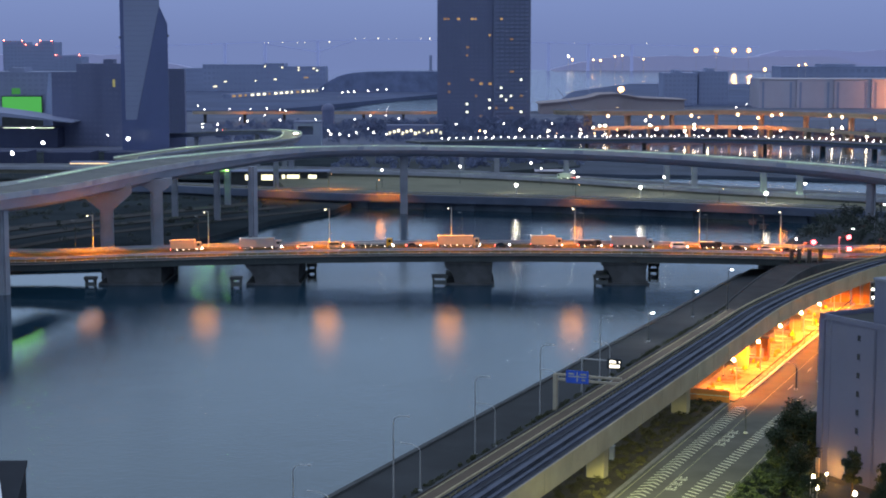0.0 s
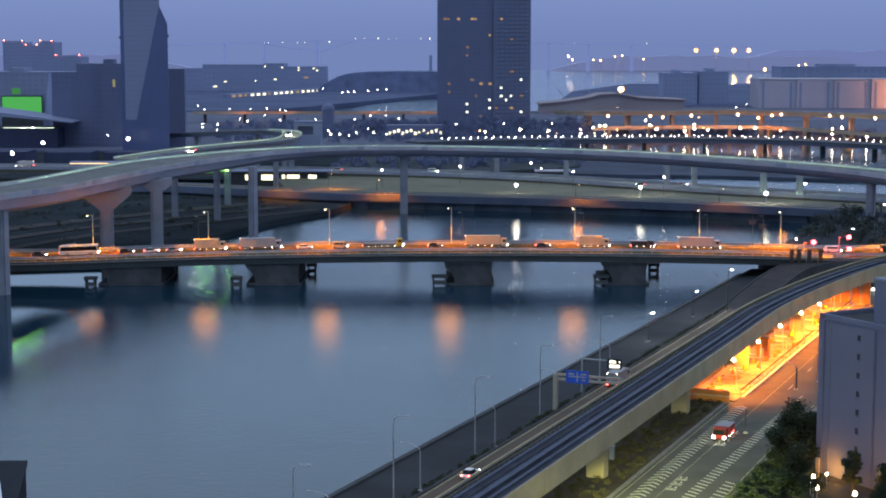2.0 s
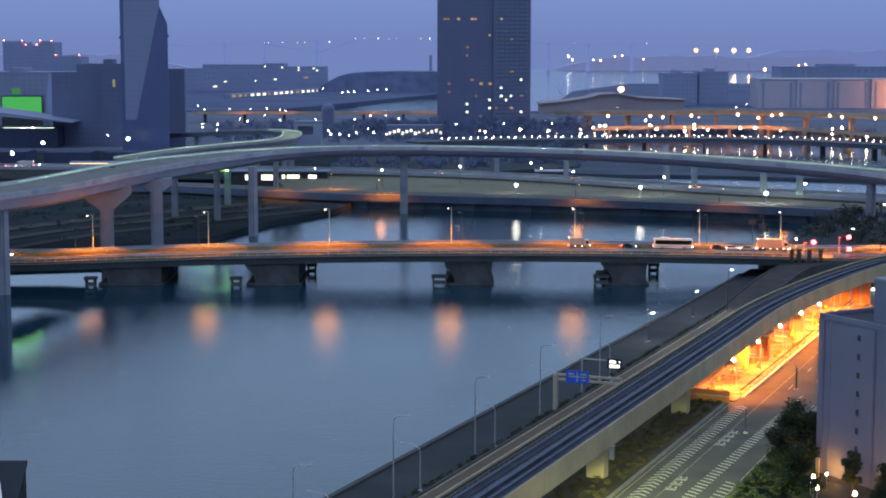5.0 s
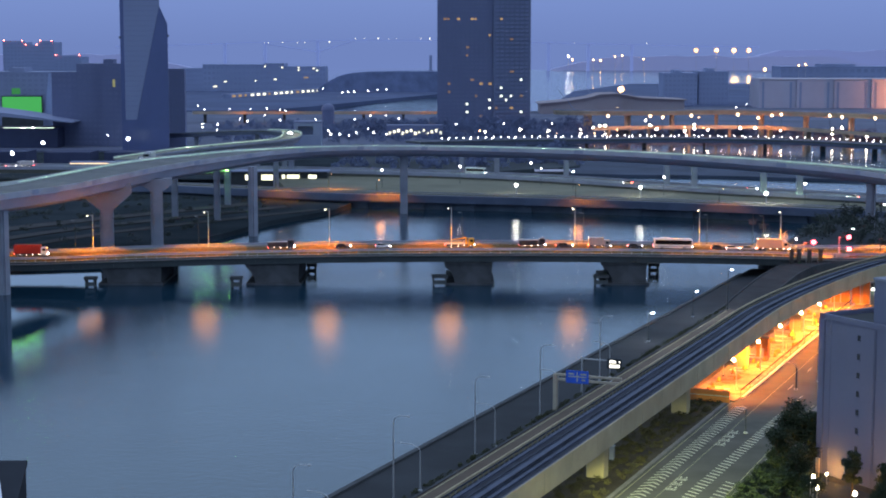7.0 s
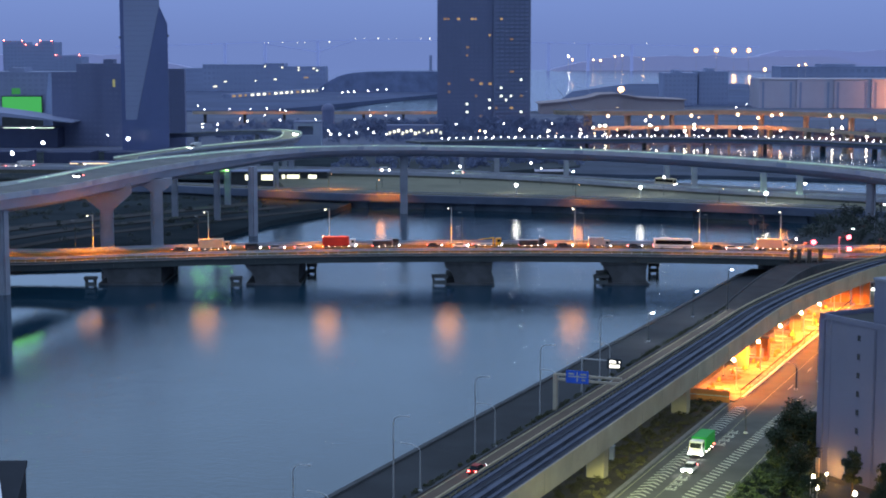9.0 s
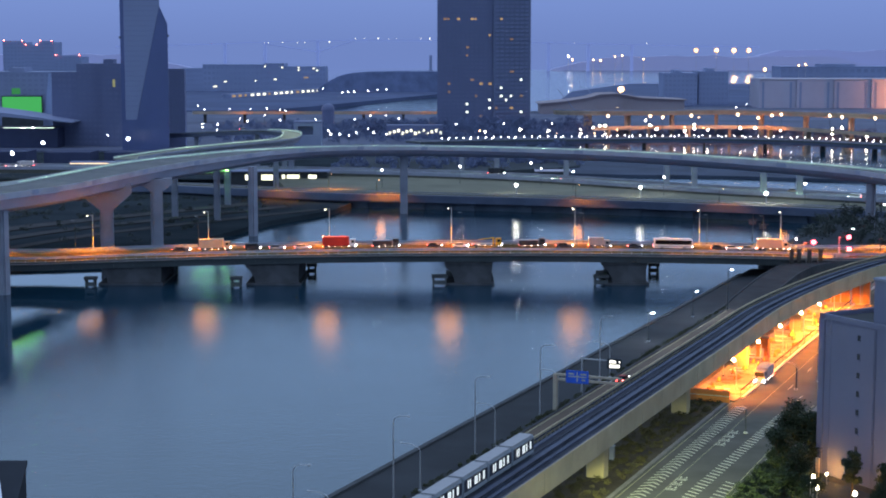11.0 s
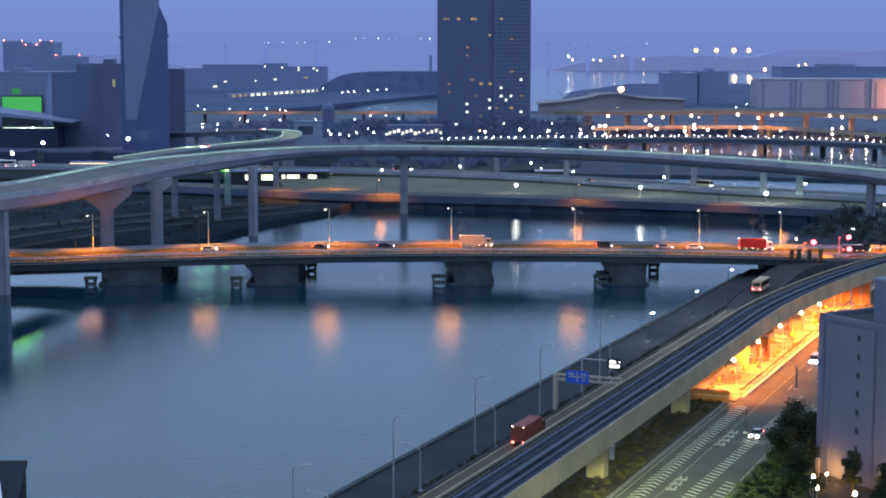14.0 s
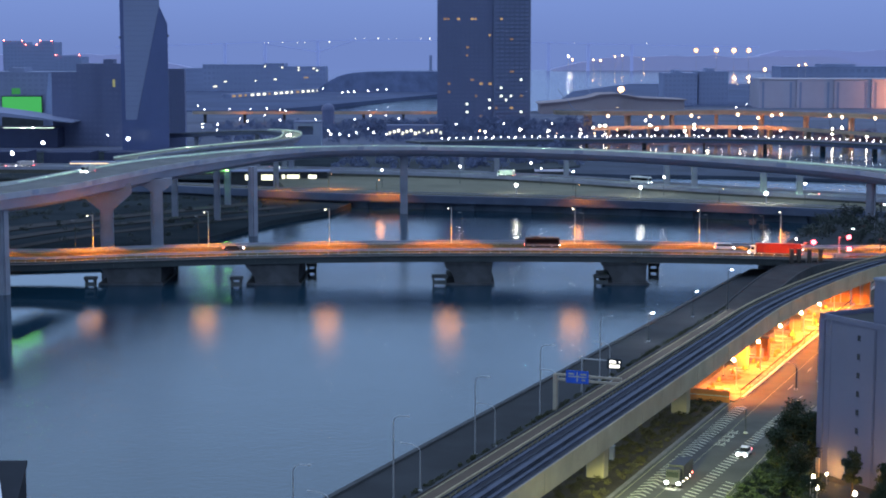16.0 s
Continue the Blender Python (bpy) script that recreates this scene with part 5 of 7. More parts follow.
prom_lamp.matrix_basis = pose(spots[0].x, spots[0].y - 8, spots[0].z)
for p in spots[1:]:
    copy_thing(prom_lamp, pose(p.x, p.y - 8, p.z))
spots = [at(PROM, 24 + k * 17)[0] for k in range(23)]
for p in spots:
    copy_thing(prom_lamp, pose(p.x + 3, p.y + 55, 2.9))

WARM_CONC = mat("warm_grey_concrete", (0.38, 0.31, 0.24), 0.85, 0.3, 0.1, 1.0)
EXPO = spline([(95, 1345, 20), (110, 1318, 20.5), (157, 1293, 21.5), (221, 1290, 22.2), (315, 1245, 21), (420, 1180, 20)], 5)
expo = empty("orange_lit_expressway", label="far expressway lit orange by sodium lamps", category="viaduct", kind="structure")
part("deck", sweep(EXPO, [(-9, -1.0), (-9, 0), (9, 0), (9, -1.0)]), WARM_CONC, expo)
part("girder", sweep(EXPO, [(-7, -1.0), (8.6, -1.0), (8.2, -3.4), (-7, -3.4)]), WARM_CONC, expo)
part("parapet", sweep(EXPO, [(8.7, 0), (9, 0), (9, 1.0), (8.7, 1.0)]), CONCRETE, expo)
for k in range(1, 11):
    p, a = at(EXPO, k * 34)
    ob = part("pier", box(-1.2, -4, -19, 1.2, 4, -3.3), WARM_CONC, expo)
    ob.matrix_basis = pose(p.x, p.y, p.z, 0, 0, a)
LOWO = spline([(112, 1272, 9), (140, 1272, 10.2), (223, 1266, 11), (262, 1245, 10.4), (312, 1206, 8.4), (400, 1130, 6)], 5)
lowo = empty("orange_lit_road", label="far harbour road lit orange", category="road", kind="structure")
part("deck", sweep(LOWO, [(-6, -1.8), (-6, 0), (6, 0), (6, -1.8)]), WARM_CONC, lowo)
part("parapet", sweep(LOWO, [(5.7, 0), (6, 0), (6, 0.9), (5.7, 0.9)]), WARM_CONC, lowo)
for k in range(10):
    p, a = at(LOWO, 12 + k * 30)
    ob = part("pier", box(-1, -4, -p.z - 1, 1, 4, -1.7), WARM_CONC, lowo)
    ob.matrix_basis = pose(p.x, p.y, p.z, 0, 0, a)
big_orange = far_lamp("street_lamp", 18.5, glow("far_mast_lamp", (1.0, 0.72, 0.42), 6.0), 0.95, "tall orange-white street lamp by the far expressway", "far expressway lamps")
part("reflector", ball((0, 0.9, 18.6), 1.35, u=8, v=5), HALO, big_orange)
small_white = far_lamp("street_lamp", 8.0, WHITE_DIM, 0.48, "small white street lamp on the far island", "island lamps")
small_orange = far_lamp("street_lamp", 7.0, ORANGE_DIM, 0.45, "small orange street lamp on the far island", "island lamps")
big_white = far_lamp("street_lamp", 12.0, glow("bright_bank_lamp", (0.88, 0.93, 1.0), 24.0), 0.95, "bright white street lamp in the dark bank", "bank lamps")
for k, (x, z) in enumerate(((121, 19.2), (152, 19.2), (161, 18.4), (182, 19.6), (216, 20.4), (231, 18.0), (241, 19.6), (248, 20.4), (283, 19.6), (291, 18.8), (312, 18.4))):
    m = pose(x, 1245 - max(0, x - 280) * 0.6, z - 18.5)
    if k == 0:
        big_orange.matrix_basis = m
    else:
        copy_thing(big_orange, m)
    if k not in (2, 5, 9):
        point("far_sodium_light", x, 1246 - max(0, x - 280) * 0.6, z - 2.0, 13000, (1.0, 0.28, 0.05), 0.6, 140, 0.3).rotation_euler = (radians(30), 0, 0)
small_white.matrix_basis, small_orange.matrix_basis = pose(-294, 1442, 3), pose(137, 1819, 3)
for x, y in ((-224, 1134), (-245, 1567), (-245, 1699), (-224, 1594), (-194, 1279), (-184, 1297), (-176, 1243), (-172, 1297), (-160, 1202), (-202, 1609), (-182, 1609), (-168, 1623), (-153, 1594), (-145, 1567), (-154, 1465), (-131, 1366), (-167, 1397), (-155, 1345), (-104, 1387), (-72, 1387), (-36, 1387), (-23, 1261), (-54, 1226), (-48, 1171), (-76, 1148), (-81, 1202), (-70, 1148), (-63, 1134), (-60, 1171), (-38, 1148), (1, 1387), (10, 1297)):
    copy_thing(small_white, pose(x, y, 3))
for k, (x, y) in enumerate(((42, 1340), (47, 1306), (83, 1366), (84, 1306), (155, 1819), (165, 1895), (171, 1748), (191, 1875), (184, 1765), (190, 1783), (256, 1890), (216, 1875), (242, 1890), (203, 1477), (233, 1442), (217, 1442), (-62, 1454), (-49, 1454), (171, 1668), (285, 1653), (309, 1732))):
    copy_thing(small_orange if k > 3 and k % 3 == 0 else small_white, pose(x, y, 3))
road_white = far_lamp("street_lamp", 8.0, glow("far_road_lamp", (1.0, 0.82, 0.6), 22.0), 0.8, "warm white street lamp on the harbour road", "harbour road lamps")
road_white.matrix_basis = pose(231, 1256, 2)
# lamps along the low harbour road: place along it and height of the bulb
for k, (x, z) in enumerate(((27, 8), (31, 7.3), (57, 9), (78, 8), (84, 6.5), (102, 9.4), (102, 5.8), (111, 10.5), (112, 6.3), (116, 11.8), (120, 11.8), (120, 5.5), (129, 8.8), (150, 15.6), (153, 12.2), (158, 9.3), (179, 10.9), (179, 8.0), (186, 12.6), (186, 9.7), (193, 10.1), (196, 8.4), (220, 10.1), (250, 8.4), (272, 8.8), (284, 10.1), (284, 6.7), (290, 11.4), (290, 8.4), (297, 8.0), (306, 5.1))):
    copy_thing(road_white if k % 4 else small_orange, pose(x, 1256 - max(0, x - 250) * 0.55, z - (8.0 if k % 4 else 7.0)))
for k, (x, y, z) in enumerate(((-235, 996, 2), (-228, 897, 2), (-193, 1040, 2), (-174, 939, 2), (-152, 1010, 2), (-165, 980, 2))):
    if k == 0:
        big_white.matrix_basis = pose(x, y, z)
    else:
        copy_thing(big_white if k < 3 else small_white, pose(x, y, z))
# lamps over the inner canal
for x, y, h in ((32, 738.5, 10.3), (85, 727, 10.2), (132, 690, 10.8)):
    e = empty("canal_lamp", pose(x, y, 0), "bright white mast lamp beside the low bridge", "lamp", "canal lamps")
    part("mast", rod((0, 0, 5.9), (0, 0, h), 0.2, 0.14), STEEL, e)
    part("bulb", ball((0, 0, h), 0.7), WHITE_FAR, e)
    point("mast_light", x, y, h + 1.0, 9000, (1.0, 0.98, 0.68), 0.5, 150, 0.3).rotation_euler = (radians(20), 0, 0)
    point("canal_light", x, y - 1.2, h, 300, (1.0, 1.0, 0.65), 1.8, 74, 0.2).rotation_euler = (radians(-50), 0, 0)
c_lamp = street_lamp(pose(-29, 737, 6.1, 0, 0, -60), 6.5, 2.6, SODIUM, "sodium lamp on the service road", "service road lamps", 0.22, paint=GIRDER_DARK)
for x, y in ((56, 713), (113, 691), (-75, 758), (-52, 770)):
    copy_thing(c_lamp, pose(x, y, 6.1, 0, 0, -60))
for x, y in ((-29, 737), (56, 713), (113, 691), (-75, 758), (-52, 770)):
    point("service_light", x + 2.4, y - 4.2, 12.5, 20000 if x < 0 else 13000, ORANGE, 0.5, 140)
# unseen spots added for the orange reflections in the inner canal
for x, y in ((-27, 729), (57, 711), (139, 688)):
    point("canal_streak_spot", x, y, 9.5, 620, (1.0, 0.33, 0.0), 1.9, 74, 0.2).rotation_euler = (radians(-50), 0, 0)
e = empty("shop_front", label="warm lit shop front on the far island", category="building")
part("wall", box(-42, 1256, 2, 0, 1270, 12), TOWER_HAZED, e)
for k in range(13):
    part("lit_window", box(-40 + k * 3.1, 1255.7, 5 + (k * 7 % 3), -38.2 + k * 3.1, 1255.95, 7.2 + (k * 7 % 3)), LIT_WHITE, e)

# island expressway under sodium lamps
ISLE = [Vector((x, 1500, 12.2)) for x in range(-220, 1, 20)]
isle = empty("island_expressway", label="low island expressway under sodium lamps", category="viaduct", kind="structure")
part("deck", sweep(ISLE, [(-7, -1.6), (-7, 0), (7, 0), (7, -1.6)]), WARM_CONC, isle)
part("parapet", sweep(ISLE, [(7, -1.6), (7.3, -1.6), (7.3, 1.0), (7, 1.0)]), WARM_CONC, isle)
for x in range(-210, 0, 35):
    part("pier", box(x - 1, 1497, 2, x + 1, 1503, 10.6), CONCRETE_DARK, isle)
for x in (-175, -140, -60, -12):
    point("isle_sodium_light", x, 1485, 17, 3000, (1.0, 0.3, 0.06), 0.6)
term = empty("terminal_shed", label="pale low terminal with a swept roof on the harbour edge", category="shed")
part("terminal_wall", slab([(97, 3), (97, 12.5), (122, 15), (144, 18.2), (156, 21.8), (173, 22.4), (195, 18.4), (240, 16.4), (240, 3)], 1690, 50), mat("warm_grey_panel", (0.29, 0.25, 0.275), 0.8, 0.2, 0.03, 0.3), term)
part("terminal_roof", slab([(95, 12.5), (122, 15), (144, 18.2), (156, 21.8), (173, 22.4), (195, 18.4), (242, 16.4), (242, 17.3), (195, 19.4), (173, 23.4), (156, 22.8), (144, 19.2), (122, 16), (95, 13.5)], 1687, 56), MATS["warm_grey_panel"], term)

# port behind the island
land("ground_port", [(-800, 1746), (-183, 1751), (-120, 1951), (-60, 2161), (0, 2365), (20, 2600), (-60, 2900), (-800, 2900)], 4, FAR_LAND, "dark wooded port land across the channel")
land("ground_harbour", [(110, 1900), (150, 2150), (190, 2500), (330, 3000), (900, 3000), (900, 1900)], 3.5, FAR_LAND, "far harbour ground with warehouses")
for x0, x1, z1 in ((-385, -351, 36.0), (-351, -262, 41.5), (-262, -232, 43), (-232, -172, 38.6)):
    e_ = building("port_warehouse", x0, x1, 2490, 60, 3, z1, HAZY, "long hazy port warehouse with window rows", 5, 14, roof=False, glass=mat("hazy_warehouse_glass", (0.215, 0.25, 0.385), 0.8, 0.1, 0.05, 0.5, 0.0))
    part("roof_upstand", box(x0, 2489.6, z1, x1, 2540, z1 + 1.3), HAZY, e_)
    for xw, zw, w in ((-333, 10, 2.6), (-318, 17, 1.4), (-260, 39, 1.0), (-235, 37.5, 1.5), (-211, 37.3, 1.1), (-211, 33.6, 1.1), (-184, 33.3, 1.6), (-189, 36.6, 1.1), (-274, 18, 1.0), (-245, 20.5, 1.8), (-200, 23, 3.2)):
        if x0 <= xw < x1:
            part("lit_window", box(xw - w, 2489.4, zw, xw + w, 2489.8, zw + 1.6), LIT_WHITE if w < 3 else LIT, e_)
# it runs along the quay, away from the eye
quay_shed = empty("quay_shed", pose(-280, 2172, 4, 0, 0, 72.0), "long low quay shed with a row of lit bays", "shed")
part("shed_wall", box(-4, -12, 0, 318, -1.5, 4.4), HAZY, quay_shed)
part("shed_roof", box(-5, -12.2, 4.4, 319, 0.6, 5.0), HAZE_BLOCK, quay_shed)
for k in range(17):
    part("lit_bay", box(k * 19.0, -12.4, 0.9, k * 19.0 + (5 if k % 4 == 2 else 9), -12.05, 3.6), LIT_WHITE if k > 2 and k % 5 != 1 else LIT, quay_shed, "bright lit bay")
port_lamp = far_lamp("street_lamp", 6.0, WHITE_DIM, 0.75, "white lamp on the port quay", "port lamps")
for k, (x, y) in enumerate(((-169, 2400), (-131, 2212), (-125, 2238), (-117, 2238), (-101, 2293), (-89, 2322), (-78, 2351))):
    if k:
        copy_thing(port_lamp, pose(x, y, 4))
    else:
        port_lamp.matrix_basis = pose(x, y, 4)
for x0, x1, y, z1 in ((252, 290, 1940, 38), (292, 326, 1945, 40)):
    building("warehouse", x0, x1, y, 50, 2, z1, HAZY, "hazy harbour warehouse block", 7, 8, glass=HAZY_GLASS)
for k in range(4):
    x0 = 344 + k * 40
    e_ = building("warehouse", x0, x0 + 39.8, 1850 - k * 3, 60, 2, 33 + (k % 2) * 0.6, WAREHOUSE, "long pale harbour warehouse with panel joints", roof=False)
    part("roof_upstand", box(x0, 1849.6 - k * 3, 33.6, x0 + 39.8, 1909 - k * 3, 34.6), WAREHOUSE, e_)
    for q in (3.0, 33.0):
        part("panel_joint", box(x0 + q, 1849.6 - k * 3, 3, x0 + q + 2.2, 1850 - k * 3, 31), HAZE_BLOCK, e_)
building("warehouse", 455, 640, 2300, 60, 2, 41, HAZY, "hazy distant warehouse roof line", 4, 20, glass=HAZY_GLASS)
for x, y, z, r in ((251, 2400, 9, 2.3), (355, 1880, 44, 1.3), (487, 2290, 45, 1.1), (478, 2290, 44, 1.0)):
    e = empty("floodlight_mast", pose(x, y, 0), "bright warm floodlight on a mast", "floodlight", "harbour floodlights")
    part("mast", rod((0, 0, 2), (0, 0, z), 0.3, 0.2), STEEL, e)
    part("lamp_head", ball((0, 0, z), r), ORANGE_FAR, e)
    part("reflector", ball((0, r * 1.3, z), r * 1.7), HALO, e)
    # a ring of small glowing balls imitates the big floodlight's glare
    if r > 2:
        for k in range(7):
            q = k * 0.9
            part("lamp_head", ball((3.6 * math.cos(q), 0, z + 3.4 * math.sin(q)), 0.9), ORANGE_DIM, e)
for x in (665, 718, 764, 803):
    e = empty("floodlight_mast", pose(x, 4480, 0), "bright warm floodlight on a mast", "floodlight", "harbour floodlights")
    part("mast", rod((0, 0, 0), (0, 0, 57), 0.5, 0.3), HAZE_BLOCK, e)
    part("lamp_head", ball((0, 0, 57), 3.6 if x > 700 else 2.4), ORANGE_FAR, e)
    part("reflector", ball((0, 4, 57), 7.0), HALO, e)
    point("floodlight", x, 4470, 57, 70000, (1.0, 0.5, 0.2), 4)

# floodlight beyond the view, added to turn the end warehouse orange
for x in (492,):
    e = empty("yard_floodlight", pose(x, 1800, 0), "unseen sodium floodlight added by the end warehouse", "floodlight", "harbour floodlights")
    part("mast", rod((0, 0, 0), (0, 0, 24), 0.25, 0.18, 6), GIRDER_DARK, e)
    part("lamp_head", ball((0, 0, 24), 0.8), ORANGE_FAR, e)
    point("warehouse_light", x + 6, 1822, 18, 60000, (1.0, 0.33, 0.05), 1.0)
for x, y in ((42.7, 822), (45.7, 788), (59, 767), (-28, 777), (96, 735), (150, 700), (8, 800)):
    copy_thing(small_white, pose(x, y, 6))

# wooded edges
rng = random.Random(31)
# blue haze is painted into the hill's colour
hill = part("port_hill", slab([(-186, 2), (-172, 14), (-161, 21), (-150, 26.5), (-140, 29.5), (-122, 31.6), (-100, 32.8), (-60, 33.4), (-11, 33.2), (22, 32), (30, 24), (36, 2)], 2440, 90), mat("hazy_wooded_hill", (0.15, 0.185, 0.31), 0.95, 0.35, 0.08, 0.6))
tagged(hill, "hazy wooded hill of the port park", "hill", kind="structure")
cl = []
for k in range(520):
    x, y = rng.uniform(-180, 120), rng.uniform(1190, 1420)
    cl.append((x, y, rng.uniform(3, 9), rng.uniform(2.5, 5)))
for k in range(380):
    x = rng.uniform(-60, 330)
    cl.append((x, 1275 + rng.uniform(0, 40) - max(0, x - 250) * 0.4, rng.uniform(3, 15 if x < 110 else 7), rng.uniform(2.5, 4.5)))
for k in range(170):
    x = rng.uniform(-60, 80)
    cl.append((x, rng.uniform(935, 1090) + max(0, x - 20) * 0.7, rng.uniform(2.5, 7), rng.uniform(2.0, 3.6)))
# leaf colour carries the haze of the distance
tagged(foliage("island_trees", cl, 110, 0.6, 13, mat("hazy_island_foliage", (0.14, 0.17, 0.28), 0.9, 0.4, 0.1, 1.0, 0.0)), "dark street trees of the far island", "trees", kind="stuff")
e = empty("lighthouse_chimney", pose(-18, 2500, 0), "slender dark port chimney", "chimney")
part("shaft", rod((0, 0, 3), (0, 0, 56), 2.6, 1.8, 10), HAZE_BLOCK, e)
part("base_block", box(-5, -4, 3, 5, 4, 34), HAZE_BLOCK, e)
for x, y, h in ((92, 2300, 20), (112, 1420, 26), (130, 1800, 25), (160, 1800, 28)):
    e = empty("harbour_crane", pose(x, y, 0), "thin dark harbour crane jib", "crane", "harbour cranes")
    part("mast", rod((0, 0, 0), (0, 0, h * 0.6), 0.7, 0.5), HAZE_BLOCK, e)
    part("jib", rod((0, 0, h * 0.55), (-h * 0.35, 0, h), 0.4, 0.25), HAZE_BLOCK, e)
house = empty("control_house", label="blue-grey control house with a dark opening behind the expressway", category="building")
part("side_wall", box(-84.5, 960, 8, -82.4, 972, 27.5), HAZE_BLOCK, house)
part("side_wall", box(-73.4, 960, 8, -69.0, 972, 27.5), HAZE_BLOCK, house)
part("lintel", box(-82.4, 960, 25.4, -73.4, 972, 27.5), HAZE_BLOCK, house)
part("sill_wall", box(-82.4, 960, 8, -73.4, 972, 20.4), HAZE_BLOCK, house)
part("back_panel", box(-82.4, 964, 20.4, -73.4, 972, 25.4), TOWER_HAZED, house, "dark recessed opening")
part("roof_edge", box(-85, 959.6, 27.5, -68.5, 972.4, 28.1), TOWER_HAZED, house)
e = empty("domed_pavilion", pose(-98, 1450, 3), "small dark domed pavilion", "pavilion")
part("drum", rod((0, 0, 0), (0, 0, 13.5), 5.2, 5.2, 12), TOWER_HAZED, e)
part("dome", ball((0, 0, 13.5), 5.6, sz=0.9, u=12, v=8), TOWER_HAZED, e)

# distance with haze put into its colour and a faint glow of its own
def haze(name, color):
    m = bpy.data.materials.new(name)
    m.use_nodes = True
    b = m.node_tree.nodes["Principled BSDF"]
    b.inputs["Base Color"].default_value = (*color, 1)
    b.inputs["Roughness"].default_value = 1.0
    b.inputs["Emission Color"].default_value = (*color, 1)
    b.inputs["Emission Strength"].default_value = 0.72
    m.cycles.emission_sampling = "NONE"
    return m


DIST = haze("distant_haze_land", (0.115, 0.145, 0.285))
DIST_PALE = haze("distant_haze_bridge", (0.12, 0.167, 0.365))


def ridge(name, x0, x1, y, base, peak, seed, label):
    rng = random.Random(seed)
    bm = bmesh.new()
    n = 46
    up, dn = [], []
    for k in range(n + 1):
        x = x0 + (x1 - x0) * k / n
        h = (base + (peak - base) * (0.5 + 0.5 * noise.noise((k * 0.21, seed, 0)))) * min(1, (k + 0.3) / 8, (n - k + 0.3) / 8) + rng.uniform(0, 2)
        up.append([bm.verts.new((x, y + d, h)) for d in (0, 60)])
        dn.append([bm.verts.new((x, y + d, -1)) for d in (0, 60)])
    for k in range(n):
        for a, b in ((dn, up),):
            bm.faces.new((a[k][0], a[k + 1][0], b[k + 1][0], b[k][0]))
            bm.faces.new((a[k][1], a[k + 1][1], b[k + 1][1], b[k][1]))
        bm.faces.new((up[k][0], up[k + 1][0], up[k + 1][1], up[k][1]))
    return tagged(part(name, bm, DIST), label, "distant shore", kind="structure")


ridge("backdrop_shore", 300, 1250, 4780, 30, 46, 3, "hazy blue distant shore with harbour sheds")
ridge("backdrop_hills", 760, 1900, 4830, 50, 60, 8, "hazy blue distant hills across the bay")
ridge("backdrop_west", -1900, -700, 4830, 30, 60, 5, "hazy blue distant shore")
far_br = empty("backdrop_bay_bridge", label="hazy distant bay bridge with truss spans", category="bridge", kind="structure")
BAY = [Vector((x, 4700, 77 + 9 * math.exp(-((x + 170) / 330) ** 2) - 12 * max(0, (-x - 500) / 500) - 9 * max(0, (x - 300) / 500))) for x in range(-900, 900, 30)]
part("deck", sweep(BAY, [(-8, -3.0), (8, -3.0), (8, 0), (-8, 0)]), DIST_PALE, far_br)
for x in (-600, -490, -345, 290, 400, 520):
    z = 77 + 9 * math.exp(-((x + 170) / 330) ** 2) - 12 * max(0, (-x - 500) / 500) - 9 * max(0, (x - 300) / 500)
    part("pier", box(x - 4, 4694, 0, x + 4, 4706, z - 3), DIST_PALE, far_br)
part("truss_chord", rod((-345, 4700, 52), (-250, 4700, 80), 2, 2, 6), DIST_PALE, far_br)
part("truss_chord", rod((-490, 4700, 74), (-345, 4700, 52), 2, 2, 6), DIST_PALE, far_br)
BR_L = glow("distant_bridge_lamp", (1.0, 0.95, 0.7), 1.3)
for x in (-490, -480, -440, -400, -380, -312, -240, -215, -178, -150, -128, -60, -36, 360, 560):
    part("bridge_lamp", ball((x, 4690, 84 + 5 * math.exp(-((x + 170) / 330) ** 2) - (9 if x < -300 or x > 200 else 0)), 2.0 if x in (-312, -178, -36) else 1.1), BR_L, far_br)
for x, z in ((350, 40), (480, 38), (500, 42), (420, 30), (440, 29), (560, 33), (360, 31)):
    e = empty("harbour_lamp", pose(x, 4760, 0), "tiny distant harbour lamp", "lamp", "distant lamps")
    part("mast", rod((0, 0, 0), (0, 0, z), 0.5, 0.4, 5), STEEL, e)
    part("bulb", ball((0, 0, z), 1.8 if x != 350 else 2.6), ORANGE_FAR if x != 350 else WHITE_FAR, e)

# ---- vehicles ----
PAINT = {
    "white": mat("white_vehicle_paint", (0.72, 0.72, 0.70), 0.62, 0.08, 0.6, 5.0, 0.0),
    # cream with sodium orange in its colour, also for lamplit white lorries
    "cream": mat("sodium_tinted_cream_paint", (0.5, 0.38, 0.25), 0.62, 0.1, 0.6, 5.0, 0.0),
    "grey": mat("grey_vehicle_paint", (0.30, 0.30, 0.31), 0.62, 0.12, 0.6, 5.0, 0.0),
    "silver": mat("silver_vehicle_paint", (0.45, 0.46, 0.48), 0.62, 0.1, 0.6, 5.0, 0.0, 0.4),
    "dark": mat("dark_vehicle_paint", (0.03, 0.033, 0.045), 0.62, 0.2, 0.6, 5.0, 0.0),
    "red": mat("red_vehicle_paint", (0.32, 0.028, 0.022), 0.62, 0.15, 0.6, 5.0, 0.0),
    "maroon": mat("red_brown_vehicle_paint", (0.22, 0.06, 0.04), 0.62, 0.15, 0.6, 5.0, 0.0),
    "yellow": mat("yellow_vehicle_paint", (0.6, 0.32, 0.03), 0.62, 0.12, 0.6, 5.0, 0.0),
    "green": mat("green_vehicle_paint", (0.02, 0.35, 0.05), 0.62, 0.12, 0.6, 5.0, 0.0),
}
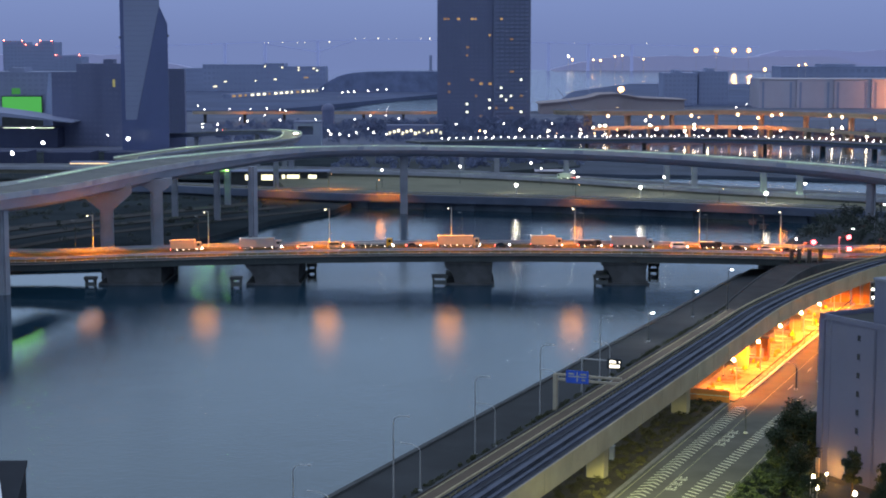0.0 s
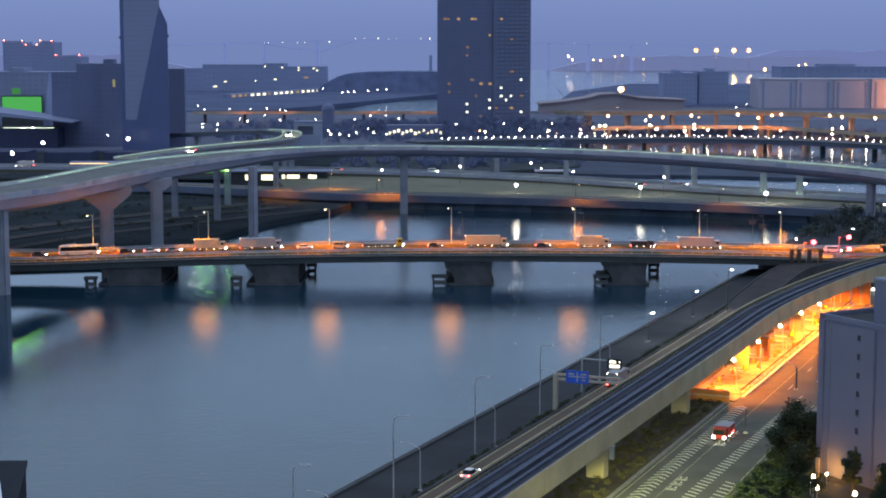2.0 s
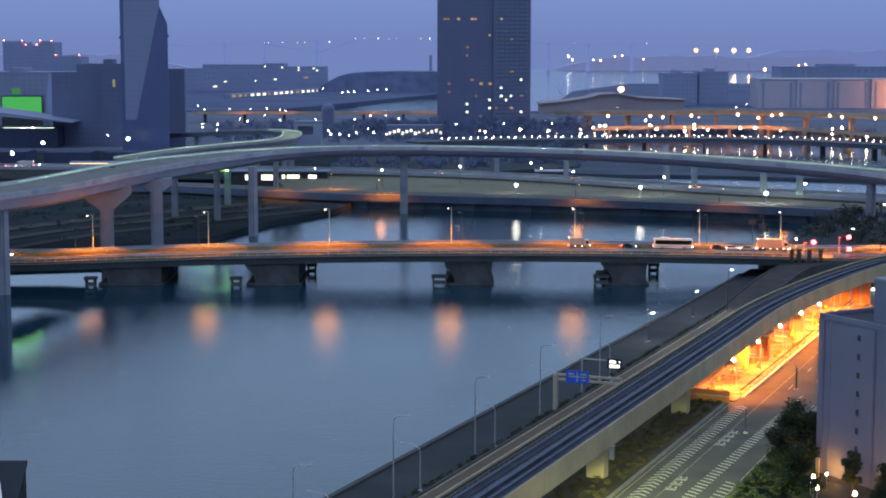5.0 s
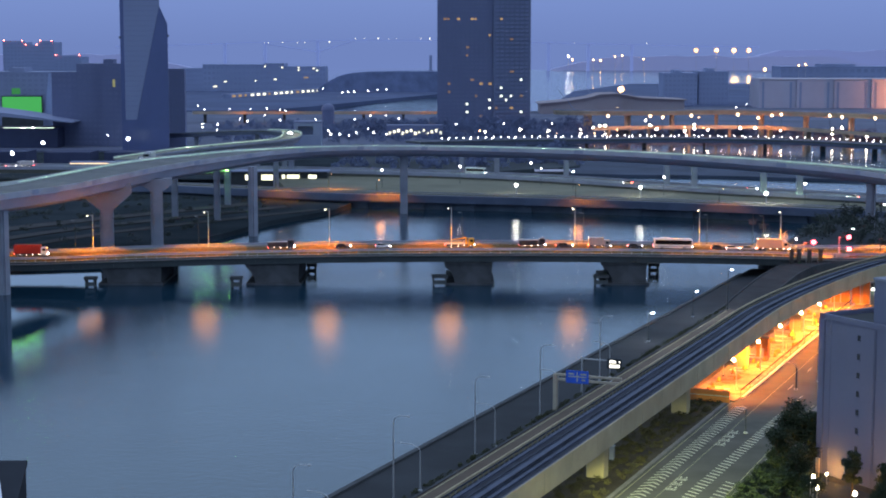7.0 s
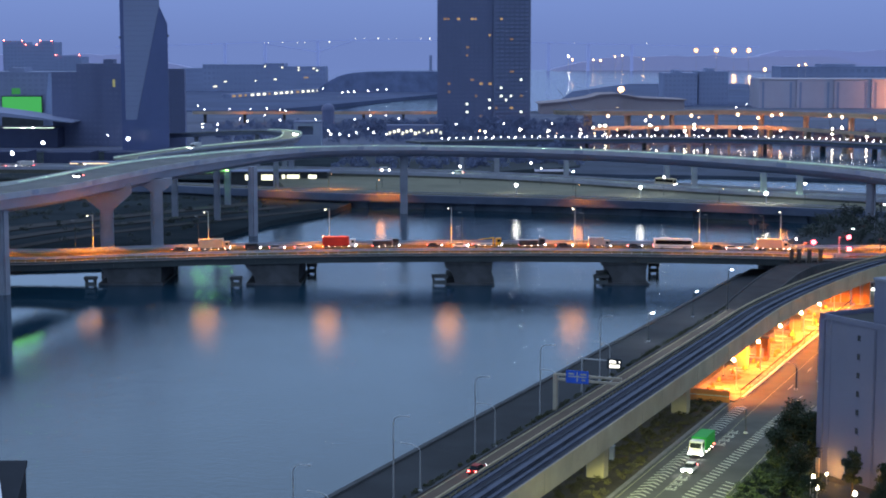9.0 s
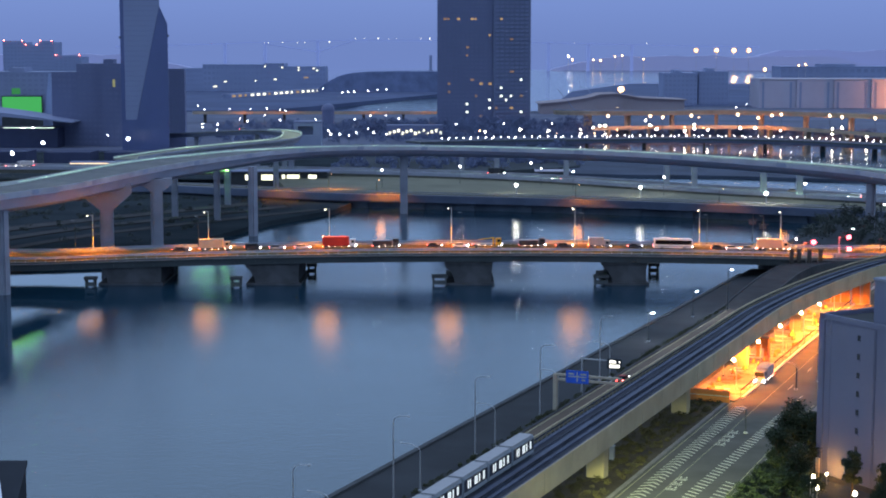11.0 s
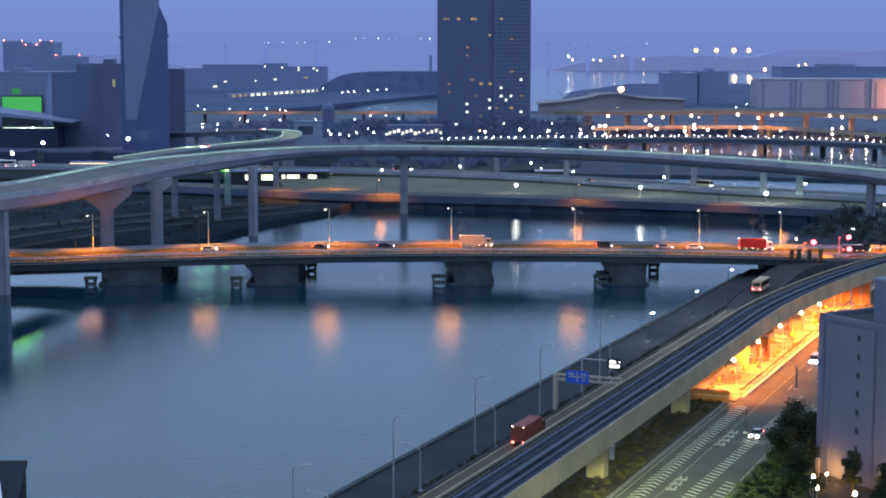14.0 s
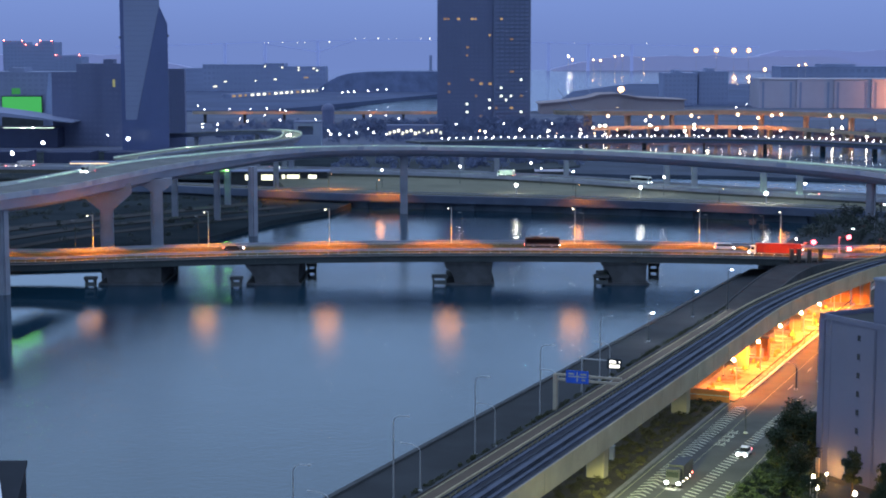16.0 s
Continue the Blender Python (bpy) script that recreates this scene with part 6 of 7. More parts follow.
GLASS = mat("dark_vehicle_glass", (0.02, 0.025, 0.03), 0.4, 0.1, 1.0, 5.0, 0.0)
BUS_GLASS = mat("black_coach_glass", (0.006, 0.006, 0.008), 0.5, 0.1, 1.0, 5.0, 0.0)
for m_ in (GLASS, BUS_GLASS):
    m_.node_tree.nodes["Principled BSDF"].inputs["Specular IOR Level"].default_value = 0.03
RUBBER = mat("tyre_rubber", (0.02, 0.02, 0.02), 0.85, 0.2, 2.0, 10.0, 0.1)
HEAD = glow("headlight", (0.95, 0.97, 1.0), 45.0)
TAIL = glow("tail_light", (1.0, 0.05, 0.04), 24.0)
MARK = glow("marker_light", (1.0, 0.9, 0.75), 9.0)
FLEET = {}
WORDS = {"white": "white", "cream": "cream", "grey": "grey", "silver": "silver", "dark": "dark", "red": "red", "maroon": "red-brown", "yellow": "yellow", "green": "green"}


def taper(x0, x1, y, z0, z1, dx0, dx1, dy):
    """A cabin that narrows to the top."""
    bm = bmesh.new()
    a = [bm.verts.new(p) for p in ((x0, -y, z0), (x1, -y, z0), (x1, y, z0), (x0, y, z0))]
    b = [bm.verts.new(p) for p in ((x0 + dx0, -y + dy, z1), (x1 - dx1, -y + dy, z1), (x1 - dx1, y - dy, z1), (x0 + dx0, y - dy, z1))]
    bm.faces.new(a[::-1])
    bm.faces.new(b)
    for i in range(4):
        bm.faces.new((a[i], a[(i + 1) % 4], b[(i + 1) % 4], b[i]))
    return bm


def wheels(e, xs, y, r):
    for x in xs:
        for sg in (-1, 1):
            w = part("wheel", rod((x, sg * (y - 0.24), r), (x, sg * y, r), r, r, 12), RUBBER, e)
            part("rim", rod((x, sg * y, r), (x, sg * (y + 0.02), r), r * 0.55, r * 0.5, 8), STEEL, w)


def lights(e, xf, xr, y, zf, zr, size=0.15):
    size *= GLARE[0]
    for sg in (-1, 1):
        part("headlight", ball((xf, sg * y, zf), size, sz=0.8), HEAD, e)
        part("tail_light", ball((xr, sg * y, zr), size * 0.8, sz=0.8), TAIL, e)


# lens size factor; above 1 the swollen lamps imitate glare
GLARE = [1.0]


def make_vehicle(kind, col, L):
    """A vehicle that faces its own +x, its origin on the ground under its middle."""
    p, h = PAINT[col], L / 2
    word = WORDS[col]
    if kind == "car":
        e = empty("car", label=word + " saloon car with its headlights on", category="car", group="traffic")
        part("body", bevelled(box(-h, -0.86, 0.28, h, 0.86, 0.86), 0.12), p, e)
        part("cabin", taper(-h + 0.5, h - 1.3, 0.78, 0.84, 1.42, 0.5, 0.7, 0.14), GLASS, e)
        part("roof", bevelled(box(-h + 1.0, -0.63, 1.38, h - 1.98, 0.63, 1.47), 0.04), p, e)
        part("bumper", box(h - 0.02, -0.8, 0.3, h + 0.08, 0.8, 0.55), ROOF, e)
        wheels(e, (-h + 0.85, h - 0.9), 0.86, 0.32)
        lights(e, h, -h, 0.62, 0.66, 0.74)
    elif kind == "van":
        e = empty("van", label=word + " delivery van with its headlights on", category="van", group="traffic")
        part("body", bevelled(taper(-h, h - 0.9, 0.88, 0.3, 2.05, 0.05, 0.05, 0.08), 0.06), p, e)
        part("nose", bevelled(taper(h - 0.95, h, 0.86, 0.3, 1.25, 0.0, 0.35, 0.06), 0.05), p, e)
        part("windscreen", taper(h - 0.95, h - 0.4, 0.8, 1.22, 1.95, 0.0, 0.5, 0.08), GLASS, e)
        for sg in (-1, 1):
            part("side_window", box(-h + 0.5, sg * 0.85 - 0.03, 1.25, h - 1.2, sg * 0.85 + 0.03, 1.8), GLASS, e)
        wheels(e, (-h + 0.9, h - 0.9), 0.88, 0.34)
        lights(e, h, -h, 0.66, 0.75, 0.9)
    elif kind == "bus":
        e = empty("bus", label=word + " coach with a dark window band", category="bus", group="traffic")
        part("body", bevelled(box(-h, -1.24, 0.35, h, 1.24, 3.2), 0.12), p, e)
        for sg in (-1, 1):
            part("window_band", box(-h + 0.4, sg * 1.25 - 0.02, 1.45, h - 0.3, sg * 1.25 + 0.02, 2.75), BUS_GLASS, e)
            part("skirt_stripe", box(-h + 0.3, sg * 1.25 - 0.012, 0.75, h - 0.3, sg * 1.25 + 0.012, 1.0), PAINT["grey"], e)
        part("windscreen", box(h - 0.03, -1.05, 1.3, h + 0.03, 1.05, 2.75), GLASS, e)
        part("rear_window", box(-h - 0.03, -0.9, 1.8, -h + 0.03, 0.9, 2.6), GLASS, e)
        part("roof_unit", bevelled(box(-h + 2, -0.8, 3.18, -h + 5, 0.8, 3.45), 0.06), p, e)
        wheels(e, (-h + 2.6, h - 2.4), 1.24, 0.48)
        lights(e, h, -h, 0.95, 0.8, 1.0, 0.19)
    else:
        cabx = h - 2.0
        e = empty("truck", label=word + {"box_truck": " box lorry with its lights on", "dump": " tipper lorry with its lights on", "flatbed": " flatbed lorry with low load", "crane": " crane lorry with flat bed"}[kind], category="lorry", group="traffic")
        small = L < 8
        top = 2.5 if small else 2.9
        part("chassis", box(-h, -0.5, 0.6, h - 0.3, 0.5, 0.95), ROOF, e)
        cabc = p if kind != "flatbed" else PAINT["yellow"]
        cab = part("cab", bevelled(taper(cabx + 0.1, h, 1.15, 0.55, top, 0.0, 0.22, 0.06), 0.08), PAINT["white"] if (kind == "box_truck" and col in ("red", "green")) else cabc, e)
        part("windscreen", box(h - 0.2, -0.95, top - 1.15, h + 0.02, 0.95, top - 0.3), GLASS, cab)
        for sg in (-1, 1):
            part("door_window", box(cabx + 0.6, sg * 1.13 - 0.03, top - 1.1, h - 0.5, sg * 1.13 + 0.03, top - 0.35), GLASS, cab)
        if kind == "box_truck":
            hi = 3.7 if L > 9 else 3.2
            cargo = part("cargo_box", bevelled(box(-h, -1.22, 1.0, cabx - 0.1, 1.22, hi), 0.04), p, e)
            for k in range(int(L - 2.5)):
                for sg in (-1, 1):
                    part("panel_rib", box(-h + 0.6 + k, sg * 1.23 - 0.012, 1.1, -h + 0.66 + k, sg * 1.23 + 0.012, hi - 0.1), p, cargo)
            part("rear_door_joint", box(-h - 0.012, -0.03, 1.05, -h + 0.01, 0.03, hi - 0.05), ROOF, cargo)
            for sg in (-1, 1):
                part("marker_light", ball((-h - 0.02, sg * 1.0, hi - 0.12), 0.09), MARK, cargo)
        elif kind == "dump":
            part("tipper_bed", taper(-h, cabx - 0.15, 1.2, 1.0, 2.3, -0.05, -0.05, -0.06), p, e)
            part("bed_rim", box(-h - 0.06, -1.28, 2.3, cabx - 0.08, 1.28, 2.4), PAINT["grey"], e)
        elif kind == "flatbed":
            part("load_deck", box(-h, -1.2, 1.0, cabx - 0.2, 1.2, 1.2), p, e)
            for k in range(4):
                part("load_bundle", bevelled(box(-h + 0.5 + k * 2.4, -1.0, 1.2, -h + 2.6 + k * 2.4, 1.0, 1.7), 0.05), PAINT["grey"], e)
        else:
            part("load_deck", box(-h, -1.2, 1.0, cabx - 1.0, 1.2, 1.2), PAINT["grey"], e)
            part("crane_post", box(cabx - 0.8, -0.3, 1.0, cabx - 0.2, 0.3, 3.0), p, e)
            part("crane_jib", rod((cabx - 0.5, 0, 3.0), (-h + 2.0, 0, 2.4), 0.2, 0.12), p, e)
        xs = [-h + 1.2, h - 1.0] + ([-h + 2.4] if L > 9 else []) + ([h - 2.6] if L > 12 else [])
        wheels(e, xs, 1.18, 0.48)
        lights(e, h, -h, 0.95, 0.85, 0.85, 0.17)
        for k in range(int(L / 2.2)):
            for sg in (-1, 1):
                part("marker_light", ball((-h + 1.9 + k * 2.0, sg * 1.22, 0.75), 0.1), MARK, e)
    return e


def vehicle(kind, col, L):
    key = (kind, col, L, GLARE[0])
    if key in FLEET:
        return copy_thing(FLEET[key], pose(0, 0, 0))
    FLEET[key] = make_vehicle(kind, col, L)
    return FLEET[key]


def keys(text):
    return [tuple(float(v) for v in q.split(":")) for q in text.split()]


def smooth_value(rows, t):
    """A monotone curve through rows of (seconds, value)."""
    if t <= rows[0][0]:
        return rows[0][1]
    if t >= rows[-1][0]:
        return rows[-1][1]
    n = len(rows)
    d = [(rows[i + 1][1] - rows[i][1]) / (rows[i + 1][0] - rows[i][0]) for i in range(n - 1)]
    m = [0.0] + [0.0 if d[i - 1] * d[i] <= 0 else 2 * d[i - 1] * d[i] / (d[i - 1] + d[i]) for i in range(1, n - 1)] + [0.0]
    for i in range(n - 1):
        if rows[i][0] <= t <= rows[i + 1][0]:
            w = rows[i + 1][0] - rows[i][0]
            u = (t - rows[i][0]) / w
            return (rows[i][1] * (2 * u ** 3 - 3 * u * u + 1) + m[i] * w * (u ** 3 - 2 * u * u + u) + rows[i + 1][1] * (3 * u * u - 2 * u ** 3) + m[i + 1] * w * (u ** 3 - u * u))


def drive(ob, place, rows):
    """Moves a thing along place(s), by rows of (seconds, s)."""
    out, last = [], None
    for k in range(161):
        s = smooth_value(rows, k / 10)
        if out and abs(s - last) < 0.003 and k < 160:
            last = s
            continue
        if out and out[-1][0] < (k - 1) / 10 - 0.01:
            out.append(((k - 1) / 10, place(smooth_value(rows, (k - 1) / 10))))
        out.append((k / 10, place(s)))
        last = s
    walk(ob, out)


BRIDGE_TRAFFIC = (
    ('box_truck', 'cream', 9.5, 517, "0:-78.7 0.5:-71.4 2:-71.4 2.5:-68.3 3:-45.8 3.5:-4.9 4:56.7 4.2:77.7 4.6:101.2 11.8:101.2 12:106.3 12.5:171.2"),
    ('box_truck', 'grey', 12.8, 517, "0:-55.9 2:-55.9 2.5:-45.7 3:-7.4 3.5:56.1 4:119.3 4.3:171.3"),
    ('car', 'white', 4.5, 517, "0:-42.4 2:-42.4 2.5:-14.2 3:37.2 3.5:91.8 4:156.4 4.1:178.9"),
    ('van', 'cream', 4.6, 517, "0:-33 1.8:-33 2:-31.6 2.5:-0 3:53.6 3.5:106.5 3.9:180.6"),
    ('flatbed', 'dark', 12.4, 517, "0:-21.6 1.7:-21.6 2:-18.5 2.5:16.5 3:72.3 3.5:135.1 3.8:180.2"),
    ('car', 'dark', 4.4, 517, "0:-9.1 1.7:-9.1 2:-2.4 2.5:36.3 3:89.9 3.6:185.9"),
    ('box_truck', 'cream', 12.8, 517, "0:4.9 1.7:4.9 2:13.3 2.5:52.1 3:102.9 3.5:183.4"),
    ('car', 'dark', 4.4, 517, "0:18.2 1.6:18.2 2:30.7 2.5:71.1 3:125.3 3.4:189.4"),
    ('box_truck', 'cream', 9.5, 517, "0:31.8 1.6:31.8 2:46.2 2.5:87.7 3:145.2 3.3:190.3"),
    ('dump', 'dark', 7, 517, "0:45 1.5:45 2:61.1 2.5:108.4 2.9:193.3"),
    ('box_truck', 'grey', 12.8, 517, "0:58 1.5:58 2:78.6 2.5:128 2.9:193.8"),
    ('van', 'white', 5, 517, "0:72.5 1:72.5 1.5:77 2:119.8 2.5:199.5"),
    ('dump', 'dark', 6.5, 517, "0:82.1 1:82.1 1.5:90.5 2:138.1 2.4:200.4"),
    ('car', 'dark', 4.5, 517, "0:90.6 1:90.6 1.5:102.7 1.9:156.4 2.3:203.2"),
    ('car', 'white', 4.5, 517, "0:99.2 0.9:99.2 1.5:120 1.9:165.1 2.2:204.9"),
    ('car', 'dark', 4.4, 513.5, "0:105.4 0.9:105.4 1.4:125.3 1.9:206.7"),
    ('car', 'silver', 4.4, 517, "0.2:-148.4 0.5:-105.9 1:-82.6 2.5:-82.6 3:-61.4 3.5:-25.8 4:35.7 4.2:58.6 4.55:93.8 11.8:93.8 12:96.2 12.5:179"),
    ('car', 'white', 4.4, 517, "0.25:-151 0.5:-121.2 1:-91.2 1.5:-89.5 2.5:-89.5 3:-74.6 3.5:-42.2 4:17.9 4.2:43 4.65:88.9 11.9:88.9 12.1:95 12.6:182.4"),
    ('car', 'dark', 4.6, 517, "0.6:-153.7 1:-107.8 1.5:-97.4 2.6:-97.4 3:-84.7 3.5:-54.3 4:2 4.2:26.1 4.75:84.5 11.9:84.5 12.2:92.3 12.7:184.1"),
    ('bus', 'white', 11.8, 517, "1.1:-159.9 1.5:-120.6 2:-111.7 2.6:-111.7 3:-104.1 3.5:-75.5 4:-25.3 4.2:-2.6 5:70.5 11.8:70.5 12:71.7 12.5:94.4 12.8:128.5 13.1:178.7"),
    ('car', 'dark', 4.4, 517, "1.7:-159.6 2:-124.1 2.7:-123.3 3:-121.2 3.5:-93.8 4:-48.8 4.2:-22.8 5.1:58.8 12:58.9 12.5:79.2 12.8:113.2 13.2:187.6"),
    ('box_truck', 'grey', 6.5, 517, "2.1:-163.3 2.5:-133 3.1:-133 3.5:-112.2 4:-67.2 4.2:-42.9 5.2:48 12.05:48 12.5:65.3 13:115.6 13.4:188.3"),
    ('car', 'dark', 5, 517, "4.8:-165.1 6.3:28.5 6.5:36.6 7:37.2 12.1:37.2 12.5:50.5 13:92.9 13.5:147.5 13.7:190.8"),
    ('dump', 'dark', 8, 517, "5:-168.4 6.3:1.4 6.5:19.9 6.8:27.3 12.2:27.3 12.5:32.5 13:79 13.5:137.3 13.8:191"),
    ('crane', 'yellow', 9, 517, "5.6:-170.6 6.3:-70.1 6.5:-49.4 7:5.2 7.3:13.5 12.3:13.5 12.5:14.7 13:53.7 13.5:105.7 13.9:180.1"),
    ('car', 'white', 4.5, 517, "5.8:-170.1 6.3:-87.3 6.5:-68.8 7:-18.5 7.5:5.4 12.4:5.4 13:38.3 13.5:94 13.9:156.4 14.1:191"),
    ('car', 'dark', 4.6, 517, "6:-171.9 6.5:-86.1 7:-30.7 7.5:-7.8 8:-2.6 12.5:-2.6 13:21.3 13.5:78.9 14:139 14.3:187.5"),
    ('dump', 'dark', 8, 517, "6.1:-175.3 6.5:-117.3 7:-49.7 7.5:-19.1 8:-17.5 12.6:-17.5 13:2.2 13.5:64.2 14:126.9 14.5:194.5"),
    ('box_truck', 'red', 10.2, 517, "6.6:-179 7:-126.5 7.5:-40.8 7.9:-31.8 12.6:-31.8 13:-20.2 13.5:34.7 14:96 14.6:186.5"),
    ('car', 'white', 4.6, 517, "7:-178.8 7.5:-75.6 8:-43.2 12.7:-43.2 13:-38 13.5:6.9 14:77.2 14.6:184.1"),
    ('car', 'silver', 4.6, 517, "7.1:-180.5 7.5:-101.7 8:-51 12.7:-51 13:-50.1 13.5:-2.5 14:68 14.5:147.7 14.7:185.8"),
    ('van', 'dark', 4.6, 517, "7.2:-182.3 7.5:-121.6 8:-61.4 8.5:-58.4 12.8:-58.4 13:-58.1 13.5:-18.1 14:49.5 14.5:118.2 14.9:187.5"),
    ('box_truck', 'cream', 9.5, 517, "7.9:-186.4 8.5:-81.7 9:-70 12.5:-69.9 13:-69 13.5:-47.9 14:10.1 14.5:82 15:186.8"),
    ('car', 'dark', 5.2, 517, "8.1:-186 8.5:-108.9 9:-80.4 13.1:-80.4 13.5:-67.7 14:-17.7 14.5:56.1 15:121.4 15.4:189.8"),
    ('car', 'dark', 4.6, 517, "12:-187.5 12.5:-115.6 13.5:-87.9 14:-37.6 14.5:14.3 15:80.5 15.5:132.1 15.9:191"),
    ('car', 'silver', 4.6, 517, "13.3:-189.2 14:-71.8 14.5:-25.5 15:61.1 15.5:97.5 16:107.9"),
    ('van', 'white', 6, 517, "14.4:-191.6 15.5:37.9 16:86.4"),
    ('bus', 'dark', 10.5, 517, "14.9:-195.6 15.5:-20.3 16:30.4"),
    ('car', 'dark', 6, 517, "15.3:-196.8 16:-64.3"),
)


def lane(y):
    return lambda x: pose(x, y, bridge_z(x) + 0.01, 0, math.degrees(math.atan2(bridge_z(x - 1) - bridge_z(x + 1), 2)), 0)


def route(path, offset=0.0, up=0.01, back=False):
    total = sum((b - a).length for a, b in zip(path, path[1:]))

    def place(s):
        p, a = at(path, min(max(total - s if back else s, 0.5), total - 0.5))
        n = Vector((math.sin(radians(a)), -math.cos(radians(a)), 0))
        q = p + n * offset
        return pose(q.x, q.y, q.z + up, 0, 0, a + (180 if back else 0))
    return place


# quay road: out of sight behind the eye, along the quay, then east over the crossing
WEST = spline([tuple(shore(s, 15.6, 2.75)) for s in (-255, -150, -60, 0, 60, 120, 180, 205)] + [tuple(shore(222, 15.7, 4.0)), (100, 488, 6.0), (113, 500, 7.2), (135, 504.5, 7.55), (170, 505, 7.55), (300, 505, 7.55), (470, 505, 7.55)], 4)
WEST_S0 = 255.0
slope = empty("road_slope", label="sloping road from the quay up to the crossing", category="road", kind="structure")
part("carriageway", sweep(WEST[27:45], [(-4.4, -0.3), (-4.4, -0.03), (4.4, -0.03), (4.4, -0.3)]), ASPHALT, slope)
part("embankment", sweep(WEST[27:45], [(-4.8, -6.0), (-4.8, -0.25), (4.8, -0.25), (4.8, -6.0)]), CONCRETE_DARK, slope)
for o in (-4.8, 4.5):
    part("kerb", sweep(WEST[27:45], [(o, -0.25), (o, 0.25), (o + 0.3, 0.25), (o + 0.3, -0.25)]), CONCRETE_DARK, slope)
QUAY_TRAFFIC = (
    ("box_truck", "grey", 8.5, "1.5:5 1.7:46 2:95 2.5:212"),
    ("car", "white", 4.5, "2:17 2.5:112 3:200"),
    ("flatbed", "dark", 9, "2.2:20 2.5:72 3:175"),
    ("car", "red", 4.4, "2.9:37 3.1:95 3.3:152 3.5:190"),
    ("van", "grey", 5, "3.4:10 3.5:34 3.6:58 4:138 4.4:215"),
    ("car", "dark", 4.4, "7.7:36 7.8:69 8.2:180"),
    ("car", "red", 4.6, "9:20 9.1:52 9.2:79 9.6:180"),
    ("car", "red", 4.4, "10.6:15 11.3:163 11.6:215"),
    ("car", "dark", 4.4, "11.2:12 11.3:34 11.9:180"),
    ("box_truck", "white", 6.5, "12.4:10 12.5:34 12.6:58 13:136 13.4:215"),
    ("bus", "cream", 10.5, "12.6:16 12.7:38 12.9:73 13:92 13.5:190 14:226"),
    ("box_truck", "maroon", 11, "13.9:18 14:41 14.1:68 14.3:112 14.5:152 15:205"),
    ("car", "red", 4.8, "14.2:25 14.3:47 14.5:87 14.9:163 15.3:215"),
)
INLAND_TRAFFIC = (
    ("car", "white", 4.5, 43.5, "0.9:104 1:72 1.1:42"),
    ("van", "dark", 4.8, 44.5, "1:130 1.3:48"),
    ("dump", "red", 6.5, 46.3, "1.7:134 1.9:86 2:58 2.1:37"),
    ("car", "dark", 4.5, 49.5, "3:110 3.2:56 3.3:40 3.5:26 3.7:5"),
    ("car", "silver", 4.5, 49, "3.7:110 3.9:48 4:22"),
    ("car", "dark", 4.5, 49, "4.2:98 4.5:20"),
    ("box_truck", "green", 8.5, 45.5, "8.7:118 8.8:97 8.9:68 9:45 9.1:26"),
    ("car", "white", 4.4, 46.9, "8.7:104 9:34 9.1:15"),
    ("box_truck", "grey", 8.5, 41.9, "11:110 11.3:28 11.4:5"),
    ("van", "cream", 6, 44.5, "11.7:115 11.8:97 11.9:77 12.1:36 12.3:0"),
    ("box_truck", "white", 9.8, 47.0, "12.1:129 12.2:110 12.3:84 12.5:22 12.6:-5"),
    ("car", "dark", 4.4, 48.7, "12.2:110 12.5:27 12.6:5"),
    ("car", "white", 4.4, 50.4, "13.1:120 13.4:38 13.5:10"),
    ("car", "silver", 4.4, 51.5, "13.7:130 14:62 14.1:40 14.3:8"),
    ("van", "white", 5.5, 48, "14.1:110 14.4:43 14.5:24 14.6:5"),
    ("car", "dark", 4.4, 51, "14.2:110 14.5:37 14.7:5"),
    ("car", "silver", 4.4, 49.5, "14.5:100 14.7:57 14.9:42 15.1:8"),
    ("car", "white", 4.4, 49.5, "15.1:90 15.3:37 15.4:31 15.6:5"),
    ("box_truck", "dark", 8, 47, "15.3:165 15.5:131 15.7:83 16:25"),
    ("car", "white", 4.4, 52.5, "15.8:110 16:48"),
)
# expressway: along the slip road, round the bend and down towards the eye's side
bend = [p + Vector((0, 0, 0)) for p in RAMP[:-7]]
join = [VIA[i] + side(VIA, i) * -11 + Vector((0, 0, -0.85)) for i in range(30, -1, -3)]
EXPRESS = spline([tuple(p) for p in bend[::3]] + [tuple(p) for p in join], 4)


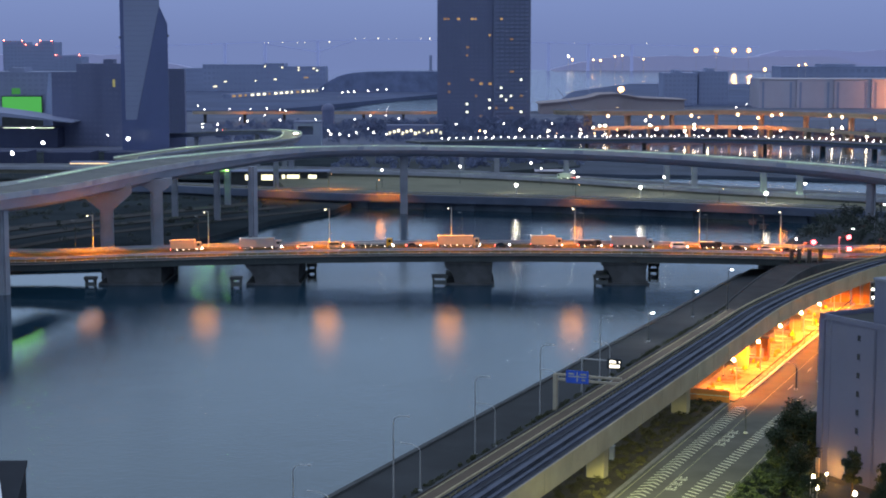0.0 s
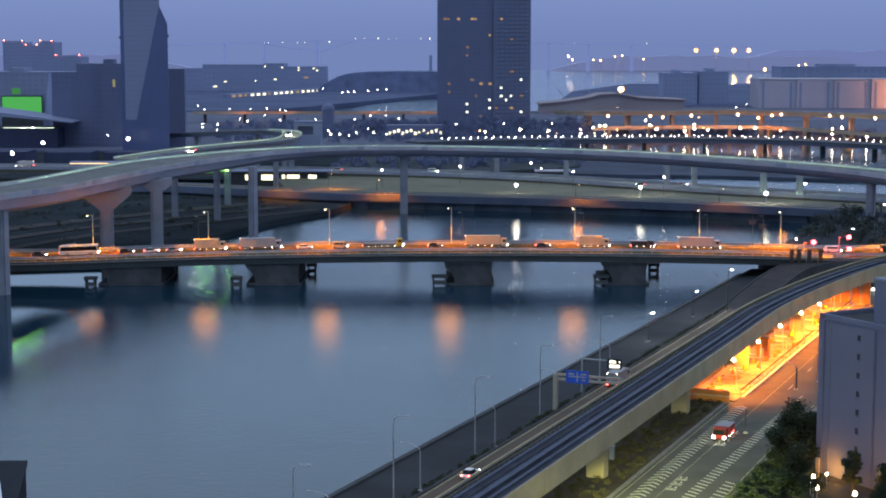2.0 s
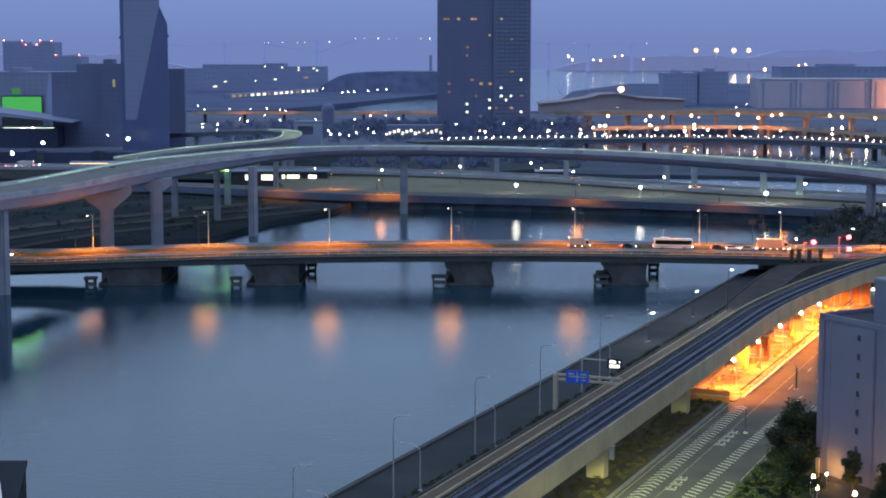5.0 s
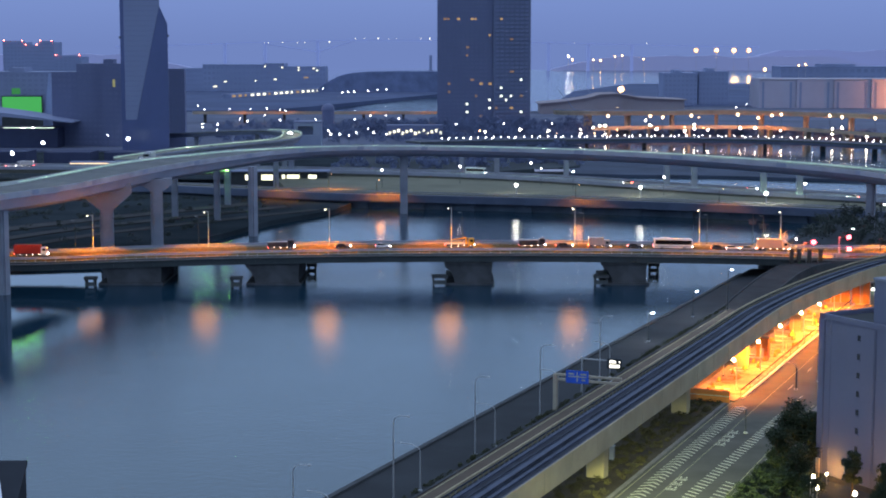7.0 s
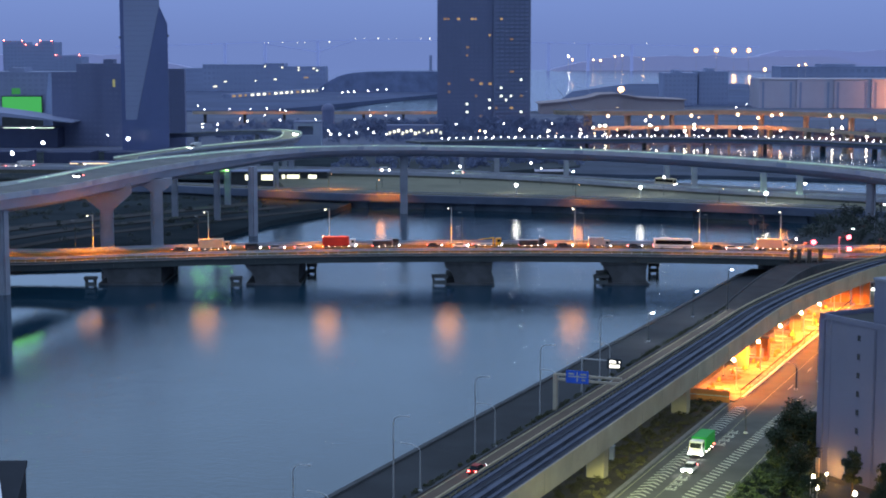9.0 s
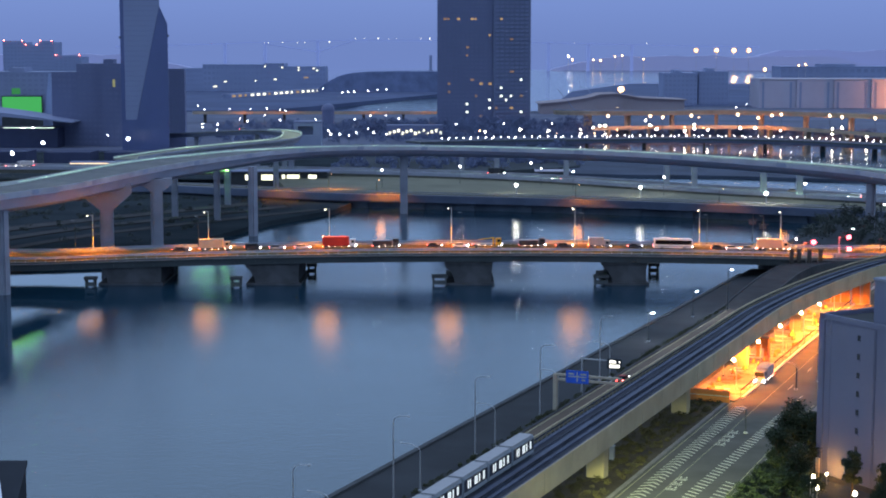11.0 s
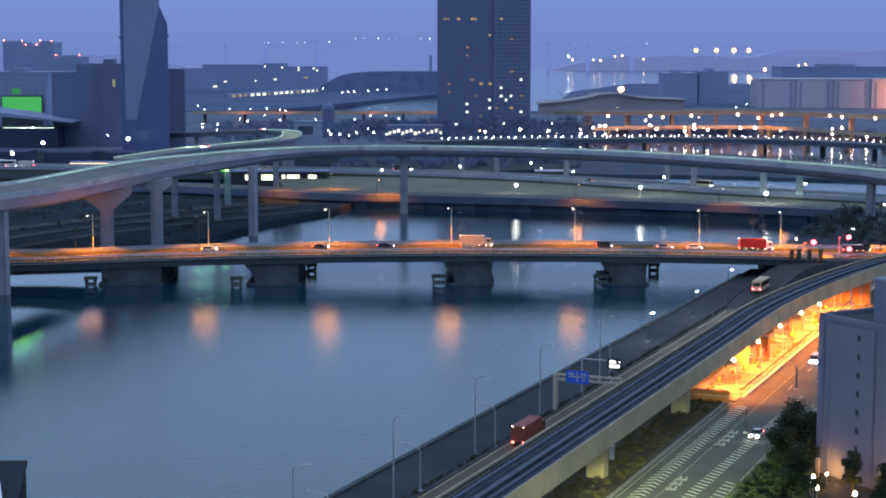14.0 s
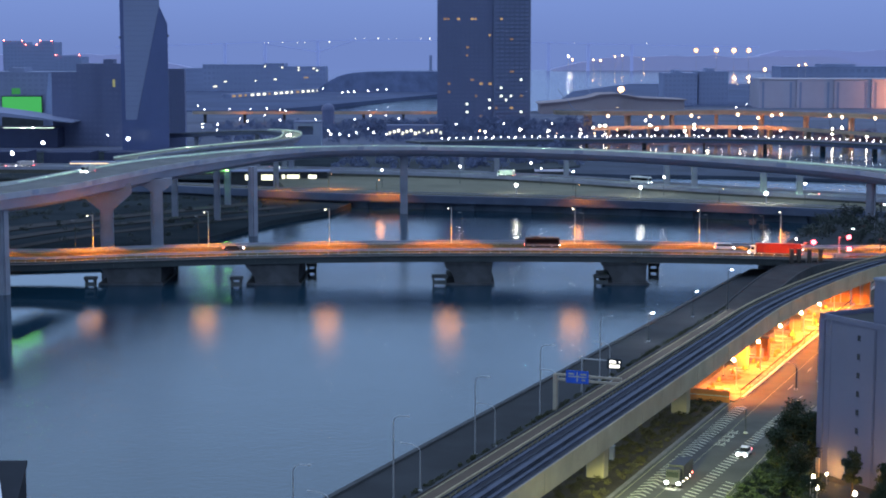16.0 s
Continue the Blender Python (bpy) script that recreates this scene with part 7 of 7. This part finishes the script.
def motions():
    jobs = []
    for k, (kind, col, L, y, text) in enumerate(BRIDGE_TRAFFIC):
        rows = keys(text)
        if rows[0][0] > 0:
            rows = [(max(0.0, rows[0][0] - 1.0), -150 - 8.5 * k)] + rows
        if rows[-1][1] > 160:
            rows.append((rows[-1][0] + 0.8, 195 + 7.2 * k))
        jobs.append((vehicle(kind, col, L), lane(y), rows))
    jobs.append((vehicle("box_truck", "red", 15.5), lambda x: lane(505)(-x) @ pose(0, 0, 0, 0, 0, 180), [(0, -330), (15.2, -330), (15.9, -108), (16, -99.5)]))
    GLARE[0] = 1.6
    for k, (kind, col, L, text) in enumerate(QUAY_TRAFFIC):
        rows = [(t, s + L / 2 + WEST_S0) for t, s in keys(text)]
        (t0, s0), (t1, s1) = rows[0], rows[-1]
        rows = [(t0 - (s0 - 225 + 15 * k) / 190 - 0.05, 225 - 15.0 * k)] + rows + [(t1 + 0.9, s1 + 150 + 10 * k)]
        jobs.append((vehicle(kind, col, L), route(WEST), rows))
    for k, (kind, col, L, n, text) in enumerate(INLAND_TRAFFIC):
        rows = [(t, -s - L / 2) for t, s in keys(text)]
        (t0, s0), (t1, s1) = rows[0], rows[-1]
        rest = -236.0 - 2.4 * k
        rows = [(t0 - (s0 - rest) / 250 - 0.05, rest)] + rows + [(t1 + 0.35, 25.0 + 11 * k)]
        jobs.append((vehicle(kind, col, L), lambda s, n=n: along(-s, n, 2.76) @ pose(0, 0, 0, 0, 0, 180), rows))
    # people mover, six cars on the far track
    for k in range(6):
        car = train_car(k)
        rows = [(a, b + 4.4 + k * 9.1) for a, b in ((10.2, 15), (11.3, 211), (11.5, 250), (11.6, 269), (12.0, 365), (12.5, 478), (13.3, 610))]
        jobs.append((car, route(GW, -2.15, 0.22), rows))
    tints = ("white", "silver", "dark", "grey")
    GLARE[0] = 2.6
    for k, t in enumerate((0.05, 0.55, 1.35, 1.95, 3.1, 3.6, 4.05, 6.2, 6.45, 7.05, 7.95, 8.4, 9.0, 11.5, 11.95, 12.4, 13.05, 13.45, 14.4, 15.0, 15.45, 15.95)):
        s0 = 526.0
        rows = [(t - 1.1 - 0.02 * k, 3.0 + 5 * k), (t - 0.45, s0 - 130), (t, s0), (t + 0.6, s0 + 170), (t + 1.5, s0 + 430), (t + 2.2, 1000.0)]
        kind, L = (("car", 4.5), ("van", 5), ("car", 4.6), ("box_truck", 8.5))[k % 4]
        jobs.append((vehicle(kind, tints[(k * 3) % 4], L), route(EXPRESS, 1.2 if k % 2 else -1.6), rows))
    GLARE[0] = 1.0
    rng = random.Random(77)
    for k in range(44):
        t = -0.4 + k * 0.39 + rng.uniform(-0.15, 0.15)
        back = k % 2 == 0
        kind, L = rng.choice((("car", 4.5), ("van", 5), ("box_truck", 8.5), ("car", 4.5), ("car", 4.5), ("bus", 10.5)))
        rows = [(t - 1.9, 4.0 + 2 * k), (t - 1.2, 150.0), (t + 1.3, 640.0), (t + 1.9, 740.0 + 3 * k)]
        jobs.append((vehicle(kind, rng.choice(("white", "silver", "dark", "cream")), L), route(LOWB, rng.choice((3.5, 7)) if back else rng.choice((-3.5, -7)), 0.02, back), rows))
    walk(sea, [(0, pose(0, 0, 0)), (8, pose(14, -6, 0)), (16, pose(28, -12, 0))])
    for ob, place, rows in jobs:
        drive(ob, place, rows)


TRAIN_BODY = mat("dull_train_body", (0.25, 0.28, 0.30), 0.4, 0.1, 0.5, 5.0, 0.0)
TRAIN_LIT = glow("lit_train_window", (0.92, 1.0, 0.9), 0.5)


def train_car(k):
    e = empty("train_car", label="silver-grey people-mover car with lit windows", category="train car", group="people-mover train")
    part("body", bevelled(box(-4.3, -1.2, 0.5, 4.3, 1.2, 3.1), 0.14), TRAIN_BODY, e)
    part("roof", bevelled(box(-4.2, -1.05, 3.08, 4.2, 1.05, 3.3), 0.08), PAINT["grey"], e)
    part("underframe", box(-3.9, -0.9, 0.1, 3.9, 0.9, 0.55), ROOF, e)
    for sg in (-1, 1):
        part("dark_band", box(-4.1, sg * 1.205 - 0.01, 1.15, 4.1, sg * 1.205 + 0.01, 2.75), PAINT["dark"], e)
        for x, w in ((-2.6, 0.35), (-1.9, 0.3), (0.2, 0.75), (1.3, 0.3), (2.9, 0.45)):
            part("window", box(x - w, sg * 1.222 - 0.01, 1.45, x + w * 0.4, sg * 1.222 + 0.01, 2.55), TRAIN_LIT, e)
    for x in (-2.9, 2.9):
        for sg in (-1, 1):
            part("wheel", rod((x, sg * 0.75, 0.25), (x, sg * 1.0, 0.25), 0.25, 0.25, 10), RUBBER, e)
    if k in (0, 5):
        x = -4.31 if k == 0 else 4.31
        part("end_window", box(x - 0.02, -0.95, 1.3, x + 0.02, 0.95, 2.8), TRAIN_LIT, e)
        for sg in (-1, 1):
            part("end_light", ball((x, sg * 0.8, 0.9), 0.16), TAIL if k == 0 else HEAD, e)
    else:
        part("gangway", box(4.25, -0.6, 0.7, 4.8, 0.6, 2.9), ROOF, e)
    return e


motions()
